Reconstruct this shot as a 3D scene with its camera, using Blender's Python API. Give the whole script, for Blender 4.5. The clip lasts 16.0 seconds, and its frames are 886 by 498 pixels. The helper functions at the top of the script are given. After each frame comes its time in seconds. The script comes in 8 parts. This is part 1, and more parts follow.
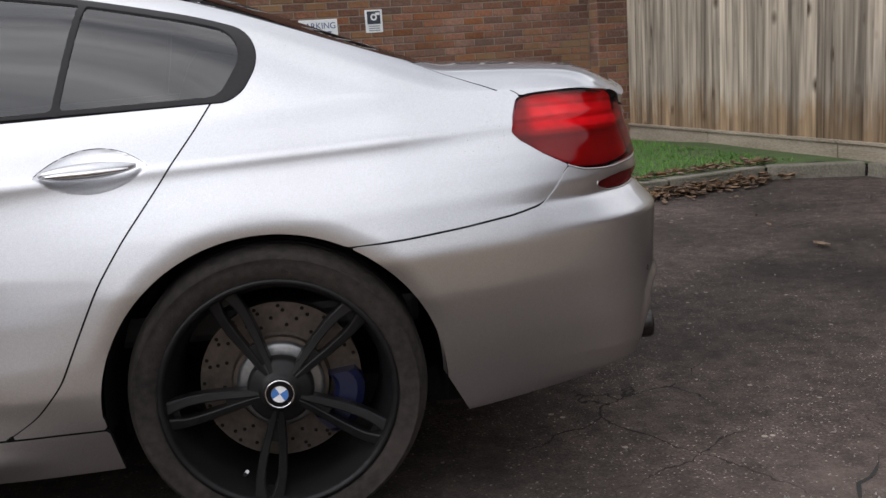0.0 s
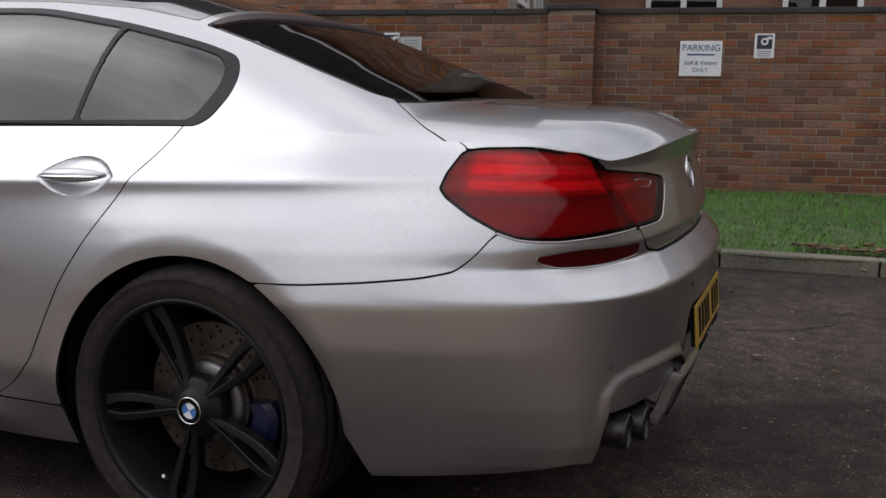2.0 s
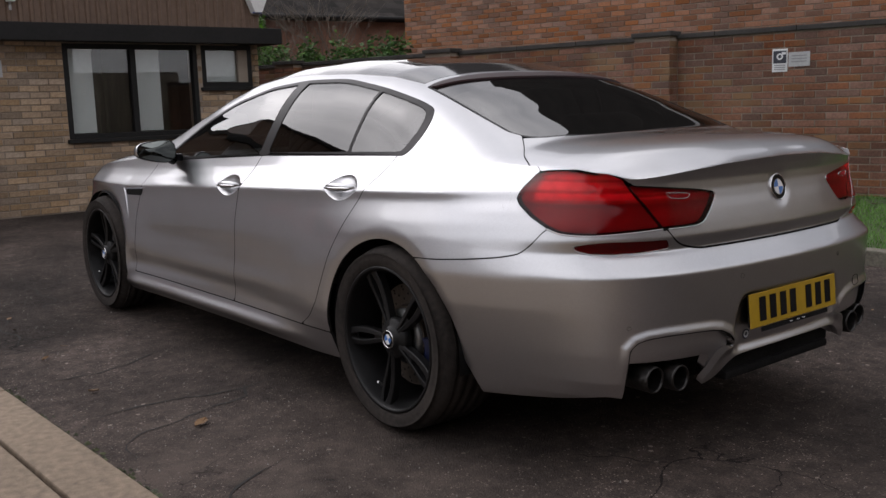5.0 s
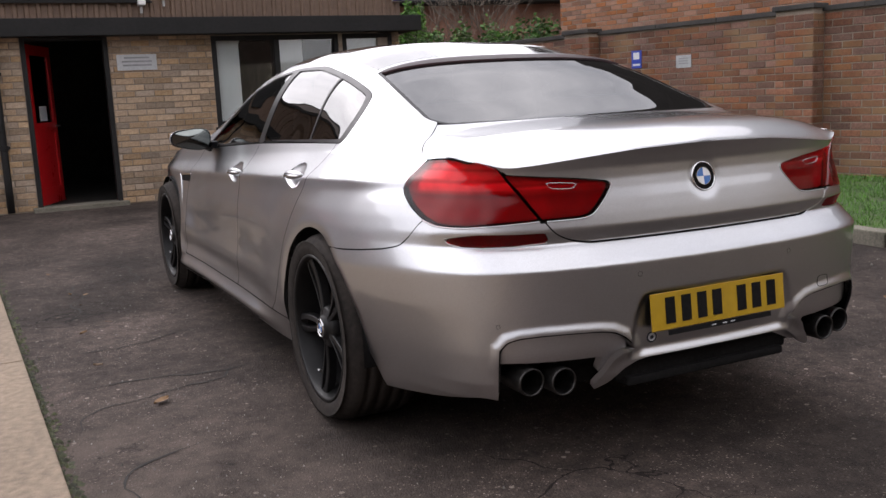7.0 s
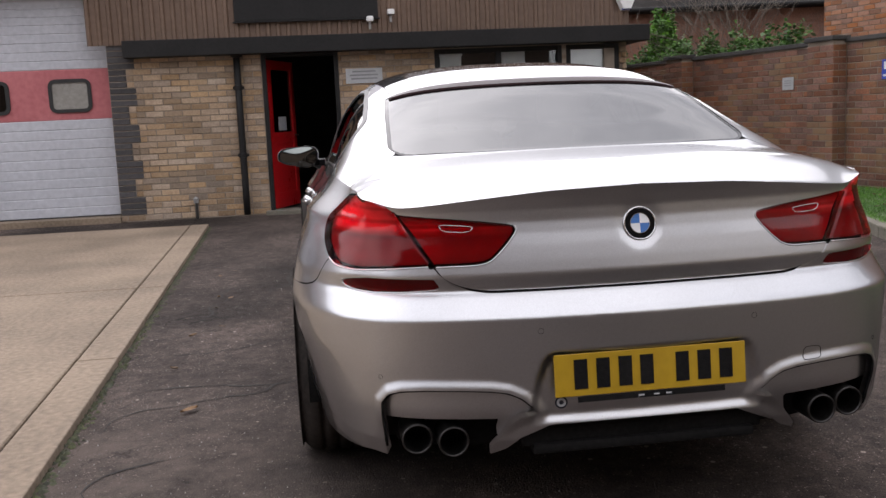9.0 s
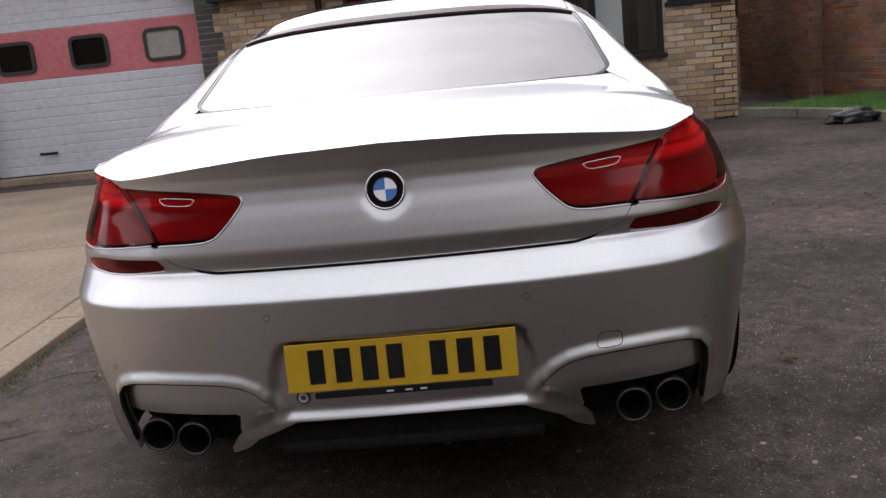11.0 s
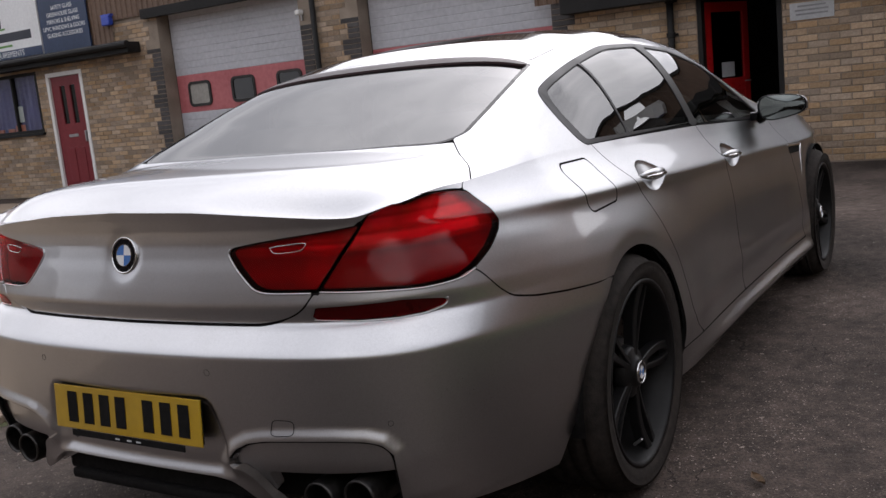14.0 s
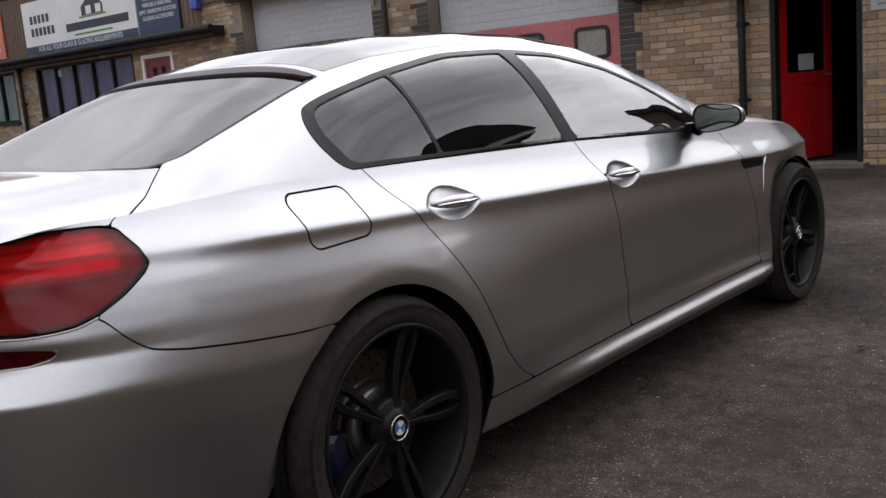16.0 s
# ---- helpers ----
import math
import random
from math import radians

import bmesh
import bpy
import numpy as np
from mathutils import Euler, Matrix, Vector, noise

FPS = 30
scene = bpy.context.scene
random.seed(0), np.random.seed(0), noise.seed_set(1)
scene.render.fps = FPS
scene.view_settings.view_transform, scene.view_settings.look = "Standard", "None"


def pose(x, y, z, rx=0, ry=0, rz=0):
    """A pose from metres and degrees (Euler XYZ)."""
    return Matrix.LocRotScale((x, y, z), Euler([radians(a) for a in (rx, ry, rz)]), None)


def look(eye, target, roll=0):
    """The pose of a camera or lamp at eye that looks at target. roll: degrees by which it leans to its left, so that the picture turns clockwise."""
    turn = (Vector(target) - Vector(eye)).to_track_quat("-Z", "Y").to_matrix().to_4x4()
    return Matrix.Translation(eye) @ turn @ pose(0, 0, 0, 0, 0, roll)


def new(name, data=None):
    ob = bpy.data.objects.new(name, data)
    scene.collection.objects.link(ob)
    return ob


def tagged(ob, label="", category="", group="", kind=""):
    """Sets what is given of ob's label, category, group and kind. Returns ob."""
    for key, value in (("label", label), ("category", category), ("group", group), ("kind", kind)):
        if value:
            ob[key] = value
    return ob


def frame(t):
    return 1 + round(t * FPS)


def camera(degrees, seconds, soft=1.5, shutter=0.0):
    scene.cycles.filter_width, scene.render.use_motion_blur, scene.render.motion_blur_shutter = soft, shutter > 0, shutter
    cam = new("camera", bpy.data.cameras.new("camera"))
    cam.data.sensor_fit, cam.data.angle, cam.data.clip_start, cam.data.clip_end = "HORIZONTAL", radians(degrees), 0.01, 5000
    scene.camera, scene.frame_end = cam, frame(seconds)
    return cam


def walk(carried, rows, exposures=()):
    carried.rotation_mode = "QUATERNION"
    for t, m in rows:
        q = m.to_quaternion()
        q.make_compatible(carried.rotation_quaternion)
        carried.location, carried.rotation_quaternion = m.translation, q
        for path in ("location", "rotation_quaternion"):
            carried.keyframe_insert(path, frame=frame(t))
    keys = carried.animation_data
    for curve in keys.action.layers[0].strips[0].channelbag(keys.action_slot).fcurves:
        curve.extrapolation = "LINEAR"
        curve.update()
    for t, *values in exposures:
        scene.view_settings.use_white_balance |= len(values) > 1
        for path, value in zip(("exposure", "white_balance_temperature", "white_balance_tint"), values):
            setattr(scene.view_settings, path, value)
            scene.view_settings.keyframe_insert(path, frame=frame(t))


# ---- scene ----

cam = camera(50.6, 16.0)
PATH = [
    (0, (-0.168, 2.981, 1.06), (-0.383, 1.031, 0.668), -3.9),
    (0.5, (-0.442, 2.865, 1.061), (-0.513, 0.904, 0.676), -3.9),
    (1, (-0.738, 2.796, 1.082), (-0.618, 0.84, 0.682), -4.5),
    (1.5, (-1.06, 2.749, 1.107), (-0.626, 0.834, 0.728), -0.6),
    (2, (-1.343, 2.643, 1.101), (-0.6, 0.818, 0.759), 0.6),
    (2.5, (-1.588, 2.589, 1.143), (-0.588, 0.886, 0.829), -0.4),
    (3, (-1.923, 2.593, 1.16), (-0.653, 1.071, 0.888), -0.8),
    (3.5, (-2.175, 2.736, 1.162), (-0.838, 1.271, 0.907), -1.0),
    (4, (-2.414, 2.893, 1.193), (-0.99, 1.514, 0.932), -1.4),
    (4.2, (-2.493, 2.916, 1.195), (-1.031, 1.58, 0.914), -1.4),
    (6.3, (-3.065, 2.336, 1.181), (-1.406, 1.261, 0.879), -2.7),
    (6.5, (-3.124, 2.224, 1.178), (-1.431, 1.206, 0.865), -2.8),
    (7, (-3.197, 1.947, 1.163), (-1.42, 1.09, 0.836), -2.8),
    (7.5, (-3.253, 1.682, 1.178), (-1.423, 0.931, 0.881), -2.6),
    (8, (-3.348, 1.388, 1.191), (-1.466, 0.778, 0.898), -3.4),
    (8.2, (-3.367, 1.273, 1.194), (-1.456, 0.755, 0.911), -3.3),
    (10.3, (-3.207, 0.158, 1.152), (-1.244, 0.106, 0.776), -2.5),
    (10.5, (-3.161, 0.048, 1.148), (-1.2, 0.037, 0.756), -2.8),
    (11, (-3.054, -0.24, 1.166), (-1.1, -0.121, 0.755), -5.8),
    (11.5, (-2.993, -0.545, 1.174), (-1.056, -0.28, 0.754), -6.4),
    (12, (-2.915, -0.828, 1.172), (-1.013, -0.336, 0.799), -6.6),
    (12.5, (-2.798, -1.075, 1.182), (-0.924, -0.456, 0.856), -4.9),
    (13, (-2.712, -1.351, 1.183), (-0.898, -0.58, 0.848), -5.7),
    (13.5, (-2.638, -1.627, 1.192), (-0.915, -0.671, 0.848), -5.6),
    (14, (-2.496, -1.842, 1.184), (-0.821, -0.797, 0.862), -5.7),
    (14.5, (-2.354, -2.037, 1.196), (-0.745, -0.895, 0.871), -5.7),
    (15, (-2.169, -2.293, 1.19), (-0.649, -1.038, 0.85), -6.0),
    (15.5, (-1.983, -2.457, 1.173), (-0.512, -1.148, 0.825), -6.0),
    (16, (-1.66, -2.511, 1.188), (-0.153, -1.24, 0.853), -4.8),
]
# the clip's camera darkens and brightens its picture on the way
EXPOSURES = [(0.0, 0.4, 6350, 13), (1.0, 0.16, 6350, 13), (2.0, -0.06, 6400, 14), (3.0, -0.26, 6420, 15), (4.2, -0.27, 6450, 15), (5.3, 0.12, 6450, 16), (6.3, 0.46, 6450, 17), (7.0, 0.69, 6450, 17), (8.2, 0.73, 6450, 17), (10.3, 0.57, 6420, 16), (11.5, 0.45, 6400, 16), (12.5, 0.25, 6400, 16), (13.5, 0.2, 6400, 16), (14.5, 0.2, 6380, 15), (16.0, 0.28, 6380, 15)]
walk(cam, [(t, look(eye, target, roll)) for t, eye, target, roll in PATH], EXPOSURES)
# ---- world and sun ----
SUN_TURN, SUN_HEIGHT = 18.0, 40.0
world = bpy.data.worlds.new("overcast_sky")
scene.world = world
world.use_nodes = True
wn, wl = world.node_tree.nodes, world.node_tree.links
wn.clear()
w_out = wn.new("ShaderNodeOutputWorld")
w_bg = wn.new("ShaderNodeBackground")
w_sky = wn.new("ShaderNodeTexSky")
w_sky.sky_type = "NISHITA"
w_sky.sun_disc = False
w_sky.sun_elevation, w_sky.sun_rotation = radians(SUN_HEIGHT), radians(90 - SUN_TURN)
w_sky.dust_density, w_sky.ozone_density = 4.0, 0.6
w_hsv = wn.new("ShaderNodeHueSaturation")
w_hsv.inputs["Saturation"].default_value = 0.12
w_co = wn.new("ShaderNodeTexCoord")
w_map = wn.new("ShaderNodeMapping")
w_map.inputs["Scale"].default_value = (1.0, 1.0, 2.6)
w_noise = wn.new("ShaderNodeTexNoise")
w_noise.inputs["Scale"].default_value = 2.1
w_noise.inputs["Detail"].default_value = 7.0
w_noise.inputs["Roughness"].default_value = 0.55
w_ramp = wn.new("ShaderNodeValToRGB")
w_ramp.color_ramp.elements[0].position, w_ramp.color_ramp.elements[0].color = 0.36, (4.4, 4.7, 5.2, 1)
w_ramp.color_ramp.elements[1].position, w_ramp.color_ramp.elements[1].color = 0.64, (15.0, 15.1, 15.1, 1)
w_mix = wn.new("ShaderNodeMixRGB")
w_mix.inputs[0].default_value = 0.62
wl.new(w_co.outputs["Generated"], w_map.inputs[0])
wl.new(w_map.outputs[0], w_noise.inputs["Vector"])
wl.new(w_noise.outputs["Fac"], w_ramp.inputs[0])
wl.new(w_sky.outputs[0], w_hsv.inputs["Color"])
wl.new(w_hsv.outputs[0], w_mix.inputs[1])
wl.new(w_ramp.outputs[0], w_mix.inputs[2])
# the cloud is brighter on the side where the sun stands behind it
SUN_WAY = Vector((math.cos(radians(SUN_TURN)) * math.cos(radians(SUN_HEIGHT)), math.sin(radians(SUN_TURN)) * math.cos(radians(SUN_HEIGHT)), math.sin(radians(SUN_HEIGHT))))
w_dot = wn.new("ShaderNodeVectorMath")
w_dot.operation = "DOT_PRODUCT"
w_dot.inputs[1].default_value = SUN_WAY
w_grad = wn.new("ShaderNodeMapRange")
w_grad.inputs["From Min"].default_value, w_grad.inputs["From Max"].default_value = -0.7, 1.0
w_grad.inputs["To Min"].default_value, w_grad.inputs["To Max"].default_value = 0.8, 1.14
w_mul = wn.new("ShaderNodeMixRGB")
w_mul.blend_type = "MULTIPLY"
w_mul.inputs[0].default_value = 1.0
wl.new(w_co.outputs["Generated"], w_dot.inputs[0])
wl.new(w_dot.outputs["Value"], w_grad.inputs["Value"])
wl.new(w_mix.outputs[0], w_mul.inputs[1])
wl.new(w_grad.outputs[0], w_mul.inputs[2])
wl.new(w_mul.outputs[0], w_bg.inputs["Color"])
w_bg.inputs["Strength"].default_value = 0.139
wl.new(w_bg.outputs[0], w_out.inputs[0])

sun_data = bpy.data.lights.new("sun", "SUN")
sun_data.energy, sun_data.angle, sun_data.color = 0.45, radians(120), (1.0, 0.985, 0.96)
sun = new("sun", sun_data)
sun.matrix_world = look((0, 0, 30), Vector((0, 0, 30)) - SUN_WAY)

# ---- materials ----


def material(name, dark, light, scale=8.0, rough=0.7, metal=0.0, bump=0.0, bump_scale=60.0, coarse=None, mixed=0.5,
             coat=0.0, rough_spread=0.12, stretch=(1, 1, 1), spec=0.5, pick="", odd=None):
    """A surface that varies at two scales: fine grain, and a slow drift of tone. pick: vary piece by piece ('object' or 'island')."""
    m = bpy.data.materials.new(name)
    m.use_nodes = True
    n, l = m.node_tree.nodes, m.node_tree.links
    b = n["Principled BSDF"]
    co = n.new("ShaderNodeTexCoord")
    mp = n.new("ShaderNodeMapping")
    mp.inputs["Scale"].default_value = stretch
    l.new(co.outputs["Object"], mp.inputs[0])
    fine = n.new("ShaderNodeTexNoise")
    fine.inputs["Scale"].default_value, fine.inputs["Detail"].default_value = scale * 6, 6.0
    slow = n.new("ShaderNodeTexNoise")
    slow.inputs["Scale"].default_value, slow.inputs["Detail"].default_value = coarse or scale * 0.4, 3.0
    for t in (fine, slow):
        l.new(mp.outputs[0], t.inputs["Vector"])
    add = n.new("ShaderNodeMath")
    add.operation = "MULTIPLY_ADD"
    add.inputs[1].default_value, add.inputs[2].default_value = mixed, 0.0
    l.new(fine.outputs["Fac"], add.inputs[0])
    two = n.new("ShaderNodeMath")
    two.operation = "MULTIPLY_ADD"
    two.inputs[1].default_value = 1 - mixed
    l.new(slow.outputs["Fac"], two.inputs[0])
    l.new(add.outputs[0], two.inputs[2])
    ramp = n.new("ShaderNodeValToRGB")
    ramp.color_ramp.elements[0].position, ramp.color_ramp.elements[1].position = 0.34, 0.66
    ramp.color_ramp.elements[0].color, ramp.color_ramp.elements[1].color = (*dark, 1), (*light, 1)
    l.new(two.outputs[0], ramp.inputs[0])
    colour = ramp.outputs[0]
    if pick:
        src = n.new("ShaderNodeObjectInfo" if pick == "object" else "ShaderNodeNewGeometry")
        rnd = src.outputs["Random" if pick == "object" else "Random Per Island"]
        scl = n.new("ShaderNodeMapRange")
        scl.inputs["To Min"].default_value, scl.inputs["To Max"].default_value = 0.62, 1.3
        l.new(rnd, scl.inputs["Value"])
        hs = n.new("ShaderNodeHueSaturation")
        l.new(scl.outputs[0], hs.inputs["Value"])
        sat = n.new("ShaderNodeMath")
        sat.operation = "MULTIPLY_ADD"
        sat.inputs[1].default_value, sat.inputs[2].default_value = 3.7, 0.0
        fr = n.new("ShaderNodeMath")
        fr.operation = "FRACT"
        l.new(rnd, sat.inputs[0])
        l.new(sat.outputs[0], fr.inputs[0])
        sr = n.new("ShaderNodeMapRange")
        sr.inputs["To Min"].default_value, sr.inputs["To Max"].default_value = 0.7, 1.15
        l.new(fr.outputs[0], sr.inputs["Value"])
        l.new(sr.outputs[0], hs.inputs["Saturation"])
        l.new(colour, hs.inputs["Color"])
        colour = hs.outputs[0]
        if odd:
            # some pieces, and broad stained patches, are of another colour
            blot = n.new("ShaderNodeTexNoise")
            blot.inputs["Scale"].default_value, blot.inputs["Detail"].default_value = 1.3, 5.0
            l.new(co.outputs["Object"] if pick == "island" else src.outputs["Location"], blot.inputs["Vector"])
            both = n.new("ShaderNodeMath")
            both.operation = "MULTIPLY_ADD"
            both.inputs[1].default_value = 0.45
            l.new(fr.outputs[0], both.inputs[0])
            l.new(blot.outputs["Fac"], both.inputs[2])
            share = n.new("ShaderNodeMapRange")
            share.inputs["From Min"].default_value, share.inputs["From Max"].default_value = 0.78, 0.98
            share.inputs["To Max"].default_value = 0.65
            l.new(both.outputs[0], share.inputs["Value"])
            other = n.new("ShaderNodeMixRGB")
            other.inputs[2].default_value = (*odd, 1)
            l.new(share.outputs[0], other.inputs[0])
            l.new(colour, other.inputs[1])
            colour = other.outputs[0]
    l.new(colour, b.inputs["Base Color"])
    rr = n.new("ShaderNodeMapRange")
    rr.inputs["To Min"].default_value, rr.inputs["To Max"].default_value = max(0.02, rough - rough_spread), min(1, rough + rough_spread)
    l.new(two.outputs[0], rr.inputs["Value"])
    l.new(rr.outputs[0], b.inputs["Roughness"])
    b.inputs["Metallic"].default_value = metal
    b.inputs["Specular IOR Level"].default_value = spec
    if coat:
        b.inputs["Coat Weight"].default_value, b.inputs["Coat Roughness"].default_value = coat, 0.04
    if bump:
        grain = n.new("ShaderNodeTexNoise")
        grain.inputs["Scale"].default_value, grain.inputs["Detail"].default_value = bump_scale, 4.0
        l.new(mp.outputs[0], grain.inputs["Vector"])
        bp = n.new("ShaderNodeBump")
        bp.inputs["Strength"].default_value, bp.inputs["Distance"].default_value = min(1, bump), 0.01
        l.new(grain.outputs["Fac"], bp.inputs["Height"])
        l.new(bp.outputs[0], b.inputs["Normal"])
    return m


def pane_material(name, tint, gloss_ior=1.5, rough=0.0, gain=1.0, floor_gloss=0.0, slab=False):
    """Thin glass: a tinted pane that lets light straight through, with a sharp reflection that grows at a glancing angle."""
    m = bpy.data.materials.new(name)
    m.use_nodes = True
    n, l = m.node_tree.nodes, m.node_tree.links
    n.clear()
    out = n.new("ShaderNodeOutputMaterial")
    clear = n.new("ShaderNodeBsdfTransparent")
    clear.inputs[0].default_value = (*tint, 1)
    gloss = n.new("ShaderNodeBsdfGlossy")
    gloss.inputs["Roughness"].default_value = rough
    gloss.inputs["Color"].default_value = (0.95, 0.95, 0.95, 1)
    if slab:
        # both faces of a thick pane reflect alike
        f0 = ((gloss_ior - 1) / (gloss_ior + 1)) ** 2
        edge = n.new("ShaderNodeLayerWeight")
        edge.inputs["Blend"].default_value = 0.5
        power = n.new("ShaderNodeMath")
        power.operation = "POWER"
        power.inputs[1].default_value = 5.0
        l.new(edge.outputs["Facing"], power.inputs[0])
        fres = n.new("ShaderNodeMath")
        fres.operation = "MULTIPLY_ADD"
        fres.inputs[1].default_value, fres.inputs[2].default_value = 1 - f0, f0
        l.new(power.outputs[0], fres.inputs[0])
    else:
        fres = n.new("ShaderNodeFresnel")
        fres.inputs["IOR"].default_value = gloss_ior
    both = n.new("ShaderNodeMath")
    both.operation, both.use_clamp = "MULTIPLY_ADD", True
    both.inputs[1].default_value, both.inputs[2].default_value = gain, floor_gloss
    l.new(fres.outputs[0], both.inputs[0])
    mix = n.new("ShaderNodeMixShader")
    l.new(both.outputs[0], mix.inputs[0])
    l.new(clear.outputs[0], mix.inputs[1])
    l.new(gloss.outputs[0], mix.inputs[2])
    l.new(mix.outputs[0], out.inputs[0])
    return m


def asphalt_material():
    m = material("worn_asphalt", (0.018, 0.0148, 0.0133), (0.058, 0.048, 0.043), scale=22, rough=0.9, spec=0.18, coarse=1.6, mixed=0.6, bump=0.9, bump_scale=150)
    n, l = m.node_tree.nodes, m.node_tree.links
    b = n["Principled BSDF"]
    co = n.new("ShaderNodeTexCoord")
    base = b.inputs["Base Color"].links[0].from_socket
    # pale chips of stone showing in the worn surface
    vor = n.new("ShaderNodeTexVoronoi")
    vor.inputs["Scale"].default_value = 95.0
    l.new(co.outputs["Object"], vor.inputs["Vector"])
    sep = n.new("ShaderNodeSeparateColor")
    l.new(vor.outputs["Color"], sep.inputs[0])
    chip = n.new("ShaderNodeMath")
    chip.operation = "GREATER_THAN"
    chip.inputs[1].default_value = 0.92
    l.new(sep.outputs[0], chip.inputs[0])
    near = n.new("ShaderNodeMath")
    near.operation = "LESS_THAN"
    near.inputs[1].default_value = 0.42
    l.new(vor.outputs["Distance"], near.inputs[0])
    both = n.new("ShaderNodeMath")
    both.operation = "MULTIPLY"
    l.new(chip.outputs[0], both.inputs[0])
    l.new(near.outputs[0], both.inputs[1])
    soft = n.new("ShaderNodeMath")
    soft.operation = "MULTIPLY"
    soft.inputs[1].default_value = 0.45
    l.new(both.outputs[0], soft.inputs[0])
    mix = n.new("ShaderNodeMixRGB")
    mix.inputs[2].default_value = (0.08, 0.073, 0.068, 1)
    l.new(soft.outputs[0], mix.inputs[0])
    l.new(base, mix.inputs[1])
    # dense fine grit of light grains, thinner in places
    vor3 = n.new("ShaderNodeTexVoronoi")
    vor3.inputs["Scale"].default_value = 210.0
    l.new(co.outputs["Object"], vor3.inputs["Vector"])
    sep3 = n.new("ShaderNodeSeparateColor")
    l.new(vor3.outputs["Color"], sep3.inputs[0])
    thick = n.new("ShaderNodeTexNoise")
    thick.inputs["Scale"].default_value, thick.inputs["Detail"].default_value = 2.3, 4.0
    l.new(co.outputs["Object"], thick.inputs["Vector"])
    limit = n.new("ShaderNodeMapRange")
    limit.inputs["From Min"].default_value, limit.inputs["From Max"].default_value = 0.35, 0.65
    limit.inputs["To Min"].default_value, limit.inputs["To Max"].default_value = 0.992, 0.945
    l.new(thick.outputs["Fac"], limit.inputs["Value"])
    grain = n.new("ShaderNodeMath")
    grain.operation = "GREATER_THAN"
    l.new(sep3.outputs[0], grain.inputs[0])
    l.new(limit.outputs[0], grain.inputs[1])
    tone3 = n.new("ShaderNodeMath")
    tone3.operation = "MULTIPLY"
    l.new(grain.outputs[0], tone3.inputs[0])
    l.new(sep3.outputs[1], tone3.inputs[1])
    mix3 = n.new("ShaderNodeMixRGB")
    mix3.inputs[2].default_value = (0.18, 0.16, 0.145, 1)
    l.new(tone3.outputs[0], mix3.inputs[0])
    l.new(mix.outputs[0], mix3.inputs[1])
    mix = mix3
    # coarser stones here and there, and clumps of lighter and darker grit
    vor2 = n.new("ShaderNodeTexVoronoi")
    vor2.inputs["Scale"].default_value = 31.0
    l.new(co.outputs["Object"], vor2.inputs["Vector"])
    sep2 = n.new("ShaderNodeSeparateColor")
    l.new(vor2.outputs["Color"], sep2.inputs[0])
    few = n.new("ShaderNodeMath")
    few.operation = "GREATER_THAN"
    few.inputs[1].default_value = 0.972
    l.new(sep2.outputs[1], few.inputs[0])
    close = n.new("ShaderNodeMath")
    close.operation = "LESS_THAN"
    l.new(vor2.outputs["Distance"], close.inputs[0])
    size = n.new("ShaderNodeMapRange")
    size.inputs["To Min"].default_value, size.inputs["To Max"].default_value = 0.08, 0.3
    l.new(sep2.outputs[2], size.inputs["Value"])
    l.new(size.outputs[0], close.inputs[1])
    stone = n.new("ShaderNodeMath")
    stone.operation = "MULTIPLY"
    l.new(few.outputs[0], stone.inputs[0])
    l.new(close.outputs[0], stone.inputs[1])
    mix2 = n.new("ShaderNodeMixRGB")
    mix2.inputs[2].default_value = (0.15, 0.135, 0.12, 1)
    l.new(stone.outputs[0], mix2.inputs[0])
    l.new(mix.outputs[0], mix2.inputs[1])
    clump = n.new("ShaderNodeTexNoise")
    clump.inputs["Scale"].default_value, clump.inputs["Detail"].default_value, clump.inputs["Roughness"].default_value = 11.0, 6.0, 0.7
    l.new(co.outputs["Object"], clump.inputs["Vector"])
    cr = n.new("ShaderNodeValToRGB")
    cr.color_ramp.elements[0].position, cr.color_ramp.elements[0].color = 0.34, (0.64, 0.64, 0.64, 1)
    cr.color_ramp.elements[1].position, cr.color_ramp.elements[1].color = 0.66, (1.5, 1.47, 1.44, 1)
    l.new(clump.outputs["Fac"], cr.inputs[0])
    mul2 = n.new("ShaderNodeMixRGB")
    mul2.blend_type = "MULTIPLY"
    mul2.inputs[0].default_value = 1.0
    l.new(mix2.outputs[0], mul2.inputs[1])
    l.new(cr.outputs[0], mul2.inputs[2])
    mix = mul2
    # a net of fine cracks where the surface is tired
    bent = n.new("ShaderNodeTexNoise")
    bent.inputs["Scale"].default_value, bent.inputs["Detail"].default_value = 5.0, 4.0
    l.new(co.outputs["Object"], bent.inputs["Vector"])
    shift = n.new("ShaderNodeVectorMath")
    shift.operation = "MULTIPLY_ADD"
    shift.inputs[1].default_value = (0.22, 0.22, 0.22)
    l.new(bent.outputs["Color"], shift.inputs[0])
    l.new(co.outputs["Object"], shift.inputs[2])
    net = n.new("ShaderNodeTexVoronoi")
    net.feature = "DISTANCE_TO_EDGE"
    net.inputs["Scale"].default_value = 2.6
    l.new(shift.outputs[0], net.inputs["Vector"])
    tired = n.new("ShaderNodeTexNoise")
    tired.inputs["Scale"].default_value, tired.inputs["Detail"].default_value = 0.9, 4.0
    l.new(co.outputs["Object"], tired.inputs["Vector"])
    width = n.new("ShaderNodeMapRange")
    width.inputs["From Min"].default_value, width.inputs["From Max"].default_value = 0.53, 0.72
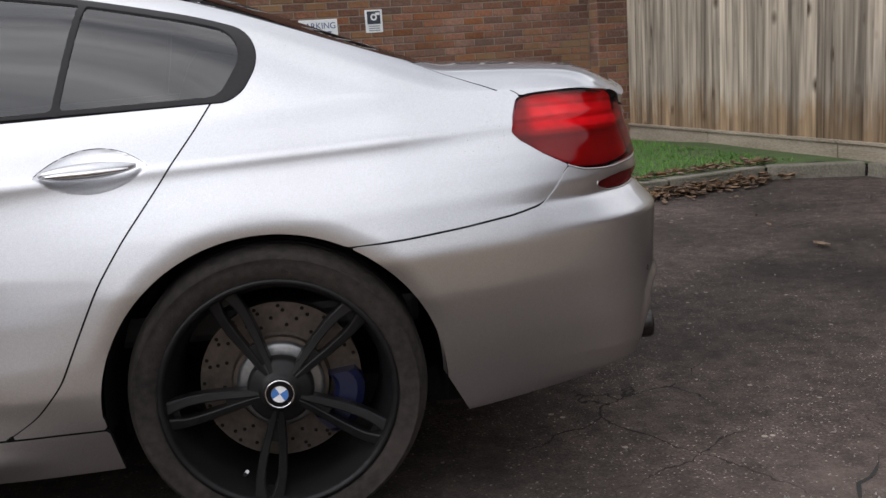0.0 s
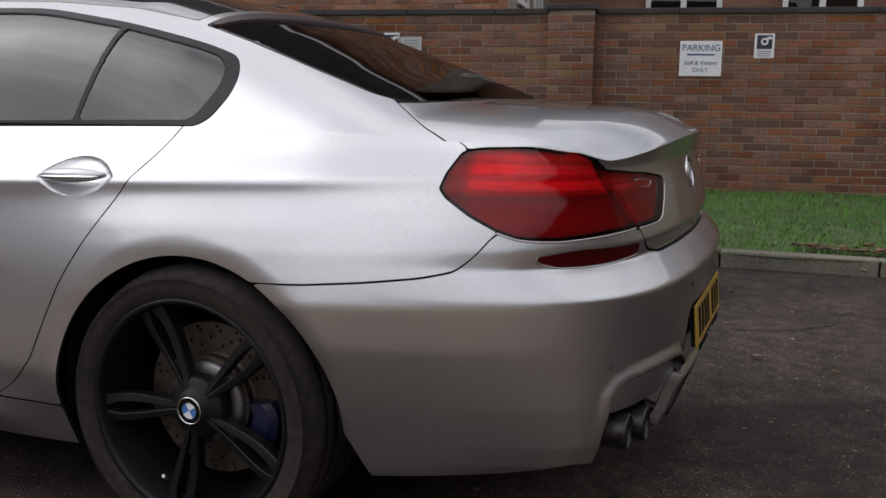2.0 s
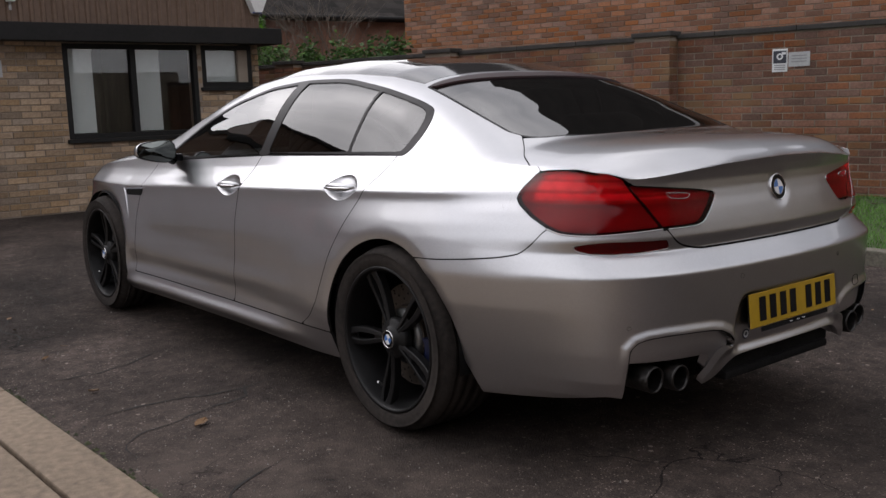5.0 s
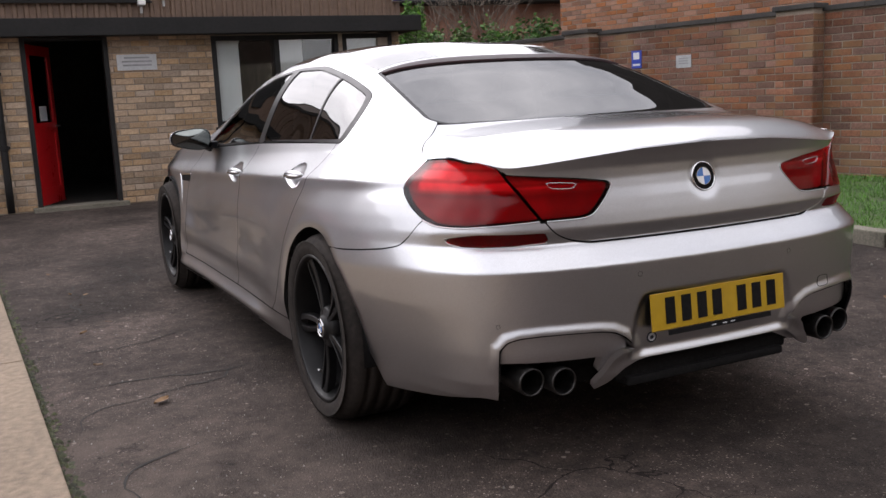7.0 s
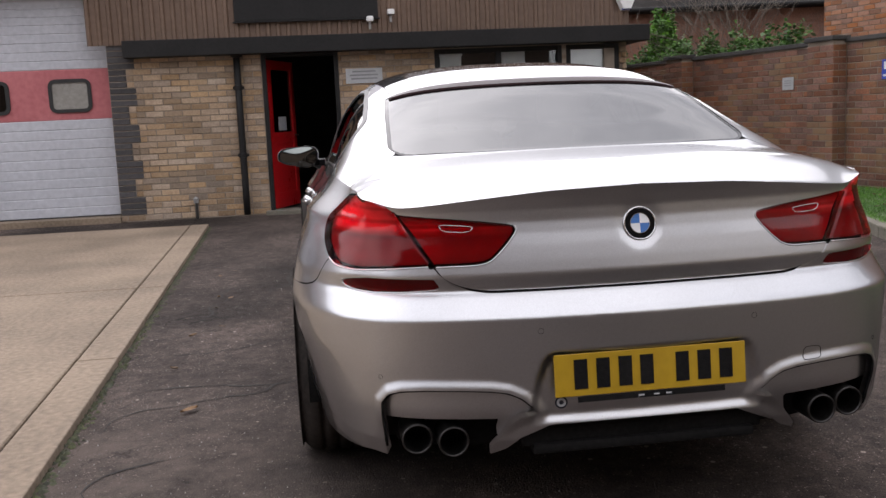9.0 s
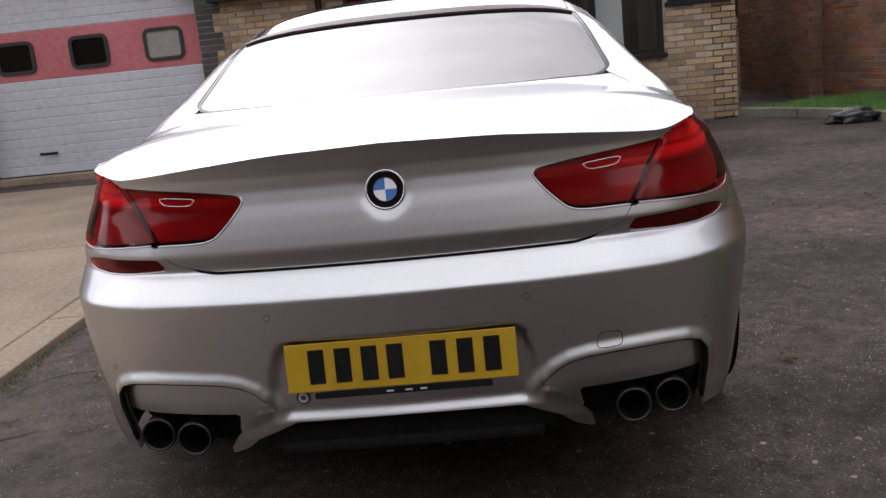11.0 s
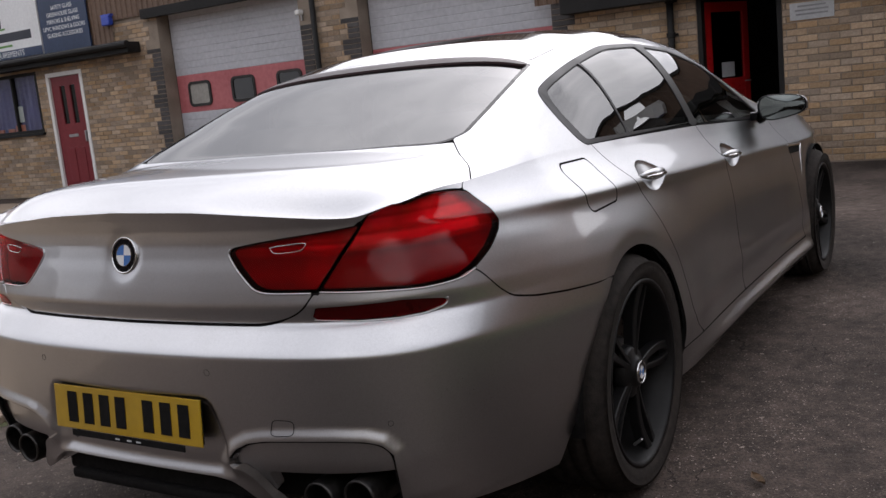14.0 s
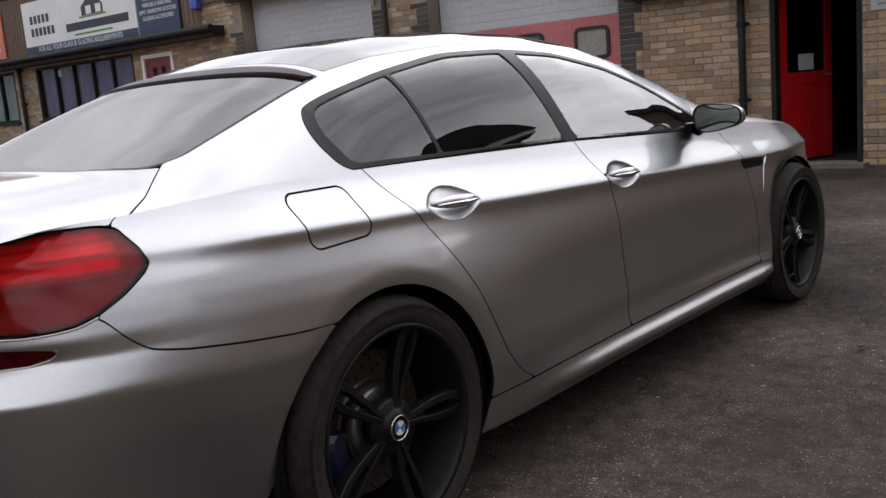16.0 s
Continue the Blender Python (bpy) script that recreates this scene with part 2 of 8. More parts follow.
    width.inputs["To Min"].default_value, width.inputs["To Max"].default_value = 0.0, 0.016
    l.new(tired.outputs["Fac"], width.inputs["Value"])
    open_crack = n.new("ShaderNodeMath")
    open_crack.operation = "LESS_THAN"
    l.new(net.outputs["Distance"], open_crack.inputs[0])
    l.new(width.outputs[0], open_crack.inputs[1])
    mixc = n.new("ShaderNodeMixRGB")
    mixc.inputs[2].default_value = (0.011, 0.009, 0.008, 1)
    l.new(open_crack.outputs[0], mixc.inputs[0])
    l.new(mix.outputs[0], mixc.inputs[1])
    mix = mixc
    # broad worn, paler patches and dark oil stains
    big = n.new("ShaderNodeTexNoise")
    big.inputs["Scale"].default_value, big.inputs["Detail"].default_value = 0.55, 5.0
    l.new(co.outputs["Object"], big.inputs["Vector"])
    br = n.new("ShaderNodeValToRGB")
    br.color_ramp.elements[0].position, br.color_ramp.elements[0].color = 0.36, (0.55, 0.53, 0.52, 1)
    br.color_ramp.elements[1].position, br.color_ramp.elements[1].color = 0.66, (2.1, 1.98, 1.92, 1)
    l.new(big.outputs["Fac"], br.inputs[0])
    mul = n.new("ShaderNodeMixRGB")
    mul.blend_type = "MULTIPLY"
    mul.inputs[0].default_value = 1.0
    l.new(mix.outputs[0], mul.inputs[1])
    l.new(br.outputs[0], mul.inputs[2])
    # pale brown soil washed off the apron's edge
    place = n.new("ShaderNodeSeparateXYZ")
    l.new(co.outputs["Object"], place.inputs[0])
    near_apron = n.new("ShaderNodeMapRange")
    near_apron.interpolation_type = "SMOOTHSTEP"
    near_apron.inputs["From Min"].default_value, near_apron.inputs["From Max"].default_value = 0.5, 1.5
    l.new(place.outputs[1], near_apron.inputs["Value"])
    reach = n.new("ShaderNodeMapRange")
    reach.interpolation_type = "SMOOTHSTEP"
    reach.inputs["From Min"].default_value, reach.inputs["From Max"].default_value = 1.2, -0.4
    l.new(place.outputs[0], reach.inputs["Value"])
    wash = n.new("ShaderNodeTexNoise")
    wash.inputs["Scale"].default_value, wash.inputs["Detail"].default_value, wash.inputs["Roughness"].default_value = 3.4, 8.0, 0.68
    l.new(co.outputs["Object"], wash.inputs["Vector"])
    blot = n.new("ShaderNodeMapRange")
    blot.inputs["From Min"].default_value, blot.inputs["From Max"].default_value = 0.36, 0.62
    blot.inputs["To Max"].default_value = 0.8
    l.new(wash.outputs["Fac"], blot.inputs["Value"])
    m1, m2 = n.new("ShaderNodeMath"), n.new("ShaderNodeMath")
    m1.operation = m2.operation = "MULTIPLY"
    l.new(near_apron.outputs[0], m1.inputs[0])
    l.new(reach.outputs[0], m1.inputs[1])
    l.new(m1.outputs[0], m2.inputs[0])
    l.new(blot.outputs[0], m2.inputs[1])
    soil = n.new("ShaderNodeMixRGB")
    soil.inputs[2].default_value = (0.115, 0.09, 0.076, 1)
    l.new(m2.outputs[0], soil.inputs[0])
    l.new(mul.outputs[0], soil.inputs[1])
    l.new(soil.outputs[0], b.inputs["Base Color"])
    return m


def paint_material():
    """Silver metallic paint: fine flakes, a clear coat, and road dust that thickens with its own blotches."""
    m = bpy.data.materials.new("silver_metallic_paint")
    m.use_nodes = True
    n, l = m.node_tree.nodes, m.node_tree.links
    b = n["Principled BSDF"]
    co = n.new("ShaderNodeTexCoord")
    flake = n.new("ShaderNodeTexVoronoi")
    flake.inputs["Scale"].default_value = 900.0
    l.new(co.outputs["Object"], flake.inputs["Vector"])
    sep = n.new("ShaderNodeSeparateColor")
    l.new(flake.outputs["Color"], sep.inputs[0])
    fr = n.new("ShaderNodeMapRange")
    fr.inputs["To Min"].default_value, fr.inputs["To Max"].default_value = 0.88, 1.1
    l.new(sep.outputs[0], fr.inputs["Value"])
    hs = n.new("ShaderNodeHueSaturation")
    hs.inputs["Color"].default_value = (0.53, 0.533, 0.55, 1)
    l.new(fr.outputs[0], hs.inputs["Value"])
    dust = n.new("ShaderNodeTexNoise")
    dust.inputs["Scale"].default_value, dust.inputs["Detail"].default_value = 5.0, 8.0
    l.new(co.outputs["Object"], dust.inputs["Vector"])
    dr = n.new("ShaderNodeMapRange")
    dr.inputs["From Min"].default_value, dr.inputs["From Max"].default_value = 0.45, 0.8
    dr.inputs["To Max"].default_value = 0.10
    l.new(dust.outputs["Fac"], dr.inputs["Value"])
    mix = n.new("ShaderNodeMixRGB")
    mix.inputs[2].default_value = (0.30, 0.26, 0.22, 1)
    l.new(dr.outputs[0], mix.inputs[0])
    l.new(hs.outputs[0], mix.inputs[1])
    n.remove(b)
    flakes = n.new("ShaderNodeBsdfAnisotropic")
    flakes.distribution = "BECKMANN"
    l.new(mix.outputs[0], flakes.inputs["Color"])
    rr = n.new("ShaderNodeMapRange")
    rr.inputs["To Min"].default_value, rr.inputs["To Max"].default_value = 0.375, 0.41
    l.new(dust.outputs["Fac"], rr.inputs["Value"])
    l.new(rr.outputs[0], flakes.inputs["Roughness"])
    lacquer = n.new("ShaderNodeBsdfAnisotropic")
    lacquer.distribution = "GGX"
    lacquer.inputs["Roughness"].default_value = 0.05
    fres = n.new("ShaderNodeFresnel")
    fres.inputs["IOR"].default_value = 1.62
    layers = n.new("ShaderNodeMixShader")
    l.new(fres.outputs[0], layers.inputs[0])
    # flakes that lie askew scatter the light more widely
    askew = n.new("ShaderNodeBsdfAnisotropic")
    askew.distribution = "BECKMANN"
    askew.inputs["Roughness"].default_value = 0.68
    l.new(mix.outputs[0], askew.inputs["Color"])
    both = n.new("ShaderNodeMixShader")
    both.inputs[0].default_value = 0.16
    l.new(flakes.outputs[0], both.inputs[1])
    l.new(askew.outputs[0], both.inputs[2])
    l.new(both.outputs[0], layers.inputs[1])
    l.new(lacquer.outputs[0], layers.inputs[2])
    # dried specks of dirt, gathered in patches
    speck = n.new("ShaderNodeTexVoronoi")
    speck.inputs["Scale"].default_value = 115.0
    l.new(co.outputs["Object"], speck.inputs["Vector"])
    patch = n.new("ShaderNodeTexNoise")
    patch.inputs["Scale"].default_value, patch.inputs["Detail"].default_value = 2.6, 3.0
    l.new(co.outputs["Object"], patch.inputs["Vector"])
    reach = n.new("ShaderNodeMapRange")
    reach.inputs["From Min"].default_value, reach.inputs["From Max"].default_value = 0.52, 0.78
    reach.inputs["To Max"].default_value = 0.2
    l.new(patch.outputs["Fac"], reach.inputs["Value"])
    tell = n.new("ShaderNodeSeparateColor")
    l.new(speck.outputs["Color"], tell.inputs[0])
    wide = n.new("ShaderNodeMath")
    wide.operation = "MULTIPLY"
    l.new(reach.outputs[0], wide.inputs[0])
    l.new(tell.outputs[0], wide.inputs[1])
    hit = n.new("ShaderNodeMath")
    hit.operation = "LESS_THAN"
    l.new(speck.outputs["Distance"], hit.inputs[0])
    l.new(wide.outputs[0], hit.inputs[1])
    dirt = n.new("ShaderNodeBsdfDiffuse")
    dirt.inputs["Color"].default_value = (0.1, 0.085, 0.07, 1)
    soiled = n.new("ShaderNodeMixShader")
    l.new(hit.outputs[0], soiled.inputs[0])
    l.new(layers.outputs[0], soiled.inputs[1])
    l.new(dirt.outputs[0], soiled.inputs[2])
    l.new(soiled.outputs[0], n["Material Output"].inputs["Surface"])
    return m


ASPHALT = asphalt_material()
PAINT = paint_material()
CONCRETE = material("pale_concrete", (0.125, 0.092, 0.064), (0.29, 0.222, 0.158), scale=5, rough=0.9, coarse=1.1, bump=0.4, bump_scale=120)
KERB_STONE = material("weathered_kerb_concrete", (0.075, 0.07, 0.052), (0.2, 0.182, 0.145), scale=10, rough=0.92, bump=0.5, bump_scale=90, coarse=2.5)
MORTAR = material("pale_grey_mortar", (0.15, 0.115, 0.085), (0.34, 0.285, 0.235), scale=20, rough=0.95, bump=0.4, bump_scale=160, coarse=2.2, mixed=0.4)
RED_BRICK = material("old_red_brick", (0.1, 0.034, 0.017), (0.275, 0.112, 0.056), scale=7, rough=0.92, coarse=3, bump=0.6, bump_scale=130, pick="object", odd=(0.25, 0.17, 0.095))
RED_BRICKS = material("old_red_bricks", (0.1, 0.034, 0.017), (0.275, 0.112, 0.056), scale=7, rough=0.92, coarse=1.1, bump=0.6, bump_scale=130, pick="island", odd=(0.25, 0.17, 0.095))
ORANGE_BRICKS = material("orange_brown_bricks", (0.17, 0.067, 0.03), (0.33, 0.142, 0.068), scale=7, rough=0.92, coarse=1.3, bump=0.4, bump_scale=130, pick="island")
BUFF_BRICK = material("buff_brick", (0.25, 0.165, 0.1), (0.43, 0.31, 0.2), scale=7, rough=0.92, coarse=2, bump=0.5, bump_scale=130, pick="object")
BUFF_BRICKS = material("buff_bricks", (0.25, 0.165, 0.1), (0.43, 0.31, 0.2), scale=7, rough=0.92, coarse=1.2, bump=0.5, bump_scale=130, pick="island")
DARK_BRICK = material("blue_black_brick", (0.035, 0.033, 0.036), (0.085, 0.078, 0.078), scale=8, rough=0.8, bump=0.4, bump_scale=120, pick="object")
COPING = material("dark_coping", (0.022, 0.02, 0.02), (0.06, 0.055, 0.05), scale=8, rough=0.9, bump=0.4, bump_scale=90)


def fence_material():
    """Weathered softwood: long grain streaks that differ from board to board, dark knots, brown staining at the foot."""
    m = bpy.data.materials.new("weathered_fence_wood")
    m.use_nodes = True
    n, l = m.node_tree.nodes, m.node_tree.links
    b = n["Principled BSDF"]
    b.inputs["Roughness"].default_value, b.inputs["Specular IOR Level"].default_value = 0.9, 0.2
    co, info = n.new("ShaderNodeTexCoord"), n.new("ShaderNodeObjectInfo")
    shift = n.new("ShaderNodeVectorMath")
    shift.operation = "SCALE"
    shift.inputs[0].default_value = (13.0, 29.0, 47.0)
    l.new(info.outputs["Random"], shift.inputs["Scale"])
    moved = n.new("ShaderNodeVectorMath")
    l.new(co.outputs["Object"], moved.inputs[0])
    l.new(shift.outputs[0], moved.inputs[1])

    def streaks(scale, stretch, detail, distort=0.0):
        mp = n.new("ShaderNodeMapping")
        mp.inputs["Scale"].default_value = stretch
        l.new(moved.outputs[0], mp.inputs[0])
        t = n.new("ShaderNodeTexNoise")
        t.inputs["Scale"].default_value, t.inputs["Detail"].default_value, t.inputs["Distortion"].default_value = scale, detail, distort
        l.new(mp.outputs[0], t.inputs["Vector"])
        return t.outputs["Fac"]

    def ramp(fac, p0, c0, p1, c1):
        r = n.new("ShaderNodeValToRGB")
        r.color_ramp.elements[0].position, r.color_ramp.elements[0].color = p0, (*c0, 1)
        r.color_ramp.elements[1].position, r.color_ramp.elements[1].color = p1, (*c1, 1)
        l.new(fac, r.inputs[0])
        return r.outputs[0]

    def blend(kind, fac, a, c):
        x = n.new("ShaderNodeMixRGB")
        x.blend_type = kind
        if isinstance(fac, float):
            x.inputs[0].default_value = fac
        else:
            l.new(fac, x.inputs[0])
        l.new(a, x.inputs[1])
        if isinstance(c, tuple):
            x.inputs[2].default_value = (*c, 1)
        else:
            l.new(c, x.inputs[2])
        return x.outputs[0]

    grain = streaks(26, (1, 1, 0.035), 6.0, 0.4)
    colour = ramp(grain, 0.34, (0.20, 0.175, 0.145), 0.66, (0.52, 0.465, 0.385))
    drift = ramp(streaks(1.6, (1, 1, 0.5), 3.0), 0.3, (0.72, 0.7, 0.68), 0.7, (1.2, 1.16, 1.1))
    colour = blend("MULTIPLY", 1.0, colour, drift)
    tone = n.new("ShaderNodeMapRange")
    tone.inputs["To Min"].default_value, tone.inputs["To Max"].default_value = 0.56, 1.02
    l.new(info.outputs["Random"], tone.inputs["Value"])
    hs = n.new("ShaderNodeHueSaturation")
    l.new(tone.outputs[0], hs.inputs["Value"])
    l.new(colour, hs.inputs["Color"])
    colour = hs.outputs[0]
    # knots: scattered flattened dark ovals
    mp = n.new("ShaderNodeMapping")
    mp.inputs["Scale"].default_value = (1, 1, 0.55)
    l.new(moved.outputs[0], mp.inputs[0])
    vor = n.new("ShaderNodeTexVoronoi")
    vor.inputs["Scale"].default_value = 4.4
    l.new(mp.outputs[0], vor.inputs["Vector"])
    colour = blend("MIX", ramp(vor.outputs["Distance"], 0.06, (0.92, 0.92, 0.92), 0.2, (0, 0, 0)), colour, (0.045, 0.027, 0.016))
    # brown stain that has crept up from the soil by uneven heights
    sep = n.new("ShaderNodeSeparateXYZ")
    l.new(co.outputs["Object"], sep.inputs[0])
    creep = n.new("ShaderNodeMath")
    creep.operation = "MULTIPLY_ADD"
    creep.inputs[1].default_value = -0.75
    l.new(streaks(9, (1, 1, 0.3), 4.0), creep.inputs[0])
    l.new(sep.outputs["Z"], creep.inputs[2])
    colour = blend("MULTIPLY", ramp(creep.outputs[0], -0.05, (0.75, 0.75, 0.75), 0.3, (0, 0, 0)), colour, (0.62, 0.44, 0.27))
    l.new(colour, b.inputs["Base Color"])
    bp = n.new("ShaderNodeBump")
    bp.inputs["Strength"].default_value, bp.inputs["Distance"].default_value = 0.5, 0.01
    l.new(grain, bp.inputs["Height"])
    l.new(bp.outputs[0], b.inputs["Normal"])
    return m


FENCE_WOOD = fence_material()
GRAVEL_BOARD = material("grey_gravel_board_wood", (0.17, 0.14, 0.10), (0.36, 0.31, 0.24), scale=4, rough=0.9, bump=0.5, bump_scale=30, stretch=(1, 1, 6))
EARTH = material("mossy_soil", (0.025, 0.04, 0.01), (0.06, 0.10, 0.022), scale=12, rough=0.95, bump=0.8, bump_scale=50)
GRASS = material("mown_grass", (0.038, 0.125, 0.008), (0.105, 0.265, 0.02), scale=10, rough=0.75, coarse=0.9, pick="island")
DEAD_LEAF = material("dry_brown_leaf", (0.065, 0.037, 0.018), (0.21, 0.122, 0.06), scale=12, rough=0.8, pick="island")
CONIFER_LEAF = material("bright_conifer_leaf", (0.05, 0.14, 0.02), (0.16, 0.32, 0.055), scale=8, rough=0.75, spec=0.25, pick="island")
HEDGE_LEAF = material("evergreen_leaf", (0.03, 0.085, 0.016), (0.11, 0.21, 0.05), scale=8, rough=0.75, spec=0.25, pick="island")
TWIG = material("bare_twig", (0.09, 0.07, 0.055), (0.2, 0.165, 0.135), scale=10, rough=0.9)
CLADDING = material("brown_profiled_cladding", (0.105, 0.064, 0.042), (0.165, 0.105, 0.072), scale=3, rough=0.55, coarse=0.8)
BLACK_PAINT = material("black_painted_timber", (0.008, 0.008, 0.008), (0.018, 0.017, 0.017), scale=5, rough=0.6, spec=0.25, bump=0.1)
DOOR_GREY = material("pale_grey_door_steel", (0.38, 0.39, 0.425), (0.52, 0.53, 0.57), scale=2.5, rough=0.5, coarse=0.7)
DOOR_PINK = material("faded_red_door_band", (0.36, 0.09, 0.1), (0.5, 0.16, 0.17), scale=2.5, rough=0.5, coarse=0.8)
RED_PAINT = material("bright_red_gloss_paint", (0.36, 0.006, 0.008), (0.52, 0.014, 0.016), scale=4, rough=0.3, coat=0.4)
DARK_RED = material("maroon_door_skin", (0.14, 0.012, 0.018), (0.21, 0.022, 0.03), scale=4, rough=0.35)
WHITE_PVC = material("white_plastic", (0.68, 0.68, 0.67), (0.8, 0.8, 0.79), scale=4, rough=0.4)
SIGN_WHITE = material("white_sign_face", (0.66, 0.67, 0.68), (0.78, 0.79, 0.8), scale=4, rough=0.35)
SIGN_GREY = material("grey_sign_face", (0.36, 0.37, 0.38), (0.5, 0.51, 0.52), scale=5, rough=0.4)
SIGN_BLUE = material("navy_sign_face", (0.016, 0.032, 0.075), (0.028, 0.05, 0.11), scale=4, rough=0.35)
SIGN_ROYAL = material("royal_blue_sign_face", (0.03, 0.06, 0.36), (0.05, 0.09, 0.46), scale=4, rough=0.35)
SIGN_CORAL = material("coral_sign_face", (0.55, 0.16, 0.11), (0.66, 0.22, 0.15), scale=4, rough=0.35)
SIGN_GREEN = material("green_print", (0.08, 0.22, 0.04), (0.12, 0.3, 0.06), scale=4, rough=0.4)
INK = material("dark_print", (0.015, 0.018, 0.03), (0.03, 0.034, 0.05), scale=6, rough=0.4)
INK_BLUE = material("blue_print", (0.03, 0.055, 0.17), (0.045, 0.075, 0.22), scale=6, rough=0.4)
INK_GREY = material("grey_print", (0.2, 0.2, 0.21), (0.3, 0.3, 0.31), scale=6, rough=0.5)
BLIND_GLARE = material("pale_blind_and_glare", (0.66, 0.66, 0.65), (0.78, 0.78, 0.77), scale=3, rough=0.8)
# near-black colour that paints in the gloom of unlit rooms
ROOM_DARKNESS = material("painted_room_darkness", (0.015, 0.014, 0.013), (0.04, 0.037, 0.034), scale=2, rough=0.9)
ROOF_TILE = material("dark_roof_tile", (0.016, 0.014, 0.013), (0.045, 0.039, 0.035), scale=5, rough=0.95, spec=0.08, pick="island")
STEEL = material("galvanised_steel", (0.3, 0.3, 0.3), (0.48, 0.48, 0.48), scale=12, rough=0.4, metal=0.8)
WINDOW_GLASS = pane_material("window_pane", (0.86, 0.88, 0.88), 1.55, slab=True)
BLACK_CLOTH = material("crumpled_black_plastic", (0.008, 0.008, 0.009), (0.03, 0.03, 0.032), scale=9, rough=0.4)

# ---- building helpers ----


def mesh_of(name, bm, mat, smooth=False):
    me = bpy.data.meshes.new(name)
    bm.normal_update()
    bm.to_mesh(me)
    bm.free()
    me.materials.append(mat)
    if smooth:
        me.shade_smooth()
    return me


def part(name, bm, mat, parent=None, label="", smooth=False):
    ob = new(name, mesh_of(name, bm, mat, smooth))
    ob.parent = parent
    return tagged(ob, label)


def thing(name, label, category, group="", at=None, kind=""):
    ob = new(name)
    ob.empty_display_size = 0.1
    if at is not None:
        ob.matrix_world = at
    return tagged(ob, label, category, group, kind)


def box(bm, a, b, m=None, bevel=0.0):
    """A box from corner a to corner b, under the matrix m."""
    c, s = (Vector(a) + Vector(b)) / 2, Vector(b) - Vector(a)
    made = bmesh.ops.create_cube(bm, size=1.0, matrix=Matrix.Translation(c) @ Matrix.Diagonal((abs(s.x), abs(s.y), abs(s.z), 1)))["verts"]
    if bevel:
        edges = list({e for v in made for e in v.link_edges})
        made = bmesh.ops.bevel(bm, geom=edges, offset=bevel, segments=2, affect="EDGES", profile=0.6, clamp_overlap=True)["verts"]
        made = list({v for v in made})
    if m is not None:
        if bevel:
            seen, todo = set(made), list(made)
            while todo:
                for e in todo.pop().link_edges:
                    for v in e.verts:
                        if v not in seen:
                            seen.add(v)
                            todo.append(v)
            made = list(seen)
        bmesh.ops.transform(bm, matrix=m, verts=made)
    return bm


def boxes(*pairs, m=None, bevel=0.0):
    bm = bmesh.new()
    for a, b in pairs:
        box(bm, a, b, m, bevel)
    return bm


def tube(bm, points, radius, sides=10, caps=True):
    """A round bar along points; radius may be a list."""
    pts = [Vector(p) for p in points]
    rad = radius if isinstance(radius, (list, tuple)) else [radius] * len(pts)
    rings, prev = [], None
    for i, p in enumerate(pts):
        d = (pts[min(i + 1, len(pts) - 1)] - pts[max(i - 1, 0)]).normalized()
        a = d.orthogonal().normalized() if prev is None else (prev - d * prev.dot(d)).normalized()
        prev = a
        c = d.cross(a)
        rings.append([bm.verts.new(p + (a * math.cos(2 * math.pi * k / sides) + c * math.sin(2 * math.pi * k / sides)) * rad[i]) for k in range(sides)])
    for r, s in zip(rings, rings[1:]):
        for k in range(sides):
            bm.faces.new((r[k], r[(k + 1) % sides], s[(k + 1) % sides], s[k]))
    if caps:
        bm.faces.new(rings[0][::-1])
        bm.faces.new(rings[-1])
    return bm


def lathe(bm, profile, m, sides=64):
    """Turns (radius, height) pairs round the local z axis."""
    rings = []
    for r, h in profile:
        rings.append([bm.verts.new(m @ Vector((r * math.cos(2 * math.pi * k / sides), r * math.sin(2 * math.pi * k / sides), h))) for k in range(sides)])
    for r, s in zip(rings, rings[1:]):
        for k in range(sides):
            bm.faces.new((r[k], r[(k + 1) % sides], s[(k + 1) % sides], s[k]))
    return bm


def disc(bm, radius, m, sides=48, start=0.0, end=360.0, inner=0.0):
    """A flat disc, ring or sector."""
    full = end - start >= 360
    n = max(2, int(sides * (end - start) / 360))
    angles = [radians(start + (end - start) * k / n) for k in range(n if full else n + 1)]
    outer = [bm.verts.new(m @ Vector((radius * math.cos(a), radius * math.sin(a), 0))) for a in angles]
    if inner:
        inn = [bm.verts.new(m @ Vector((inner * math.cos(a), inner * math.sin(a), 0))) for a in angles]
        for k in range(len(outer) if full else len(outer) - 1):
            j = (k + 1) % len(outer)
            bm.faces.new((outer[k], outer[j], inn[j], inn[k]))
    else:
        c = bm.verts.new(m @ Vector((0, 0, 0)))
        for k in range(len(outer) if full else len(outer) - 1):
            bm.faces.new((c, outer[k], outer[(k + 1) % len(outer)]))
    return bm


def raw_mesh(name, verts, faces, mat):
    me = bpy.data.meshes.new(name)
    me.from_pydata([tuple(v) for v in verts], [], faces)
    me.materials.append(mat)
    me.update()
    return me


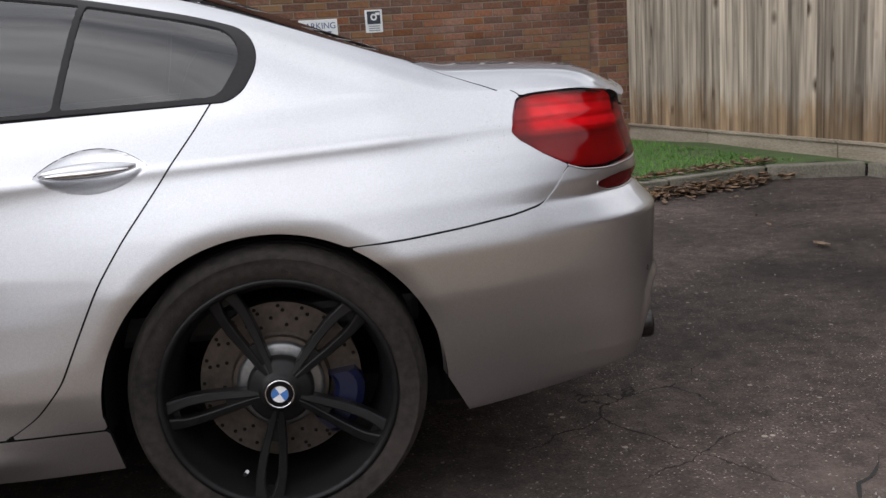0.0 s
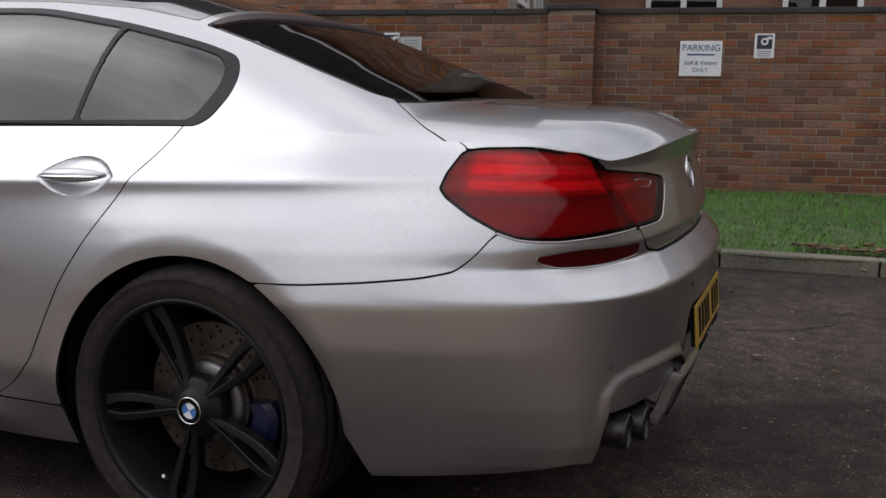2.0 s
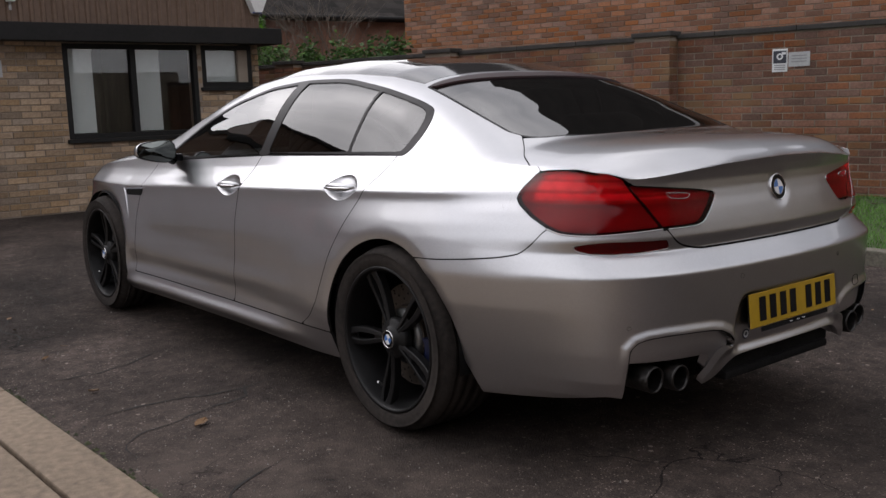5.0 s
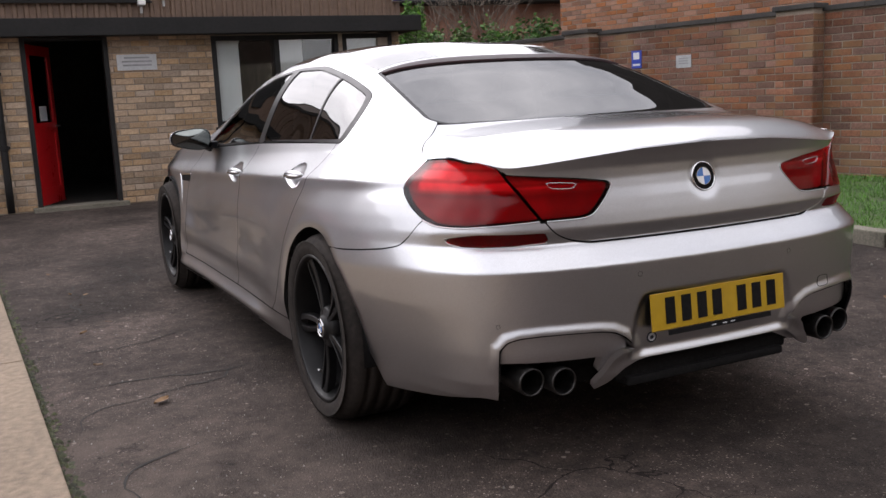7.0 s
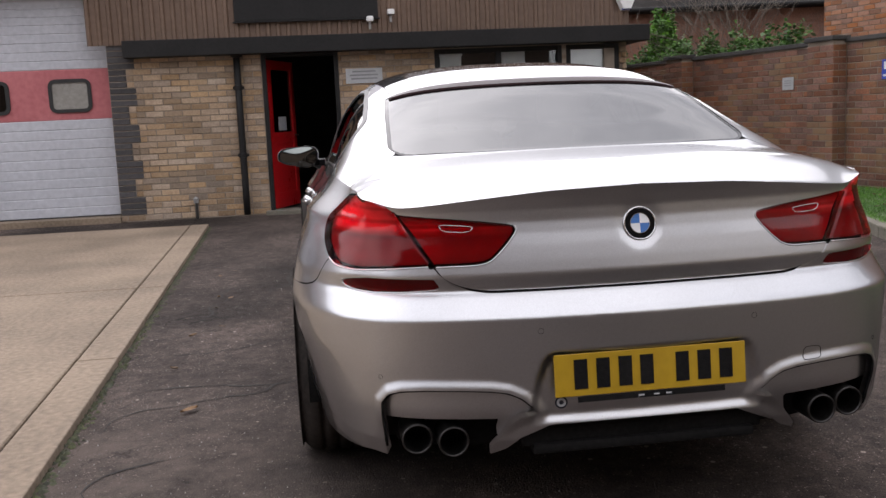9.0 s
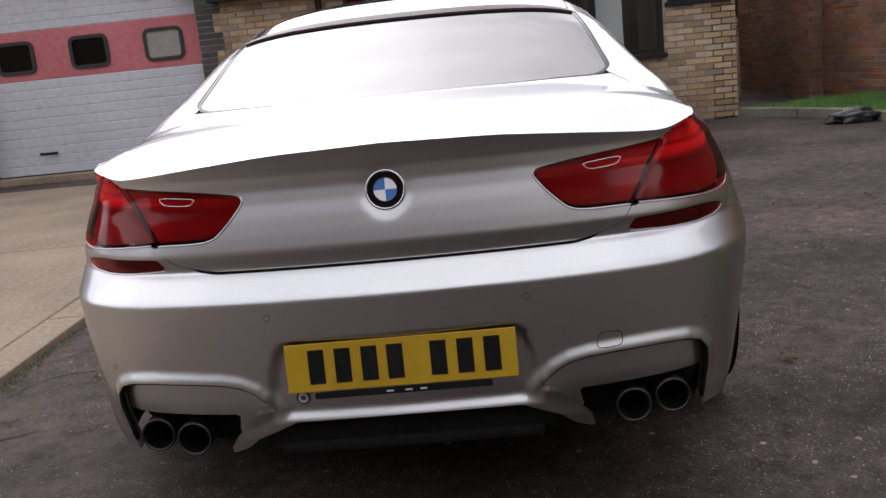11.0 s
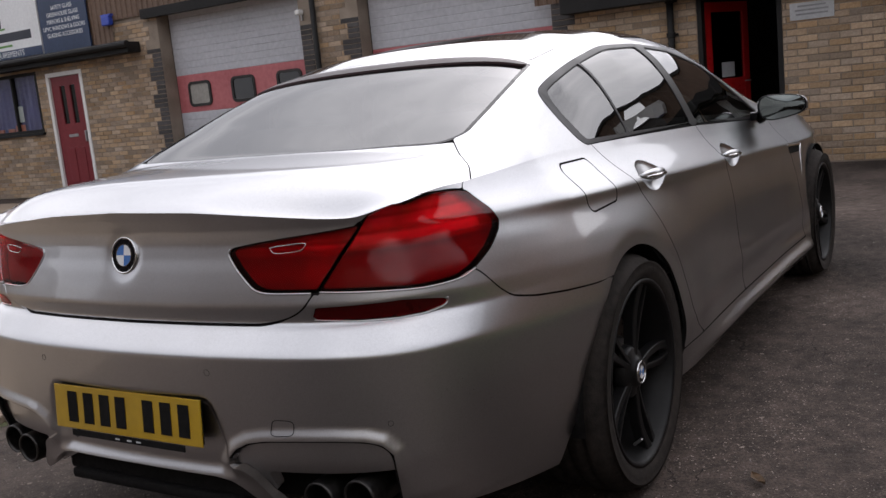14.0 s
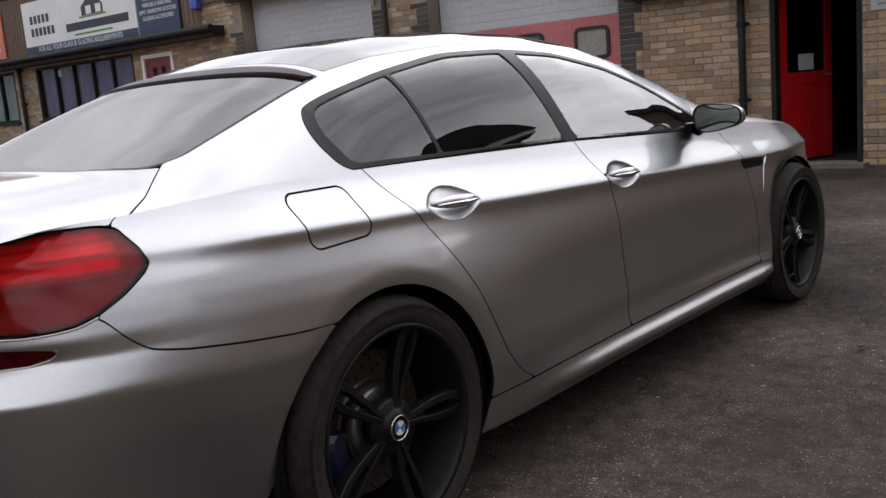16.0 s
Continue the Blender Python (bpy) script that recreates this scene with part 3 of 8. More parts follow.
def lettering(text, size, m, mat, parent, name="lettering", squeeze=1.0):
    """Raised letters in the built-in font, centred on m and lying in its local xy plane."""
    cu = bpy.data.curves.new(name, "FONT")
    cu.body, cu.size, cu.align_x, cu.align_y, cu.extrude = text, size, "CENTER", "CENTER", 0.0008
    tmp = bpy.data.objects.new(name, cu)
    scene.collection.objects.link(tmp)
    me = bpy.data.meshes.new_from_object(tmp.evaluated_get(bpy.context.evaluated_depsgraph_get()))
    bpy.data.objects.remove(tmp)
    bpy.data.curves.remove(cu)
    me.transform(m @ Matrix.Diagonal((squeeze, 1, 1, 1)))
    me.materials.clear()
    me.materials.append(mat)
    me.name = name
    ob = new(name, me)
    ob.parent = parent
    return ob
# ---- the place: ground, yard, kerb, walls ----
WALL_AT, WALL_WAY = Vector((-3.45, -7.555, 0)), Vector((0.9824, 0.1867, 0)).normalized()
WALL_OUT = Vector((-WALL_WAY.y, WALL_WAY.x, 0))
WALL_LONG, WALL_TOP = 16.6, 1.82
FACE = 8.95  # the plane of the workshop's front wall


def frame_of(at, way, out):
    """Local axes: x along way, y up, z out of the face."""
    m = Matrix.Identity(4)
    for i, v in enumerate((way, Vector((0, 0, 1)), out)):
        for j in range(3):
            m[j][i] = v[j]
    m.translation = at
    return m


WALL_M = frame_of(WALL_AT, WALL_WAY, WALL_OUT)
# the front: x along +y, seen from -x; mirrored axes keep the faces outward
FRONT_M = frame_of(Vector((FACE, 0, 0)), Vector((0, -1, 0)), Vector((-1, 0, 0)))


def panel_with_holes(bm, u0, u1, v0, v1, thick, holes, m):
    """A wall slab in local axes, its face at z = 0, with openings cut through."""
    us = sorted({u0, u1, *(h[0] for h in holes), *(h[1] for h in holes)})
    vs = sorted({v0, v1, *(h[2] for h in holes), *(h[3] for h in holes)})
    for a, b in zip(us, us[1:]):
        run = None
        for c, d in zip(vs, vs[1:]):
            solid = u0 <= a and b <= u1 and v0 <= c and d <= v1 and not any(h[0] <= a and b <= h[1] and h[2] <= c and d <= h[3] for h in holes)
            if solid:
                run = (run[0] if run else c, d)
            if run and (not solid or d == vs[-1]):
                box(bm, (a, run[0], -thick), (b, run[1], 0), m)
                run = None
    return bm


def brick_cells(u0, u1, v0, v1, holes, length=0.215, height=0.065, joint=0.011):
    """The bricks of a stretcher-bond wall, as (u0, u1, v0, v1)."""
    row, v = 0, v0
    while v + height * 0.7 < v1:
        top = min(v + height, v1)
        u = u0 - (length + joint) / 2 * (row % 2)
        while u < u1 - 0.03:
            a, b = max(u, u0), min(u + length, u1)
            cuts = [(a, b)]
            for h in holes:
                if h[2] < (v + top) / 2 < h[3]:
                    cuts = [c for a, b in cuts for c in ((a, min(b, h[0] - 0.004)), (max(a, h[1] + 0.004), b)) if c[1] - c[0] > 0.025]
            for a, b in cuts:
                if b - a > 0.025:
                    yield a, b, v, top
            u += length + joint
        v += height + joint
        row += 1


def joined_bricks(name, cells, m, mat, parent, proud=0.007):
    verts, faces = [], []
    for a, b, c, d in cells:
        k = len(verts)
        p = proud + random.uniform(-0.002, 0.002)
        e = 0.004
        ring = [(a, c), (b, c), (b, d), (a, d)]
        inner = [(a + e, c + e), (b - e, c + e), (b - e, d - e), (a + e, d - e)]
        verts += [m @ Vector((x, y, 0.0005)) for x, y in ring] + [m @ Vector((x, y, p)) for x, y in inner]
        faces += [(k + 4, k + 5, k + 6, k + 7)] + [(k + i, k + (i + 1) % 4, k + 4 + (i + 1) % 4, k + 4 + i) for i in range(4)]
    ob = new(name, raw_mesh(name, verts, faces, mat))
    ob.parent = parent
    return tagged(ob, kind="stuff")


BRICK_SHAPES = {}


def single_bricks(cells, m, mat, parent, proud=0.007):
    """Each brick an object of its own; bricks of one size share a mesh."""
    for a, b, c, d in cells:
        key = (round(b - a, 2), round(d - c, 3), mat.name)
        if key not in BRICK_SHAPES:
            w, h, e = (b - a) / 2, (d - c) / 2, 0.005
            v = [(-w, -h, 0), (w, -h, 0), (w, h, 0), (-w, h, 0), (-w + e, -h + e, proud), (w - e, -h + e, proud), (w - e, h - e, proud), (-w + e, h - e, proud)]
            f = [(4, 5, 6, 7)] + [(i, (i + 1) % 4, 4 + (i + 1) % 4, 4 + i) for i in range(4)]
            BRICK_SHAPES[key] = raw_mesh("brick", v, f, mat)
        ob = new("brick", BRICK_SHAPES[key])
        ob.parent = parent
        ob.matrix_world = m @ Matrix.Translation(((a + b) / 2, (c + d) / 2, 0.0006 + random.uniform(-0.0015, 0.0015)))


# ground: one asphalt sheet, denser round the car so that it can dip and swell a little
def ground_height(x, y):
    near = math.exp(-((x - 1) ** 2 + (y + 1) ** 2) / 60)
    return 0.004 * near * (math.sin(1.3 * x + 0.4) * math.cos(1.1 * y) - 1)


ticks_x = [-400, -120, -40, -14] + [-9 + 0.5 * i for i in range(50)] + [20, 60, 160, 400]
ticks_y = [-400, -120, -40, -16] + [-10 + 0.5 * i for i in range(54)] + [22, 60, 160, 400]
bm = bmesh.new()
grid = [[bm.verts.new((x, y, ground_height(x, y))) for y in ticks_y] for x in ticks_x]
for i in range(len(ticks_x) - 1):
    for j in range(len(ticks_y) - 1):
        bm.faces.new((grid[i][j], grid[i + 1][j], grid[i + 1][j + 1], grid[i][j + 1]))
ground = tagged(part("ground", bm, ASPHALT, smooth=True), "dark worn asphalt yard with pale stone chips and cracks", "ground", kind="structure")

# cracks in the asphalt: thin ragged open seams, lying as dark slivers
CRACK = material("open_crack", (0.008, 0.007, 0.006), (0.02, 0.018, 0.015), scale=20, rough=0.95)


def crack(start, heading, length, seed, width=0.013):
    rnd = random.Random(seed)
    pts, p, a = [], Vector((*start, 0)), heading
    n = int(length / 0.05)
    for i in range(n):
        pts.append(p.copy())
        a += rnd.gauss(0, 0.32) + 0.12 * (heading - a)
        p = p + Vector((math.cos(a), math.sin(a), 0)) * 0.05
    bm = bmesh.new()
    rows = []
    for i, q in enumerate(pts):
        d = (pts[min(i + 1, n - 1)] - pts[max(i - 1, 0)]).normalized()
        w = width * (0.25 + rnd.random()) * min(1, i / 4 + 0.1, (n - 1 - i) / 4 + 0.1)
        s = Vector((-d.y, d.x, 0)) * w
        z = ground_height(q.x, q.y) + 0.0025
        rows.append([bm.verts.new((q.x + k * s.x, q.y + k * s.y, z)) for k in (-0.5, 0.5)])
    for r, s in zip(rows, rows[1:]):
        bm.faces.new((r[0], s[0], s[1], r[1]))
    return part("crack", bm, CRACK, ground, "open crack in the asphalt")


for k, (x, y, a, n) in enumerate([(0.9, 1.7, -1.2, 0.9), (0.35, 1.75, -0.8, 1.1), (-0.5, 1.6, -0.3, 0.8), (1.6, 1.75, -1.9, 0.8), (2.4, 1.6, -0.4, 1.6),
                                  (3.2, 1.2, 0.5, 2.2), (4.6, 0.4, 1.0, 1.6), (-0.9, 1.35, -2.6, 0.9), (5.2, -1.6, 0.4, 2.0), (-1.6, -2.4, 0.6, 1.2), (1.0, -2.4, -0.2, 2.4)]):
    crack((x, y), a, n, k)

# the raised concrete apron before the workshop: bays with open joints, and an edging strip
def apron_edge(x):
    return 1.838 + 0.0335 * x


apron = thing("pavement", "stained pale concrete apron with a mossy edge beside the asphalt", "pavement", kind="structure")
bays = [-9.0, -4.9, -0.65, 3.6, 7.83]
for a, b in zip(bays, bays[1:]):
    for lo, hi in ((0.215, 4.4), (4.42, 8.6), (8.62, 13.0)):
        bm = bmesh.new()
        e = 0.008
        top = 0.032
        ring = [(a + e, apron_edge(a) + lo), (b - e, apron_edge(b) + lo), (b - e, apron_edge(b) + hi), (a + e, apron_edge(a) + hi)]
        low = [bm.verts.new((x, y, -0.02)) for x, y in ring]
        mid = [bm.verts.new((x, y, top - 0.006 + 0.0)) for x, y in ring]
        cx, cy = (a + b) / 2, sum(y for _, y in ring) / 4
        up = [bm.verts.new((x + math.copysign(0.006, cx - x), y + math.copysign(0.006, cy - y), top)) for x, y in ring]
        bm.faces.new(up)
        for r, s in ((low, mid), (mid, up)):
            for i in range(4):
                bm.faces.new((r[i], r[(i + 1) % 4], s[(i + 1) % 4], s[i]))
        part("slab", bm, CONCRETE, apron)
for a, b in zip(bays, bays[1:]):
    bm = bmesh.new()
    for t0, t1 in ((a, (a + b) / 2), ((a + b) / 2, b)):
        m = frame_of(Vector((t0 + 0.004, apron_edge(t0), -0.05)), Vector((1, 0.0335, 0)).normalized(), Vector((0.0335, -1, 0)).normalized())
        box(bm, (0, 0, -0.2), (t1 - t0 - 0.008, 0.084, 0), m, bevel=0.008)
    part("edging_strip", bm, CONCRETE, apron)
# moss in the joint between asphalt and concrete: a low ragged ridge of tufts
MOSS = material("mossy_dirt", (0.022, 0.026, 0.012), (0.075, 0.08, 0.035), scale=14, rough=0.95, pick="island")
verts, faces = [], []
rnd = random.Random(5)
for i in range(1500):
    x = rnd.uniform(-4.5, 7.8)
    y = apron_edge(x) - abs(rnd.gauss(0, 0.022))
    s, h = rnd.uniform(0.006, 0.02), rnd.uniform(0.002, 0.009)
    k = len(verts)
    n = 5
    verts += [(x + s * math.cos(2 * math.pi * j / n + x) * rnd.uniform(0.7, 1.5), y + s * math.sin(2 * math.pi * j / n + x) * 0.8, -0.003) for j in range(n)] + [(x, y, h)]
    faces += [(k + j, k + (j + 1) % n, k + n) for j in range(n)]
tagged(new("moss", raw_mesh("moss", verts, faces, MOSS)), "thin ragged moss and dirt along the concrete edge", "moss", kind="stuff")

# kerb round the grass strip: separate kerb stones, a real step
KERB_LINE = [(8.98, -3.36), (8.35, -3.78), (7.9, -4.08), (7.2, -4.34), (5.9, -4.46), (4.4, -3.98), (2.8, -3.56), (0.6, -3.4), (-1.2, -3.4), (-2.5, -3.6), (-3.3, -3.82), (-3.95, -3.98), (-4.2, -3.5), (-4.35, -2.2), (-4.45, -0.4), (-4.5, 1.45)]


def along(line, step):
    """Points at even steps along a smoothed line."""
    p = [Vector((*q, 0)) for q in line]
    dense = []
    for i in range(len(p) - 1):
        a, b, c, d = p[max(i - 1, 0)], p[i], p[i + 1], p[min(i + 2, len(p) - 1)]
        for k in range(30):
            t = k / 30
            dense.append(0.5 * ((2 * b) + (c - a) * t + (2 * a - 5 * b + 4 * c - d) * t * t + (3 * b - a - 3 * c + d) * t ** 3))
    dense.append(p[-1])
    out, gone = [dense[0]], 0.0
    for a, b in zip(dense, dense[1:]):
        gone += (b - a).length
        if gone >= step:
            out.append(b)
            gone = 0.0
    return out


kerb = thing("kerb", "weathered concrete kerb stones edging the grass strip", "kerb", kind="structure")
stops = along(KERB_LINE, 0.9)
for a, b in zip(stops, stops[1:]):
    d = (b - a).normalized()
    m = frame_of(a + d * 0.006, d, Vector((-d.y, d.x, 0)))
    bm = bmesh.new()
    box(bm, (0, -0.1, 0), ((b - a).length - 0.012, 0.1 + random.uniform(-0.004, 0.004), 0.13), m, bevel=0.014)
    part("kerb_stone", bm, KERB_STONE, kerb)

# soil bed under the grass, from kerb to wall
bm = bmesh.new()
bed = []
fine = along(KERB_LINE, 0.35)
for p in fine:
    u = (p - WALL_AT).dot(WALL_WAY)
    base = WALL_AT + WALL_WAY * max(-1.2, u)
    if p.x < -3.9:
        base = Vector((-4.55, min(p.y, -3.9) - 0.6, 0))
    rows = []
    for k in range(7):
        q = p.lerp(base, k / 6)
        rows.append(bm.verts.new((q.x, q.y, 0.088 + 0.012 * k / 6 * 6 ** 0.3 + 0.012 * noise.noise(Vector((q.x * 1.7, q.y * 1.7, 3))))))
    bed.append(rows)
for r, s in zip(bed, bed[1:]):
    for k in range(6):
        bm.faces.new((r[k], s[k], s[k + 1], r[k + 1]))
tagged(part("soil_bed", bm, EARTH, smooth=True), "damp soil bed under the grass strip", "ground", kind="structure")


def bed_at(rnd):
    """A random place on the bed: the kerb's point, the way across and how far."""
    i = rnd.randrange(len(fine) - 1)
    p = fine[i].lerp(fine[i + 1], rnd.random())
    u = (p - WALL_AT).dot(WALL_WAY)
    base = WALL_AT + WALL_WAY * max(-1.2, u)
    return p, base


rnd = random.Random(11)
verts, faces = [], []
for i in range(120000):
    p, base = bed_at(rnd)
    if p.x < -3.85:
        continue
    t = rnd.uniform(0.04, 0.985)
    q = p.lerp(base, t)
    if noise.noise(Vector((q.x * 2.2, q.y * 2.2, 9))) < -0.34 and rnd.random() < 0.75:
        continue
    h, w, a, lean = rnd.uniform(0.015, 0.042), rnd.uniform(0.002, 0.0045), rnd.uniform(0, 6.28), rnd.uniform(0.1, 0.9)
    z = 0.092 + 0.02 * t
    dx, dy = math.cos(a), math.sin(a)
    k = len(verts)
    verts += [(q.x - dy * w, q.y + dx * w, z), (q.x + dy * w, q.y - dx * w, z), (q.x + dx * h * lean, q.y + dy * h * lean, z + h)]
    faces.append((k, k + 1, k + 2))
tagged(new("grass", raw_mesh("grass", verts, faces, GRASS)), "short green mown grass strip along the brick wall", "grass", kind="stuff")


def leaf_litter(name, places, label, size=(0.02, 0.05)):
    """Curled dry leaves, each a small bent blade with a midrib fold."""
    rnd = random.Random(name)
    verts, faces = [], []
    for x, y, z in places:
        s, a, tilt, curl = rnd.uniform(*size), rnd.uniform(0, 6.28), rnd.uniform(-0.5, 0.5), rnd.uniform(0.1, 0.5)
        k = len(verts)
        for t, w in ((0, 0.04), (0.3, 0.42), (0.65, 0.36), (1, 0.03)):
            for side in (-1, 0, 1):
                lx, ly = (t - 0.5) * 2 * s, side * w * s * 1.3
                lz = 0.004 + curl * s * (abs(side) * 0.7 + 1.2 * (t - 0.5) ** 2) + tilt * lx * 0.4 + abs(tilt) * s * 0.4
                verts.append((x + lx * math.cos(a) - ly * math.sin(a), y + lx * math.sin(a) + ly * math.cos(a), z + max(lz, 0.002)))
        for r in range(3):
            for c in range(2):
                i = k + r * 3 + c
                faces.append((i, i + 3, i + 4, i + 1))
    return tagged(new(name, raw_mesh(name, verts, faces, DEAD_LEAF)), label, "leaves", kind="stuff")


rnd = random.Random(3)
places = []
for i in range(430):
    t = rnd.gauss(0, 0.42)
    x = -2.75 + t
    d = abs(rnd.gauss(0, 0.09))
    places.append((x, -3.5 + 0.33 * (x + 2.0) * (x < -2) + 0.12 + d * 1.3, rnd.uniform(0, 0.06) * max(0, 1 - d * 4)))
for i in range(260):
    x = rnd.uniform(-3.6, -1.2)
    places.append((x, -3.62 - abs(rnd.gauss(0, 0.12)) + 0.3 * (x + 2.3) * (x < -2.3), 0.11))
leaf_litter("fallen_leaves", places, "drift of dry brown leaves against the kerb")
places = []
for i in range(150):
    p, base = bed_at(rnd)
    if p.x > -3.8:
        q = p.lerp(base, rnd.random())
        places.append((q.x, q.y, 0.125))
for i in range(60):
    places.append((rnd.uniform(-4, 7), rnd.uniform(-3.3, -1.2), 0))
for i in range(14):
    places.append((rnd.uniform(-2, 6), rnd.uniform(1.1, 1.8), 0))
leaf_litter("scattered_leaves", places, "single dry leaves scattered on grass and asphalt", (0.012, 0.03))
leaf_litter("dead_leaf", [(-2.61, -1.47, 0), (0.55, 1.42, 0)], "two large curled dead leaves lying on asphalt", (0.04, 0.055))

# pale chips and litter specks on the asphalt
verts, faces = [], []
rnd = random.Random(21)
for i in range(2600):
    x, y = rnd.uniform(-5, 8), rnd.choice((rnd.uniform(-3.4, -1.0), rnd.uniform(1.0, 1.85), rnd.uniform(-3.4, 1.8)))
    s = rnd.uniform(0.0015, 0.0055) * (2.2 if rnd.random() < 0.03 else 1)
    k = len(verts)
    for j in range(4):
        a = j * 1.571 + rnd.uniform(-0.5, 0.5)
        verts.append((x + s * math.cos(a), y + s * math.sin(a), -0.006))
    verts.append((x, y, s * 0.6))
    faces += [(k + j, k + (j + 1) % 4, k + 4) for j in range(4)]
CHIP = material("pale_stone_chip", (0.07, 0.065, 0.06), (0.26, 0.245, 0.22), scale=30, rough=0.9, pick="island")
tagged(new("loose_chippings", raw_mesh("loose_chippings", verts, faces, CHIP)), "loose pale stone chippings strewn on asphalt", "gravel", kind="stuff")

# ---- the garden wall with its piers ----
wall_garden = thing("wall_garden", "old red brick garden wall with piers and dark coping", "wall", kind="structure")
bm = bmesh.new()
box(bm, (0, 0, -0.225), (WALL_LONG, WALL_TOP, 0), WALL_M)
part("wall_core", bm, MORTAR, wall_garden)
PIERS = [0.1, 4.62, 7.88, 11.1, 14.3]
for u in PIERS:
    bm = bmesh.new()
    box(bm, (u - 0.22, 0, -0.02), (u + 0.22, WALL_TOP + 0.03, 0.2), WALL_M)
    part("pier_core", bm, MORTAR, wall_garden)
for u0 in np.arange(0, WALL_LONG, 0.9):
    bm = bmesh.new()
    box(bm, (u0 + 0.003, WALL_TOP, -0.25), (min(u0 + 0.897, WALL_LONG), WALL_TOP + 0.055, 0.035), WALL_M, bevel=0.008)
    part("coping_stone", bm, COPING, wall_garden)
for u in PIERS:
    part("pier_cap", boxes(((u - 0.25, WALL_TOP + 0.03, -0.03), (u + 0.25, WALL_TOP + 0.085, 0.235)), m=WALL_M, bevel=0.01), COPING, wall_garden)

# ---- the fence across the end of the grass ----
FENCE_AT, FENCE_END = Vector((-3.5, -7.62, 0)), Vector((-4.75, -1.3, 0))
fence_way = (FENCE_END - FENCE_AT).normalized()
FENCE_M = frame_of(FENCE_AT, fence_way, Vector((fence_way.y, -fence_way.x, 0)))
fence = thing("wooden_fence", "tall weathered grey-brown feather-edge board fence", "fence")
long = (FENCE_END - FENCE_AT).length
u = 0.0
rnd = random.Random(8)
while u < long:
    w = rnd.uniform(0.085, 0.14)
    bm = bmesh.new()
    top = 2.2 + rnd.uniform(-0.012, 0.012)
    lean = rnd.uniform(-0.004, 0.004)
    proud = rnd.uniform(0.032, 0.05)
    ring = [(u - 0.016, proud), (u + w - 0.003, 0.008), (u + w - 0.003, 0.0), (u - 0.016, proud - 0.018)]
    low = [bm.verts.new(FENCE_M @ Vector((a, 0.235, z))) for a, z in ring]
    high = [bm.verts.new(FENCE_M @ Vector((a + lean, top, z))) for a, z in ring]
    for i in range(4):
        bm.faces.new((low[i], low[(i + 1) % 4], high[(i + 1) % 4], high[i]))
    bm.faces.new(high)
    bm.faces.new(low[::-1])
    part("board", bm, FENCE_WOOD, fence)
    u += w
for u0 in np.arange(0, long, 1.8):
    part("gravel_board", boxes(((u0, 0.05, 0.0), (min(u0 + 1.79, long), 0.215, 0.03)), m=FENCE_M, bevel=0.004), GRAVEL_BOARD, fence)
    part("capping_strip", boxes(((u0, 0.213, 0.0), (min(u0 + 1.79, long), 0.24, 0.05)), m=FENCE_M, bevel=0.004), GRAVEL_BOARD, fence)
    part("post", boxes(((u0 - 0.05, 0.0, -0.11), (u0 + 0.05, 2.2, -0.005)), m=FENCE_M, bevel=0.006), GRAVEL_BOARD, fence)
for v in (0.55, 1.25, 1.95):
    part("rail", boxes(((0, v - 0.045, -0.06), (long, v + 0.045, -0.004)), m=FENCE_M), GRAVEL_BOARD, fence)
# ---- the workshop building ----
# openings of the front wall, as (y low, y high, z low, z high)
DOOR = (0.45, 1.42, 0.0, 2.05)
WIN_BIG = (-2.5, -0.8, 0.88, 2.02)
WIN_SMALL = (-3.28, -2.56, 1.48, 2.02)
GARAGES = [(3.3, 6.35, 0.0, 3.0), (7.45, 10.5, 0.0, 3.0)]
DOOR_MAROON = (12.6, 13.62, 0.05, 2.3)
WIN_OFFICE = (13.9, 17.72, 1.24, 2.38)
WIN_END = (18.7, 22.2, 1.24, 2.38)
HOLES = [DOOR, WIN_BIG, WIN_SMALL, *GARAGES, DOOR_MAROON, WIN_OFFICE, WIN_END]
FRONT_HOLES = [(-b, -a, c, d) for a, b, c, d in HOLES]  # in the front's own axes, x = -y
Y_RIGHT, Y_LEFT = -3.38, 24.0

workshop_wall = thing("wall_workshop", "buff brick workshop front with dark brick quoins round the shutters", "wall", kind="structure")
part("wall_core", panel_with_holes(bmesh.new(), -Y_LEFT, -Y_RIGHT, -0.05, 3.05, 0.3, FRONT_HOLES, FRONT_M), MORTAR, workshop_wall)
SIDE_M = frame_of(Vector((FACE, Y_RIGHT, 0)), Vector((1, 0, 0)), Vector((0, -1, 0)))
part("side_wall_core", boxes(((0.3, -0.05, -0.3), (9.0, 3.05, 0)), m=SIDE_M), MORTAR, workshop_wall)
part("side_wall_end", boxes(((0.0, -0.05, -0.298), (0.3, 3.05, -0.002)), m=SIDE_M), MORTAR, workshop_wall)


def yz_box(bm, y0, y1, z0, z1, x0, x1, bevel=0.0):
    """A box on the front: x0 and x1 count out of the face, towards the yard."""
    return box(bm, (-y1, z0, x0), (-y0, z1, x1), FRONT_M, bevel)


def yz(y0, y1, z0, z1, x0, x1, bevel=0.0):
    return yz_box(bmesh.new(), y0, y1, z0, z1, x0, x1, bevel)


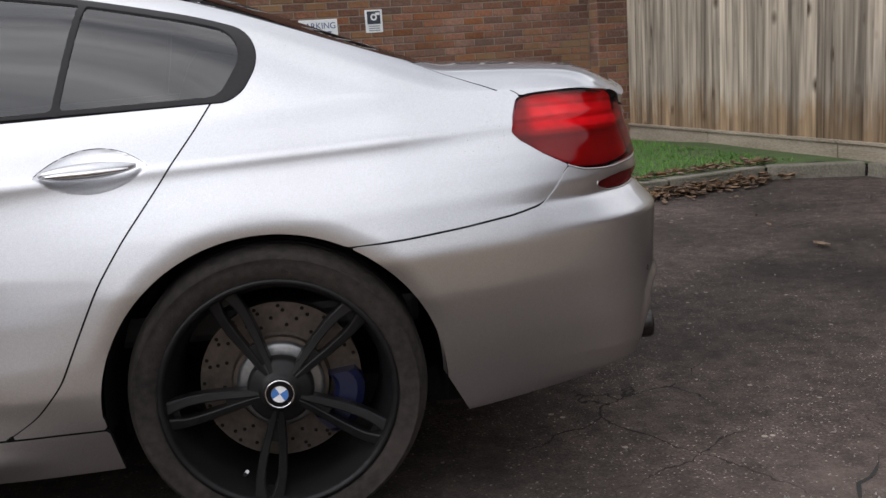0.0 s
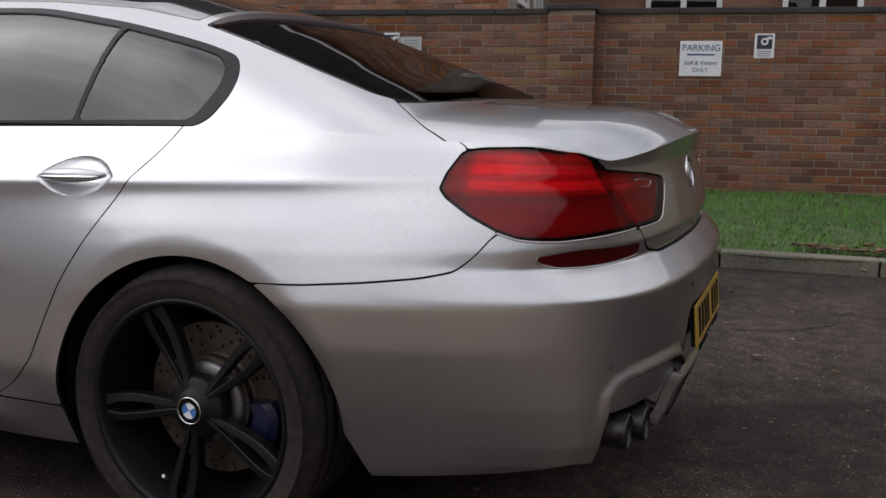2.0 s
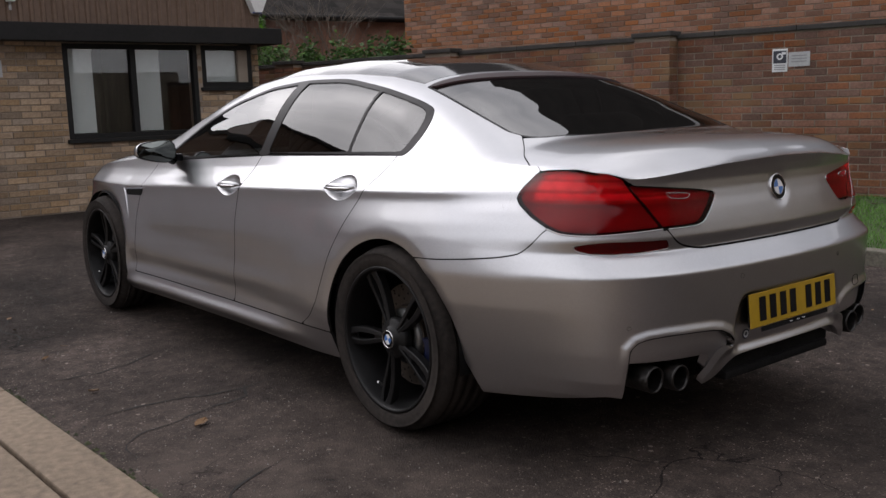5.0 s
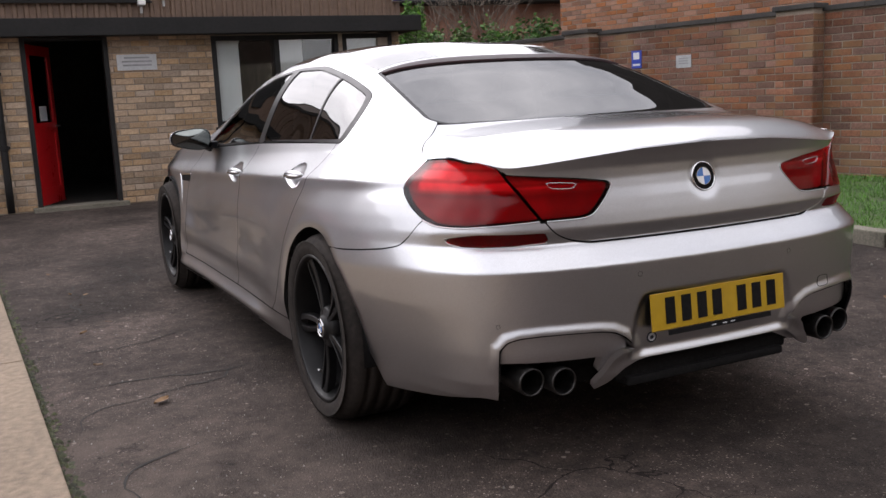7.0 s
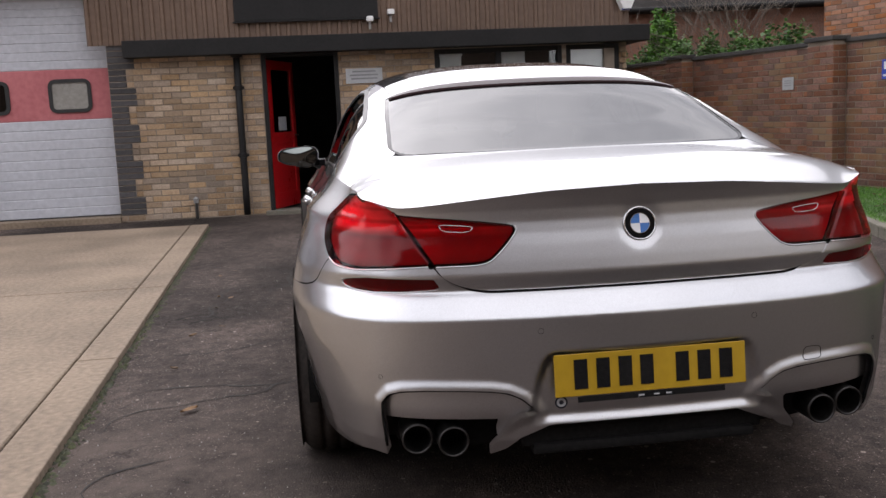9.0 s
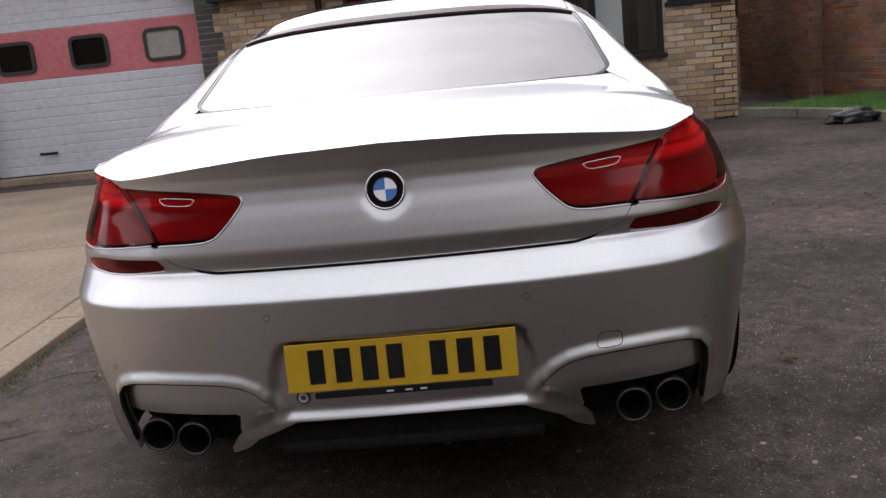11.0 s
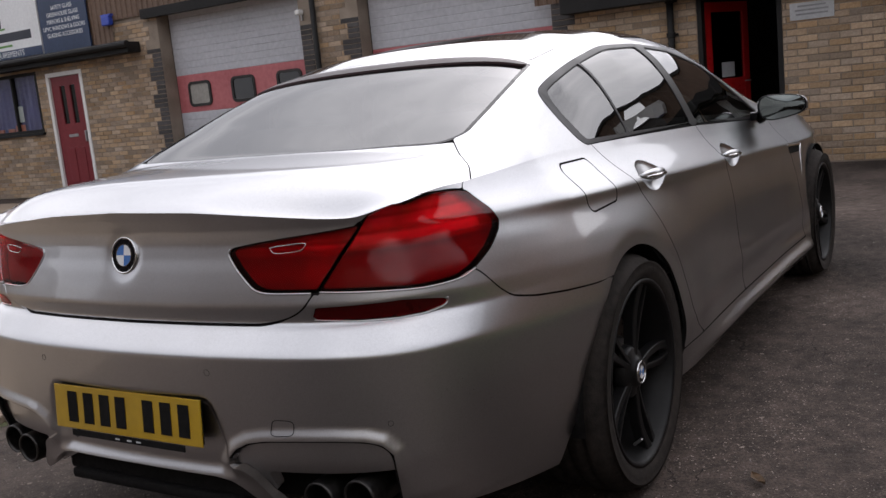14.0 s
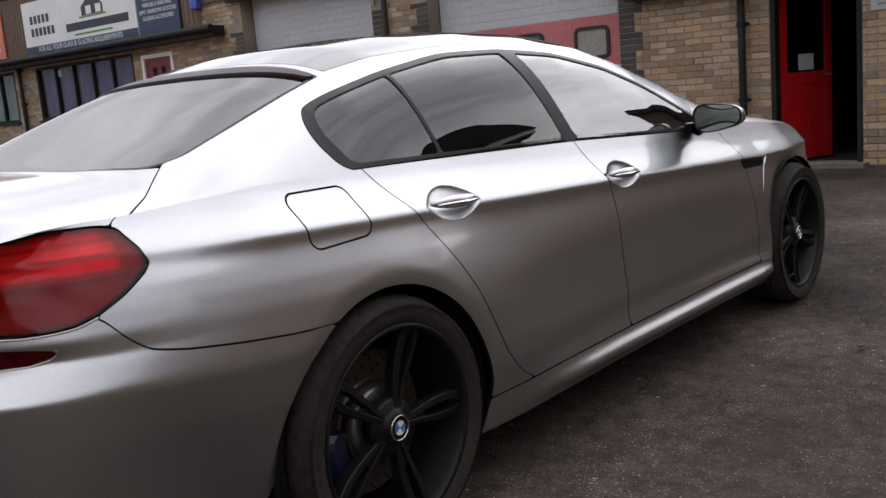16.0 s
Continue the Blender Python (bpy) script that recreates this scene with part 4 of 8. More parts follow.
# rooms behind the openings, closed, their darkness put into a near-black colour
rooms = thing("wall_inside", "rooms behind the workshop openings, darkness painted in near-black", "wall", kind="structure")
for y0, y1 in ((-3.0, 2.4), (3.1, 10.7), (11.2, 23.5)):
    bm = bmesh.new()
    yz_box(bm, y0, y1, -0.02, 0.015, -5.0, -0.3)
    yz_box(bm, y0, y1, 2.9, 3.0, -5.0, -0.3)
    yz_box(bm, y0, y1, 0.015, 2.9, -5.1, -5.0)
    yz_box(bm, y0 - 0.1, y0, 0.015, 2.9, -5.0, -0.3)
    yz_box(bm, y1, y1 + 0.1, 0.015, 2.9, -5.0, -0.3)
    part("room_shell", bm, ROOM_DARKNESS, rooms)

# upper cladding: profiled sheets, each a folded strip
cladding = thing("wall_cladding", "brown vertical profiled metal cladding above the brickwork", "wall", kind="structure")


def cladding_sheet(y0, y1, z0, z1):
    bm = bmesh.new()
    pts, y = [], y0
    while y < y1 - 0.01:
        for dy, x in ((0.0, 0.0), (0.062, 0.0), (0.078, 0.024), (0.112, 0.024), (0.128, 0.0)):
            pts.append((min(y + dy, y1), x))
        y += 0.128
    lo = [bm.verts.new(FRONT_M @ Vector((-a, z0, 0.03 + x))) for a, x in pts]
    hi = [bm.verts.new(FRONT_M @ Vector((-a, z1, 0.03 + x))) for a, x in pts]
    for i in range(len(pts) - 1):
        if pts[i + 1][0] - pts[i][0] > 1e-5 or abs(pts[i + 1][1] - pts[i][1]) > 1e-5:
            bm.faces.new((lo[i + 1], lo[i], hi[i], hi[i + 1]))
    return bm


y = Y_RIGHT - 0.02
while y < Y_LEFT:
    z0 = 2.2 if y < 2.9 else (3.02 if y < 10.6 else 2.55)
    wide = min(1.152, Y_LEFT - y)
    part("cladding_sheet", cladding_sheet(y, y + wide, z0, 3.05 if y < 2.9 else 3.95), CLADDING, cladding)
    y += 1.152
STEP = 3.512  # entrance wing ends, taller workshop begins: an unseen step, kept low so flanks reflect sky
part("cladding_side", boxes(((-0.02, 2.2, 0.0), (9.0, 3.05, 0.04)), m=SIDE_M), CLADDING, cladding)
part("cladding_backing", yz(STEP, Y_LEFT, 3.05, 3.95, -0.2, 0.02), CLADDING, cladding)
part("step_wall", boxes(((FACE + 0.2, STEP, 3.15), (FACE + 9.0, STEP + 0.15, 3.95))), CLADDING, cladding)
part("roof_deck", boxes(((FACE - 0.1, Y_RIGHT - 0.1, 3.05), (FACE + 9.2, STEP - 0.01, 3.15))), COPING, cladding)
part("roof_deck", boxes(((FACE - 0.1, STEP, 3.95), (FACE + 9.2, Y_LEFT, 4.05))), COPING, cladding)
part("back_wall", boxes(((FACE + 8.9, Y_RIGHT, 0), (FACE + 9.1, Y_LEFT, 3.04))), MORTAR, cladding)
part("end_wall", boxes(((FACE + 0.31, Y_LEFT - 0.2, 0), (FACE + 8.9, Y_LEFT, 3.94))), MORTAR, cladding)

# fascia boards with gutter
fascia = thing("fascia", "black painted timber fascia and gutter over the openings", "trim", kind="structure")
part("fascia_board", yz(-3.62, 3.06, 2.03, 2.235, 0.03, 0.27, 0.008), BLACK_PAINT, fascia)
part("soffit", yz(-3.6, 3.04, 2.06, 2.085, 0.0, 0.03), BLACK_PAINT, fascia)
part("fascia_return", boxes(((0.0, 2.03, 0.0), (6.0, 2.235, 0.22)), m=SIDE_M, bevel=0.006), BLACK_PAINT, fascia)
part("fascia_board", yz(10.95, 23.9, 2.42, 2.6, 0.03, 0.3, 0.008), BLACK_PAINT, fascia)
part("gutter", tube(bmesh.new(), [FRONT_M @ Vector((-a, 2.56, 0.35)) for a in (10.9, 23.9)], 0.06), BLACK_PAINT, fascia)
part("lintel_board", yz(3.15, 10.75, 2.94, 3.1, 0.02, 0.12, 0.006), BLACK_PAINT, fascia)

# entrance: dark frame, red leaf standing open inwards
entrance = thing("door_1", "red glazed entrance door standing open into a dark hall", "door", kind="structure")
y0, y1, z0, z1 = DOOR
bm = bmesh.new()
for a in ((y0, y0 + 0.055, z0, z1), (y1 - 0.055, y1, z0, z1), (y0 + 0.055, y1 - 0.055, z1 - 0.055, z1)):
    yz_box(bm, *a, -0.14, 0.012, 0.004)
part("door_frame", bm, BLACK_PAINT, entrance)
part("threshold", yz(y0 - 0.06, y1 + 0.06, -0.01, 0.05, -0.2, 0.16, 0.008), KERB_STONE, entrance)
leaf_m = FRONT_M @ pose(-(y1 - 0.06), 0.045, -0.14) @ pose(0, 0, 0, 0, 68, 0)
bm = bmesh.new()
w, h, t = 0.84, 1.93, 0.044
for a, b in (((0, 0, -t), (0.11, h, 0)), ((w - 0.11, 0, -t), (w, h, 0)), ((0.11, 0, -t), (w - 0.11, 0.2, 0)), ((0.11, 0.86, -t), (w - 0.11, 1.0, 0)), ((0.11, h - 0.12, -t), (w - 0.11, h, 0))):
    box(bm, a, b, leaf_m, 0.003)
leaf = part("door_leaf", bm, RED_PAINT, entrance)
part("lower_panel", boxes(((0.11, 0.2, -t + 0.012), (w - 0.11, 0.86, -0.012)), m=leaf_m), RED_PAINT, entrance)
part("glass_pane", boxes(((0.11, 1.0, -t + 0.018), (w - 0.11, h - 0.12, -0.02)), m=leaf_m), pane_material("dark_door_glass", (0.12, 0.12, 0.13), 1.6), entrance)
part("notice", boxes(((0.3, 1.02, -0.0185), (0.55, 1.2, -0.016)), m=leaf_m), SIGN_GREY, entrance)
part("door_handle", tube(bmesh.new(), [leaf_m @ Vector(p) for p in ((w - 0.06, 0.95, 0.0), (w - 0.06, 0.95, 0.05), (w - 0.17, 0.95, 0.05))], 0.01), STEEL, entrance)
hall_lamp = thing("ceiling_lamp", "small bright lamps on the hall ceiling inside", "lamp")
GLOW = bpy.data.materials.new("lamp_glow")
GLOW.use_nodes = True
GLOW.node_tree.nodes["Principled BSDF"].inputs["Emission Color"].default_value = (1, 0.95, 0.85, 1)
GLOW.node_tree.nodes["Principled BSDF"].inputs["Emission Strength"].default_value = 6.0
for y, d in ((0.92, 3.1), (0.75, 3.6)):
    part("bulb", lathe(bmesh.new(), [(0.001, 0), (0.03, 0.006), (0.04, 0.02), (0.001, 0.04)], Matrix.Translation((FACE + d, y, 2.72)), 16), GLOW, hall_lamp, smooth=True)


def window(name, hole, panes, label, frame_mat=BLACK_PAINT, sill=True, frame_w=0.06, bar=0.07):
    """A framed window: outer frame, mullions, a sill and single panes."""
    y0, y1, z0, z1 = hole
    top = thing(name, label, "window", kind="structure")
    bm = bmesh.new()
    for a in ((y0, y0 + frame_w, z0, z1), (y1 - frame_w, y1, z0, z1), (y0 + frame_w, y1 - frame_w, z0, z0 + frame_w), (y0 + frame_w, y1 - frame_w, z1 - frame_w, z1)):
        yz_box(bm, *a, -0.09, 0.006, 0.004)
    part("window_frame", bm, frame_mat, top)
    stops = [y0 + frame_w + (y1 - y0 - 2 * frame_w) * k for k in panes]
    for a, b in zip(stops, stops[1:]):
        if b < y1 - frame_w - 0.01:
            part("mullion", yz(b - bar / 2, b + bar / 2, z0 + frame_w, z1 - frame_w, -0.085, 0.0, 0.004), frame_mat, top)
        g = part("pane", yz(a + 0.005, b - 0.005, z0 + frame_w + 0.004, z1 - frame_w - 0.004, -0.055, -0.049), WINDOW_GLASS, top)
        g.visible_shadow = False
    if sill:
        part("window_sill", yz(y0 - 0.03, y1 + 0.03, z0 - 0.05, z0 - 0.002, -0.06, 0.06, 0.006), frame_mat, top)
    return top


window("window_1", WIN_BIG, (0, 0.5, 1), "black framed window with a pale blind half drawn")
window("window_2", WIN_SMALL, (0, 1), "small high black framed window with pale blind")
blind = thing("window_blind", "pale roller blind inside the window, and a painted reflection sheet", "blind")
part("blind_sheet", yz(-1.16, -0.88, 0.95, 1.97, -0.078, -0.07), BLIND_GLARE, blind)
# this second pale sheet stands in for a bright reflection on the pane
part("blind_sheet", yz(-2.02, -1.66, 0.95, 1.97, -0.1, -0.09), BLIND_GLARE, blind)
part("roller", tube(bmesh.new(), [FRONT_M @ Vector((-a, 1.95, -0.1)) for a in (-1.18, -0.87)], 0.02), BLIND_GLARE, blind)
blind = thing("window_blind", "pale blind closing the small window", "blind")
part("blind_sheet", yz(-3.2, -2.64, 1.55, 1.97, -0.078, -0.07), BLIND_GLARE, blind)
part("roller", tube(bmesh.new(), [FRONT_M @ Vector((-a, 1.95, -0.1)) for a in (-3.2, -2.64)], 0.02), BLIND_GLARE, blind)
window("window_3", WIN_OFFICE, (0, 0.2, 0.4, 0.6, 0.8, 1), "long office window with five dark panes and notices", frame_w=0.06, bar=0.04)
window("window_4", WIN_END, (0, 0.2, 0.4, 0.6, 0.8, 1), "long office window with five dark panes", bar=0.04)
POSTER = material("faded_blue_curtain", (0.09, 0.085, 0.24), (0.2, 0.19, 0.42), scale=3, rough=0.8, stretch=(1, 5, 1))
curtain = thing("curtain", "dark blue folded curtain inside the office window", "curtain")
bm = bmesh.new()
pts = [(14.0 + 0.03 * i, 0.035 * math.sin(i * 1.3)) for i in range(122)]
lo = [bm.verts.new(FRONT_M @ Vector((-a, 1.25, -0.13 + b))) for a, b in pts]
hi = [bm.verts.new(FRONT_M @ Vector((-a, 2.36, -0.13 + b))) for a, b in pts]
for i in range(len(pts) - 1):
    bm.faces.new((lo[i], lo[i + 1], hi[i + 1], hi[i]))
part("curtain_sheet", bm, POSTER, curtain)
TEAL = material("pale_teal_curtain", (0.2, 0.3, 0.34), (0.38, 0.5, 0.54), scale=3, rough=0.8, stretch=(1, 5, 1))
curtain = thing("curtain", "pale teal folded curtain inside the end office window", "curtain")
bm = bmesh.new()
pts = [(18.8 + 0.03 * i, 0.03 * math.sin(i * 1.3)) for i in range(111)]
lo = [bm.verts.new(FRONT_M @ Vector((-a, 1.25, -0.13 + b))) for a, b in pts]
hi = [bm.verts.new(FRONT_M @ Vector((-a, 2.36, -0.13 + b))) for a, b in pts]
for i in range(len(pts) - 1):
    bm.faces.new((lo[i], lo[i + 1], hi[i + 1], hi[i]))
part("curtain_sheet", bm, TEAL, curtain)
for k, (y, z, w, h) in enumerate(((14.62, 1.62, 0.16, 0.3), (16.85, 2.2, 0.16, 0.14), (14.7, 1.36, 0.3, 0.12), (15.6, 1.36, 0.12, 0.14))):
    n = thing("notice", "small paper notice stuck inside the office window", "notice", "window notices")
    part("sheet", yz(y - w / 2, y + w / 2, z - h / 2, z + h / 2, -0.064, -0.061), (SIGN_WHITE, SIGN_WHITE, SIGN_CORAL, SIGN_CORAL)[k], n)
for y in (14.9, 15.25):
    n = thing("parcel", "small bright carton standing on the office sill", "box", "sill cartons")
    part("carton", yz(y, y + 0.2, 1.255, 1.36, -0.088, -0.058, 0.004), SIGN_CORAL, n)

# maroon door in a white frame
maroon = thing("door_2", "closed maroon door with two narrow panes in white frame", "door", kind="structure")
y0, y1, z0, z1 = DOOR_MAROON
bm = bmesh.new()
for a in ((y0, y0 + 0.075, z0, z1), (y1 - 0.075, y1, z0, z1), (y0 + 0.075, y1 - 0.075, z1 - 0.075, z1)):
    yz_box(bm, *a, -0.1, 0.015, 0.004)
part("door_frame", bm, WHITE_PVC, maroon)
part("door_leaf", panel_with_holes(bmesh.new(), -y1 + 0.08, -y0 - 0.08, z0 + 0.02, z1 - 0.08, 0.05, [(-13.32, -13.17, 1.35, 2.05), (-13.04, -12.89, 1.35, 2.05)], FRONT_M @ Matrix.Translation((0, 0, -0.03))), DARK_RED, maroon)
for a in (12.89, 13.17):
    part("glass_pane", yz(a, a + 0.15, 1.35, 2.05, -0.06, -0.054), pane_material("dark_narrow_pane", (0.1, 0.1, 0.11), 1.6), maroon)
    part("raised_panel", yz(a - 0.03, a + 0.18, 0.25, 0.9, -0.03, -0.018, 0.006), DARK_RED, maroon)
part("letter_plate", yz(12.98, 13.24, 1.1, 1.15, -0.03, -0.016, 0.003), STEEL, maroon)
part("door_handle", yz(12.72, 12.75, 1.0, 1.2, -0.03, 0.02, 0.004), STEEL, maroon)

# sectional garage doors: ribbed grey panels, a faded red band with rounded windows
RUBBER = material("black_rubber", (0.012, 0.012, 0.012), (0.03, 0.03, 0.03), scale=20, rough=0.7)
HAZY_PANE = material("hazy_acrylic_pane", (0.2, 0.19, 0.17), (0.32, 0.31, 0.285), scale=4, rough=0.35)
DOOR_PANE = pane_material("dark_acrylic_pane", (0.16, 0.17, 0.17), 1.6)


def rounded_ring(bm, cy, cz, w, h, r, wide, x0, x1):
    """A rounded-rectangle frame standing out of the front."""
    def loop(w, h, r, x):
        out = []
        for qx, qz, a0 in ((w / 2 - r, h / 2 - r, 0), (-w / 2 + r, h / 2 - r, 90), (-w / 2 + r, -h / 2 + r, 180), (w / 2 - r, -h / 2 + r, 270)):
            for k in range(5):
                a = radians(a0 + 22.5 * k)
                out.append(bm.verts.new(FRONT_M @ Vector((-cy + qx + r * math.cos(a), cz + qz + r * math.sin(a), x))))
        return out
    o0, o1 = loop(w, h, r, x0), loop(w, h, r, x1)
    i0, i1 = loop(w - 2 * wide, h - 2 * wide, max(0.01, r - wide), x0), loop(w - 2 * wide, h - 2 * wide, max(0.01, r - wide), x1)
    n = len(o0)
    for k in range(n):
        j = (k + 1) % n
        bm.faces.new((o0[k], o0[j], o1[j], o1[k]))
        bm.faces.new((o1[k], o1[j], i1[j], i1[k]))
        bm.faces.new((i1[k], i1[j], i0[j], i0[k]))
    return i0


for hole in GARAGES:
    y0, y1, z0, z1 = hole
    door = thing("garage_door", "closed sectional garage door, pale grey with faded red band", "garage door", "workshop shutters")
    edges = [0.085, 0.7, 1.32, 1.95, 2.5, 3.0]
    for k, (a, b) in enumerate(zip(edges, edges[1:])):
        band = k == 2
        bm = bmesh.new()
        ribs = 1 if band else 5
        pts = []
        for r in range(ribs):
            lo, hi = a + (b - a) * r / ribs, a + (b - a) * (r + 1) / ribs
            pts += [(lo, 0.0), (lo + 0.008, 0.007), (hi - 0.012, 0.007), (hi, 0.0)]
        L = [bm.verts.new(FRONT_M @ Vector((-y1 + 0.02, z, -0.26 + d))) for z, d in pts]
        R = [bm.verts.new(FRONT_M @ Vector((-y0 - 0.02, z, -0.26 + d))) for z, d in pts]
        for i in range(len(pts) - 1):
            bm.faces.new((L[i], R[i], R[i + 1], L[i + 1]))
        part("door_panel", bm, DOOR_PINK if band else DOOR_GREY, door, "faded red panel" if band else "")
    part("backing", yz(y0, y1, 0.0, 3.0, -0.3, -0.262), ROOM_DARKNESS, door)
    for k in range(3):
        cy = y0 + (y1 - y0) * (0.175 + 0.325 * k)
        bm = bmesh.new()
        rounded_ring(bm, cy, 1.62, 0.52, 0.42, 0.09, 0.045, -0.254, -0.228)
        fr = part("window_frame", bm, RUBBER, door, "black rounded window frame")
        part("pane", yz(cy - 0.215, cy + 0.215, 1.455, 1.785, -0.25, -0.243), (DOOR_PANE, DOOR_PANE, HAZY_PANE)[k if hole is GARAGES[1] else 2 - k] if k != 1 else DOOR_PANE, door)
    part("bottom_seal", yz(y0 + 0.02, y1 - 0.02, 0.06, 0.09, -0.27, -0.24), RUBBER, door)
    yh = y1 - 0.75
    part("lift_handle", tube(bmesh.new(), [FRONT_M @ Vector(p) for p in ((-yh - 0.1, 0.36, -0.25), (-yh - 0.1, 0.36, -0.2), (-yh + 0.1, 0.36, -0.2), (-yh + 0.1, 0.36, -0.25))], 0.018), BLACK_PAINT, door)
    part("threshold", yz(y0, y1, -0.02, 0.075, -0.32, 0.05, 0.006), CONCRETE, door)

# downpipes
for y in (1.72, 7.12, 18.33):
    pipe = thing("downpipe", "black cast downpipe with collars on the brick front", "pipe", "front downpipes")
    top = 2.1 if y < 3 else (3.0 if y < 12 else 2.45)
    part("pipe", tube(bmesh.new(), [FRONT_M @ Vector((-y, z, 0.075)) for z in (0.02, 0.4, 1.2, top)], 0.042, 14), BLACK_PAINT, pipe, smooth=True)
    for z in (0.75, 1.6, top - 0.1):
        part("collar", lathe(bmesh.new(), [(0.042, 0), (0.054, 0.004), (0.054, 0.055), (0.042, 0.06)], Matrix.Translation(FRONT_M @ Vector((-y, z, 0.075))), 14), BLACK_PAINT, pipe)
        part("bracket", yz(y - 0.07, y + 0.07, z + 0.012, z + 0.045, 0.0, 0.04, 0.003), BLACK_PAINT, pipe)
tap = thing("standpipe_tap", "short grey standpipe tap against the brick front", "tap")
part("pipe", tube(bmesh.new(), [FRONT_M @ Vector(p) for p in ((-2.35, 0.0, 0.06), (-2.35, 0.24, 0.06), (-2.35, 0.27, 0.1))], 0.022, 10), STEEL, tap, smooth=True)
part("tap_body", yz(2.32, 2.38, 0.2, 0.27, 0.03, 0.11, 0.008), STEEL, tap)


def lamp_box(name, label, category, y, z, w, h, d, mat):
    top = thing(name, label, category)
    part("body", yz(y - w / 2, y + w / 2, z - h / 2, z + h / 2, 0.05, 0.05 + d, 0.02), mat, top)
    return top


alarm = thing("alarm_box", "white angular alarm box on the brown cladding", "alarm")
bm = bmesh.new()
ring = [(-0.14, 0.17), (0.14, 0.17), (0.155, 0.02), (0.06, -0.19), (-0.06, -0.19), (-0.155, 0.02)]
lo = [bm.verts.new(FRONT_M @ Vector((3.36 + a, 2.62 + b, 0.055))) for a, b in ring]
hi = [bm.verts.new(FRONT_M @ Vector((3.36 + a * 0.86, 2.62 + b * 0.88, 0.15))) for a, b in ring]
bm.faces.new(hi)
for i in range(6):
    bm.faces.new((lo[i], lo[(i + 1) % 6], hi[(i + 1) % 6], hi[i]))
part("cover", bm, WHITE_PVC, alarm)
part("strobe", yz(-3.42, -3.3, 2.44, 2.48, 0.06, 0.13, 0.006), SIGN_ROYAL, alarm)
for y, z in ((-0.25, 2.5), (0.02, 2.42), (7.35, 2.62)):
    cam_box = lamp_box("security_lamp", "small white floodlight with bracket on the front", "lamp", y, z, 0.09, 0.07, 0.12, WHITE_PVC)
    part("bracket", yz(y - 0.015, y + 0.015, z - 0.12, z - 0.02, 0.03, 0.07, 0.004), STEEL, cam_box)
beacon = lamp_box("wall_beacon", "small blue sounder on the brown cladding", "alarm", 11.6, 3.02, 0.2, 0.16, 0.1, SIGN_ROYAL)
part("base", yz(11.48, 11.72, 3.1, 3.13, 0.05, 0.13, 0.004), SIGN_ROYAL, beacon)

# signs on the front
panel = thing("sign_panel", "large black sign panel on the brown cladding", "sign")
part("board", yz(-0.09, 1.71, 2.44, 3.5, 0.06, 0.1, 0.006), BLACK_PAINT, panel)
part("edge_trim", yz(-0.11, 1.73, 2.42, 2.438, 0.06, 0.105, 0.003), BLACK_PAINT, panel)


def sign(name, label, y0, y1, z0, z1, mat, out=0.004, thick=0.012):
    top = thing(name, label, "sign")
    part("plate", yz(y0, y1, z0, z1, out, out + thick, 0.003), mat, top)
    return top


def bar(top, y0, y1, z0, z1, mat, out):
    part("print_bar", yz(y0, y1, z0, z1, out, out + 0.0015), mat, top)


def front_text(top, text, y, z, size, mat, out, squeeze=1.0):
    lettering(text, size, FRONT_M @ Matrix.Translation((-y, z, out)), mat, top, squeeze=squeeze)


s = sign("name_plate", "small silver company plate beside the entrance", -0.11, 0.36, 1.625, 1.815, SIGN_GREY)
for k, w in enumerate((0.3, 0.36, 0.34)):
    bar(s, 0.125 - w / 2, 0.125 + w / 2, 1.765 - 0.045 * k, 1.785 - 0.045 * k, INK_GREY, 0.0165)
s = sign("shop_sign", "long white glazing firm sign on the cladding", 13.44, 17.75, 2.66, 3.75, SIGN_WHITE, 0.07, 0.03)
bar(s, 13.44, 17.75, 2.66, 2.82, SIGN_BLUE, 0.1005)
front_text(s, "FOR ALL YOUR GLASS & GLAZING REQUIREMENTS", 15.6, 2.74, 0.15, SIGN_WHITE, 0.103, 0.95)
bar(s, 13.7, 16.0, 2.98, 3.14, INK, 0.1005)
bar(s, 14.3, 15.7, 2.88, 2.92, SIGN_GREEN, 0.1005)
bm = bmesh.new()
for pts, z in ((((-15.35, 3.24), (-14.55, 3.24), (-14.55, 3.42), (-14.95, 3.66), (-15.35, 3.42)), 0.1012),):
    bm.faces.new([bm.verts.new(FRONT_M @ Vector((a, b, z))) for a, b in pts])
part("house_print", bm, INK, s)
bar(s, 14.62, 14.82, 3.26, 3.42, SIGN_WHITE, 0.1016)
bar(s, 14.98, 15.18, 3.26, 3.42, SIGN_WHITE, 0.1016)
bar(s, 14.45, 15.45, 3.2, 3.235, SIGN_GREEN, 0.1012)
for z in (3.28, 3.02):
    for k in range(6 if z < 3.1 else 5):
        bar(s, 17.45 - 0.17 * k - 0.12, 17.45 - 0.17 * k, z, z + 0.17, INK, 0.1005)
s = sign("services_sign", "navy services sign with white lettering on cladding", 12.1, 13.4, 2.6, 3.75, SIGN_BLUE, 0.07, 0.03)
for k, text in enumerate(("SAFETY GLASS", "GREENHOUSE GLASS", "MIRRORS & SHELVING", "UPVC WINDOWS & DOORS", "GLAZING ACCESSORIES")):
    front_text(s, text, 12.75, 3.42 - 0.12 * k, 0.105, SIGN_WHITE, 0.1015, 0.88)
bar(s, 12.1, 13.4, 2.6, 2.82, SIGN_BLUE, 0.1005)
s = sign("shop_sign", "coral and white shop sign on the cladding", 18.75, 22.4, 2.68, 3.7, SIGN_CORAL, 0.07, 0.03)
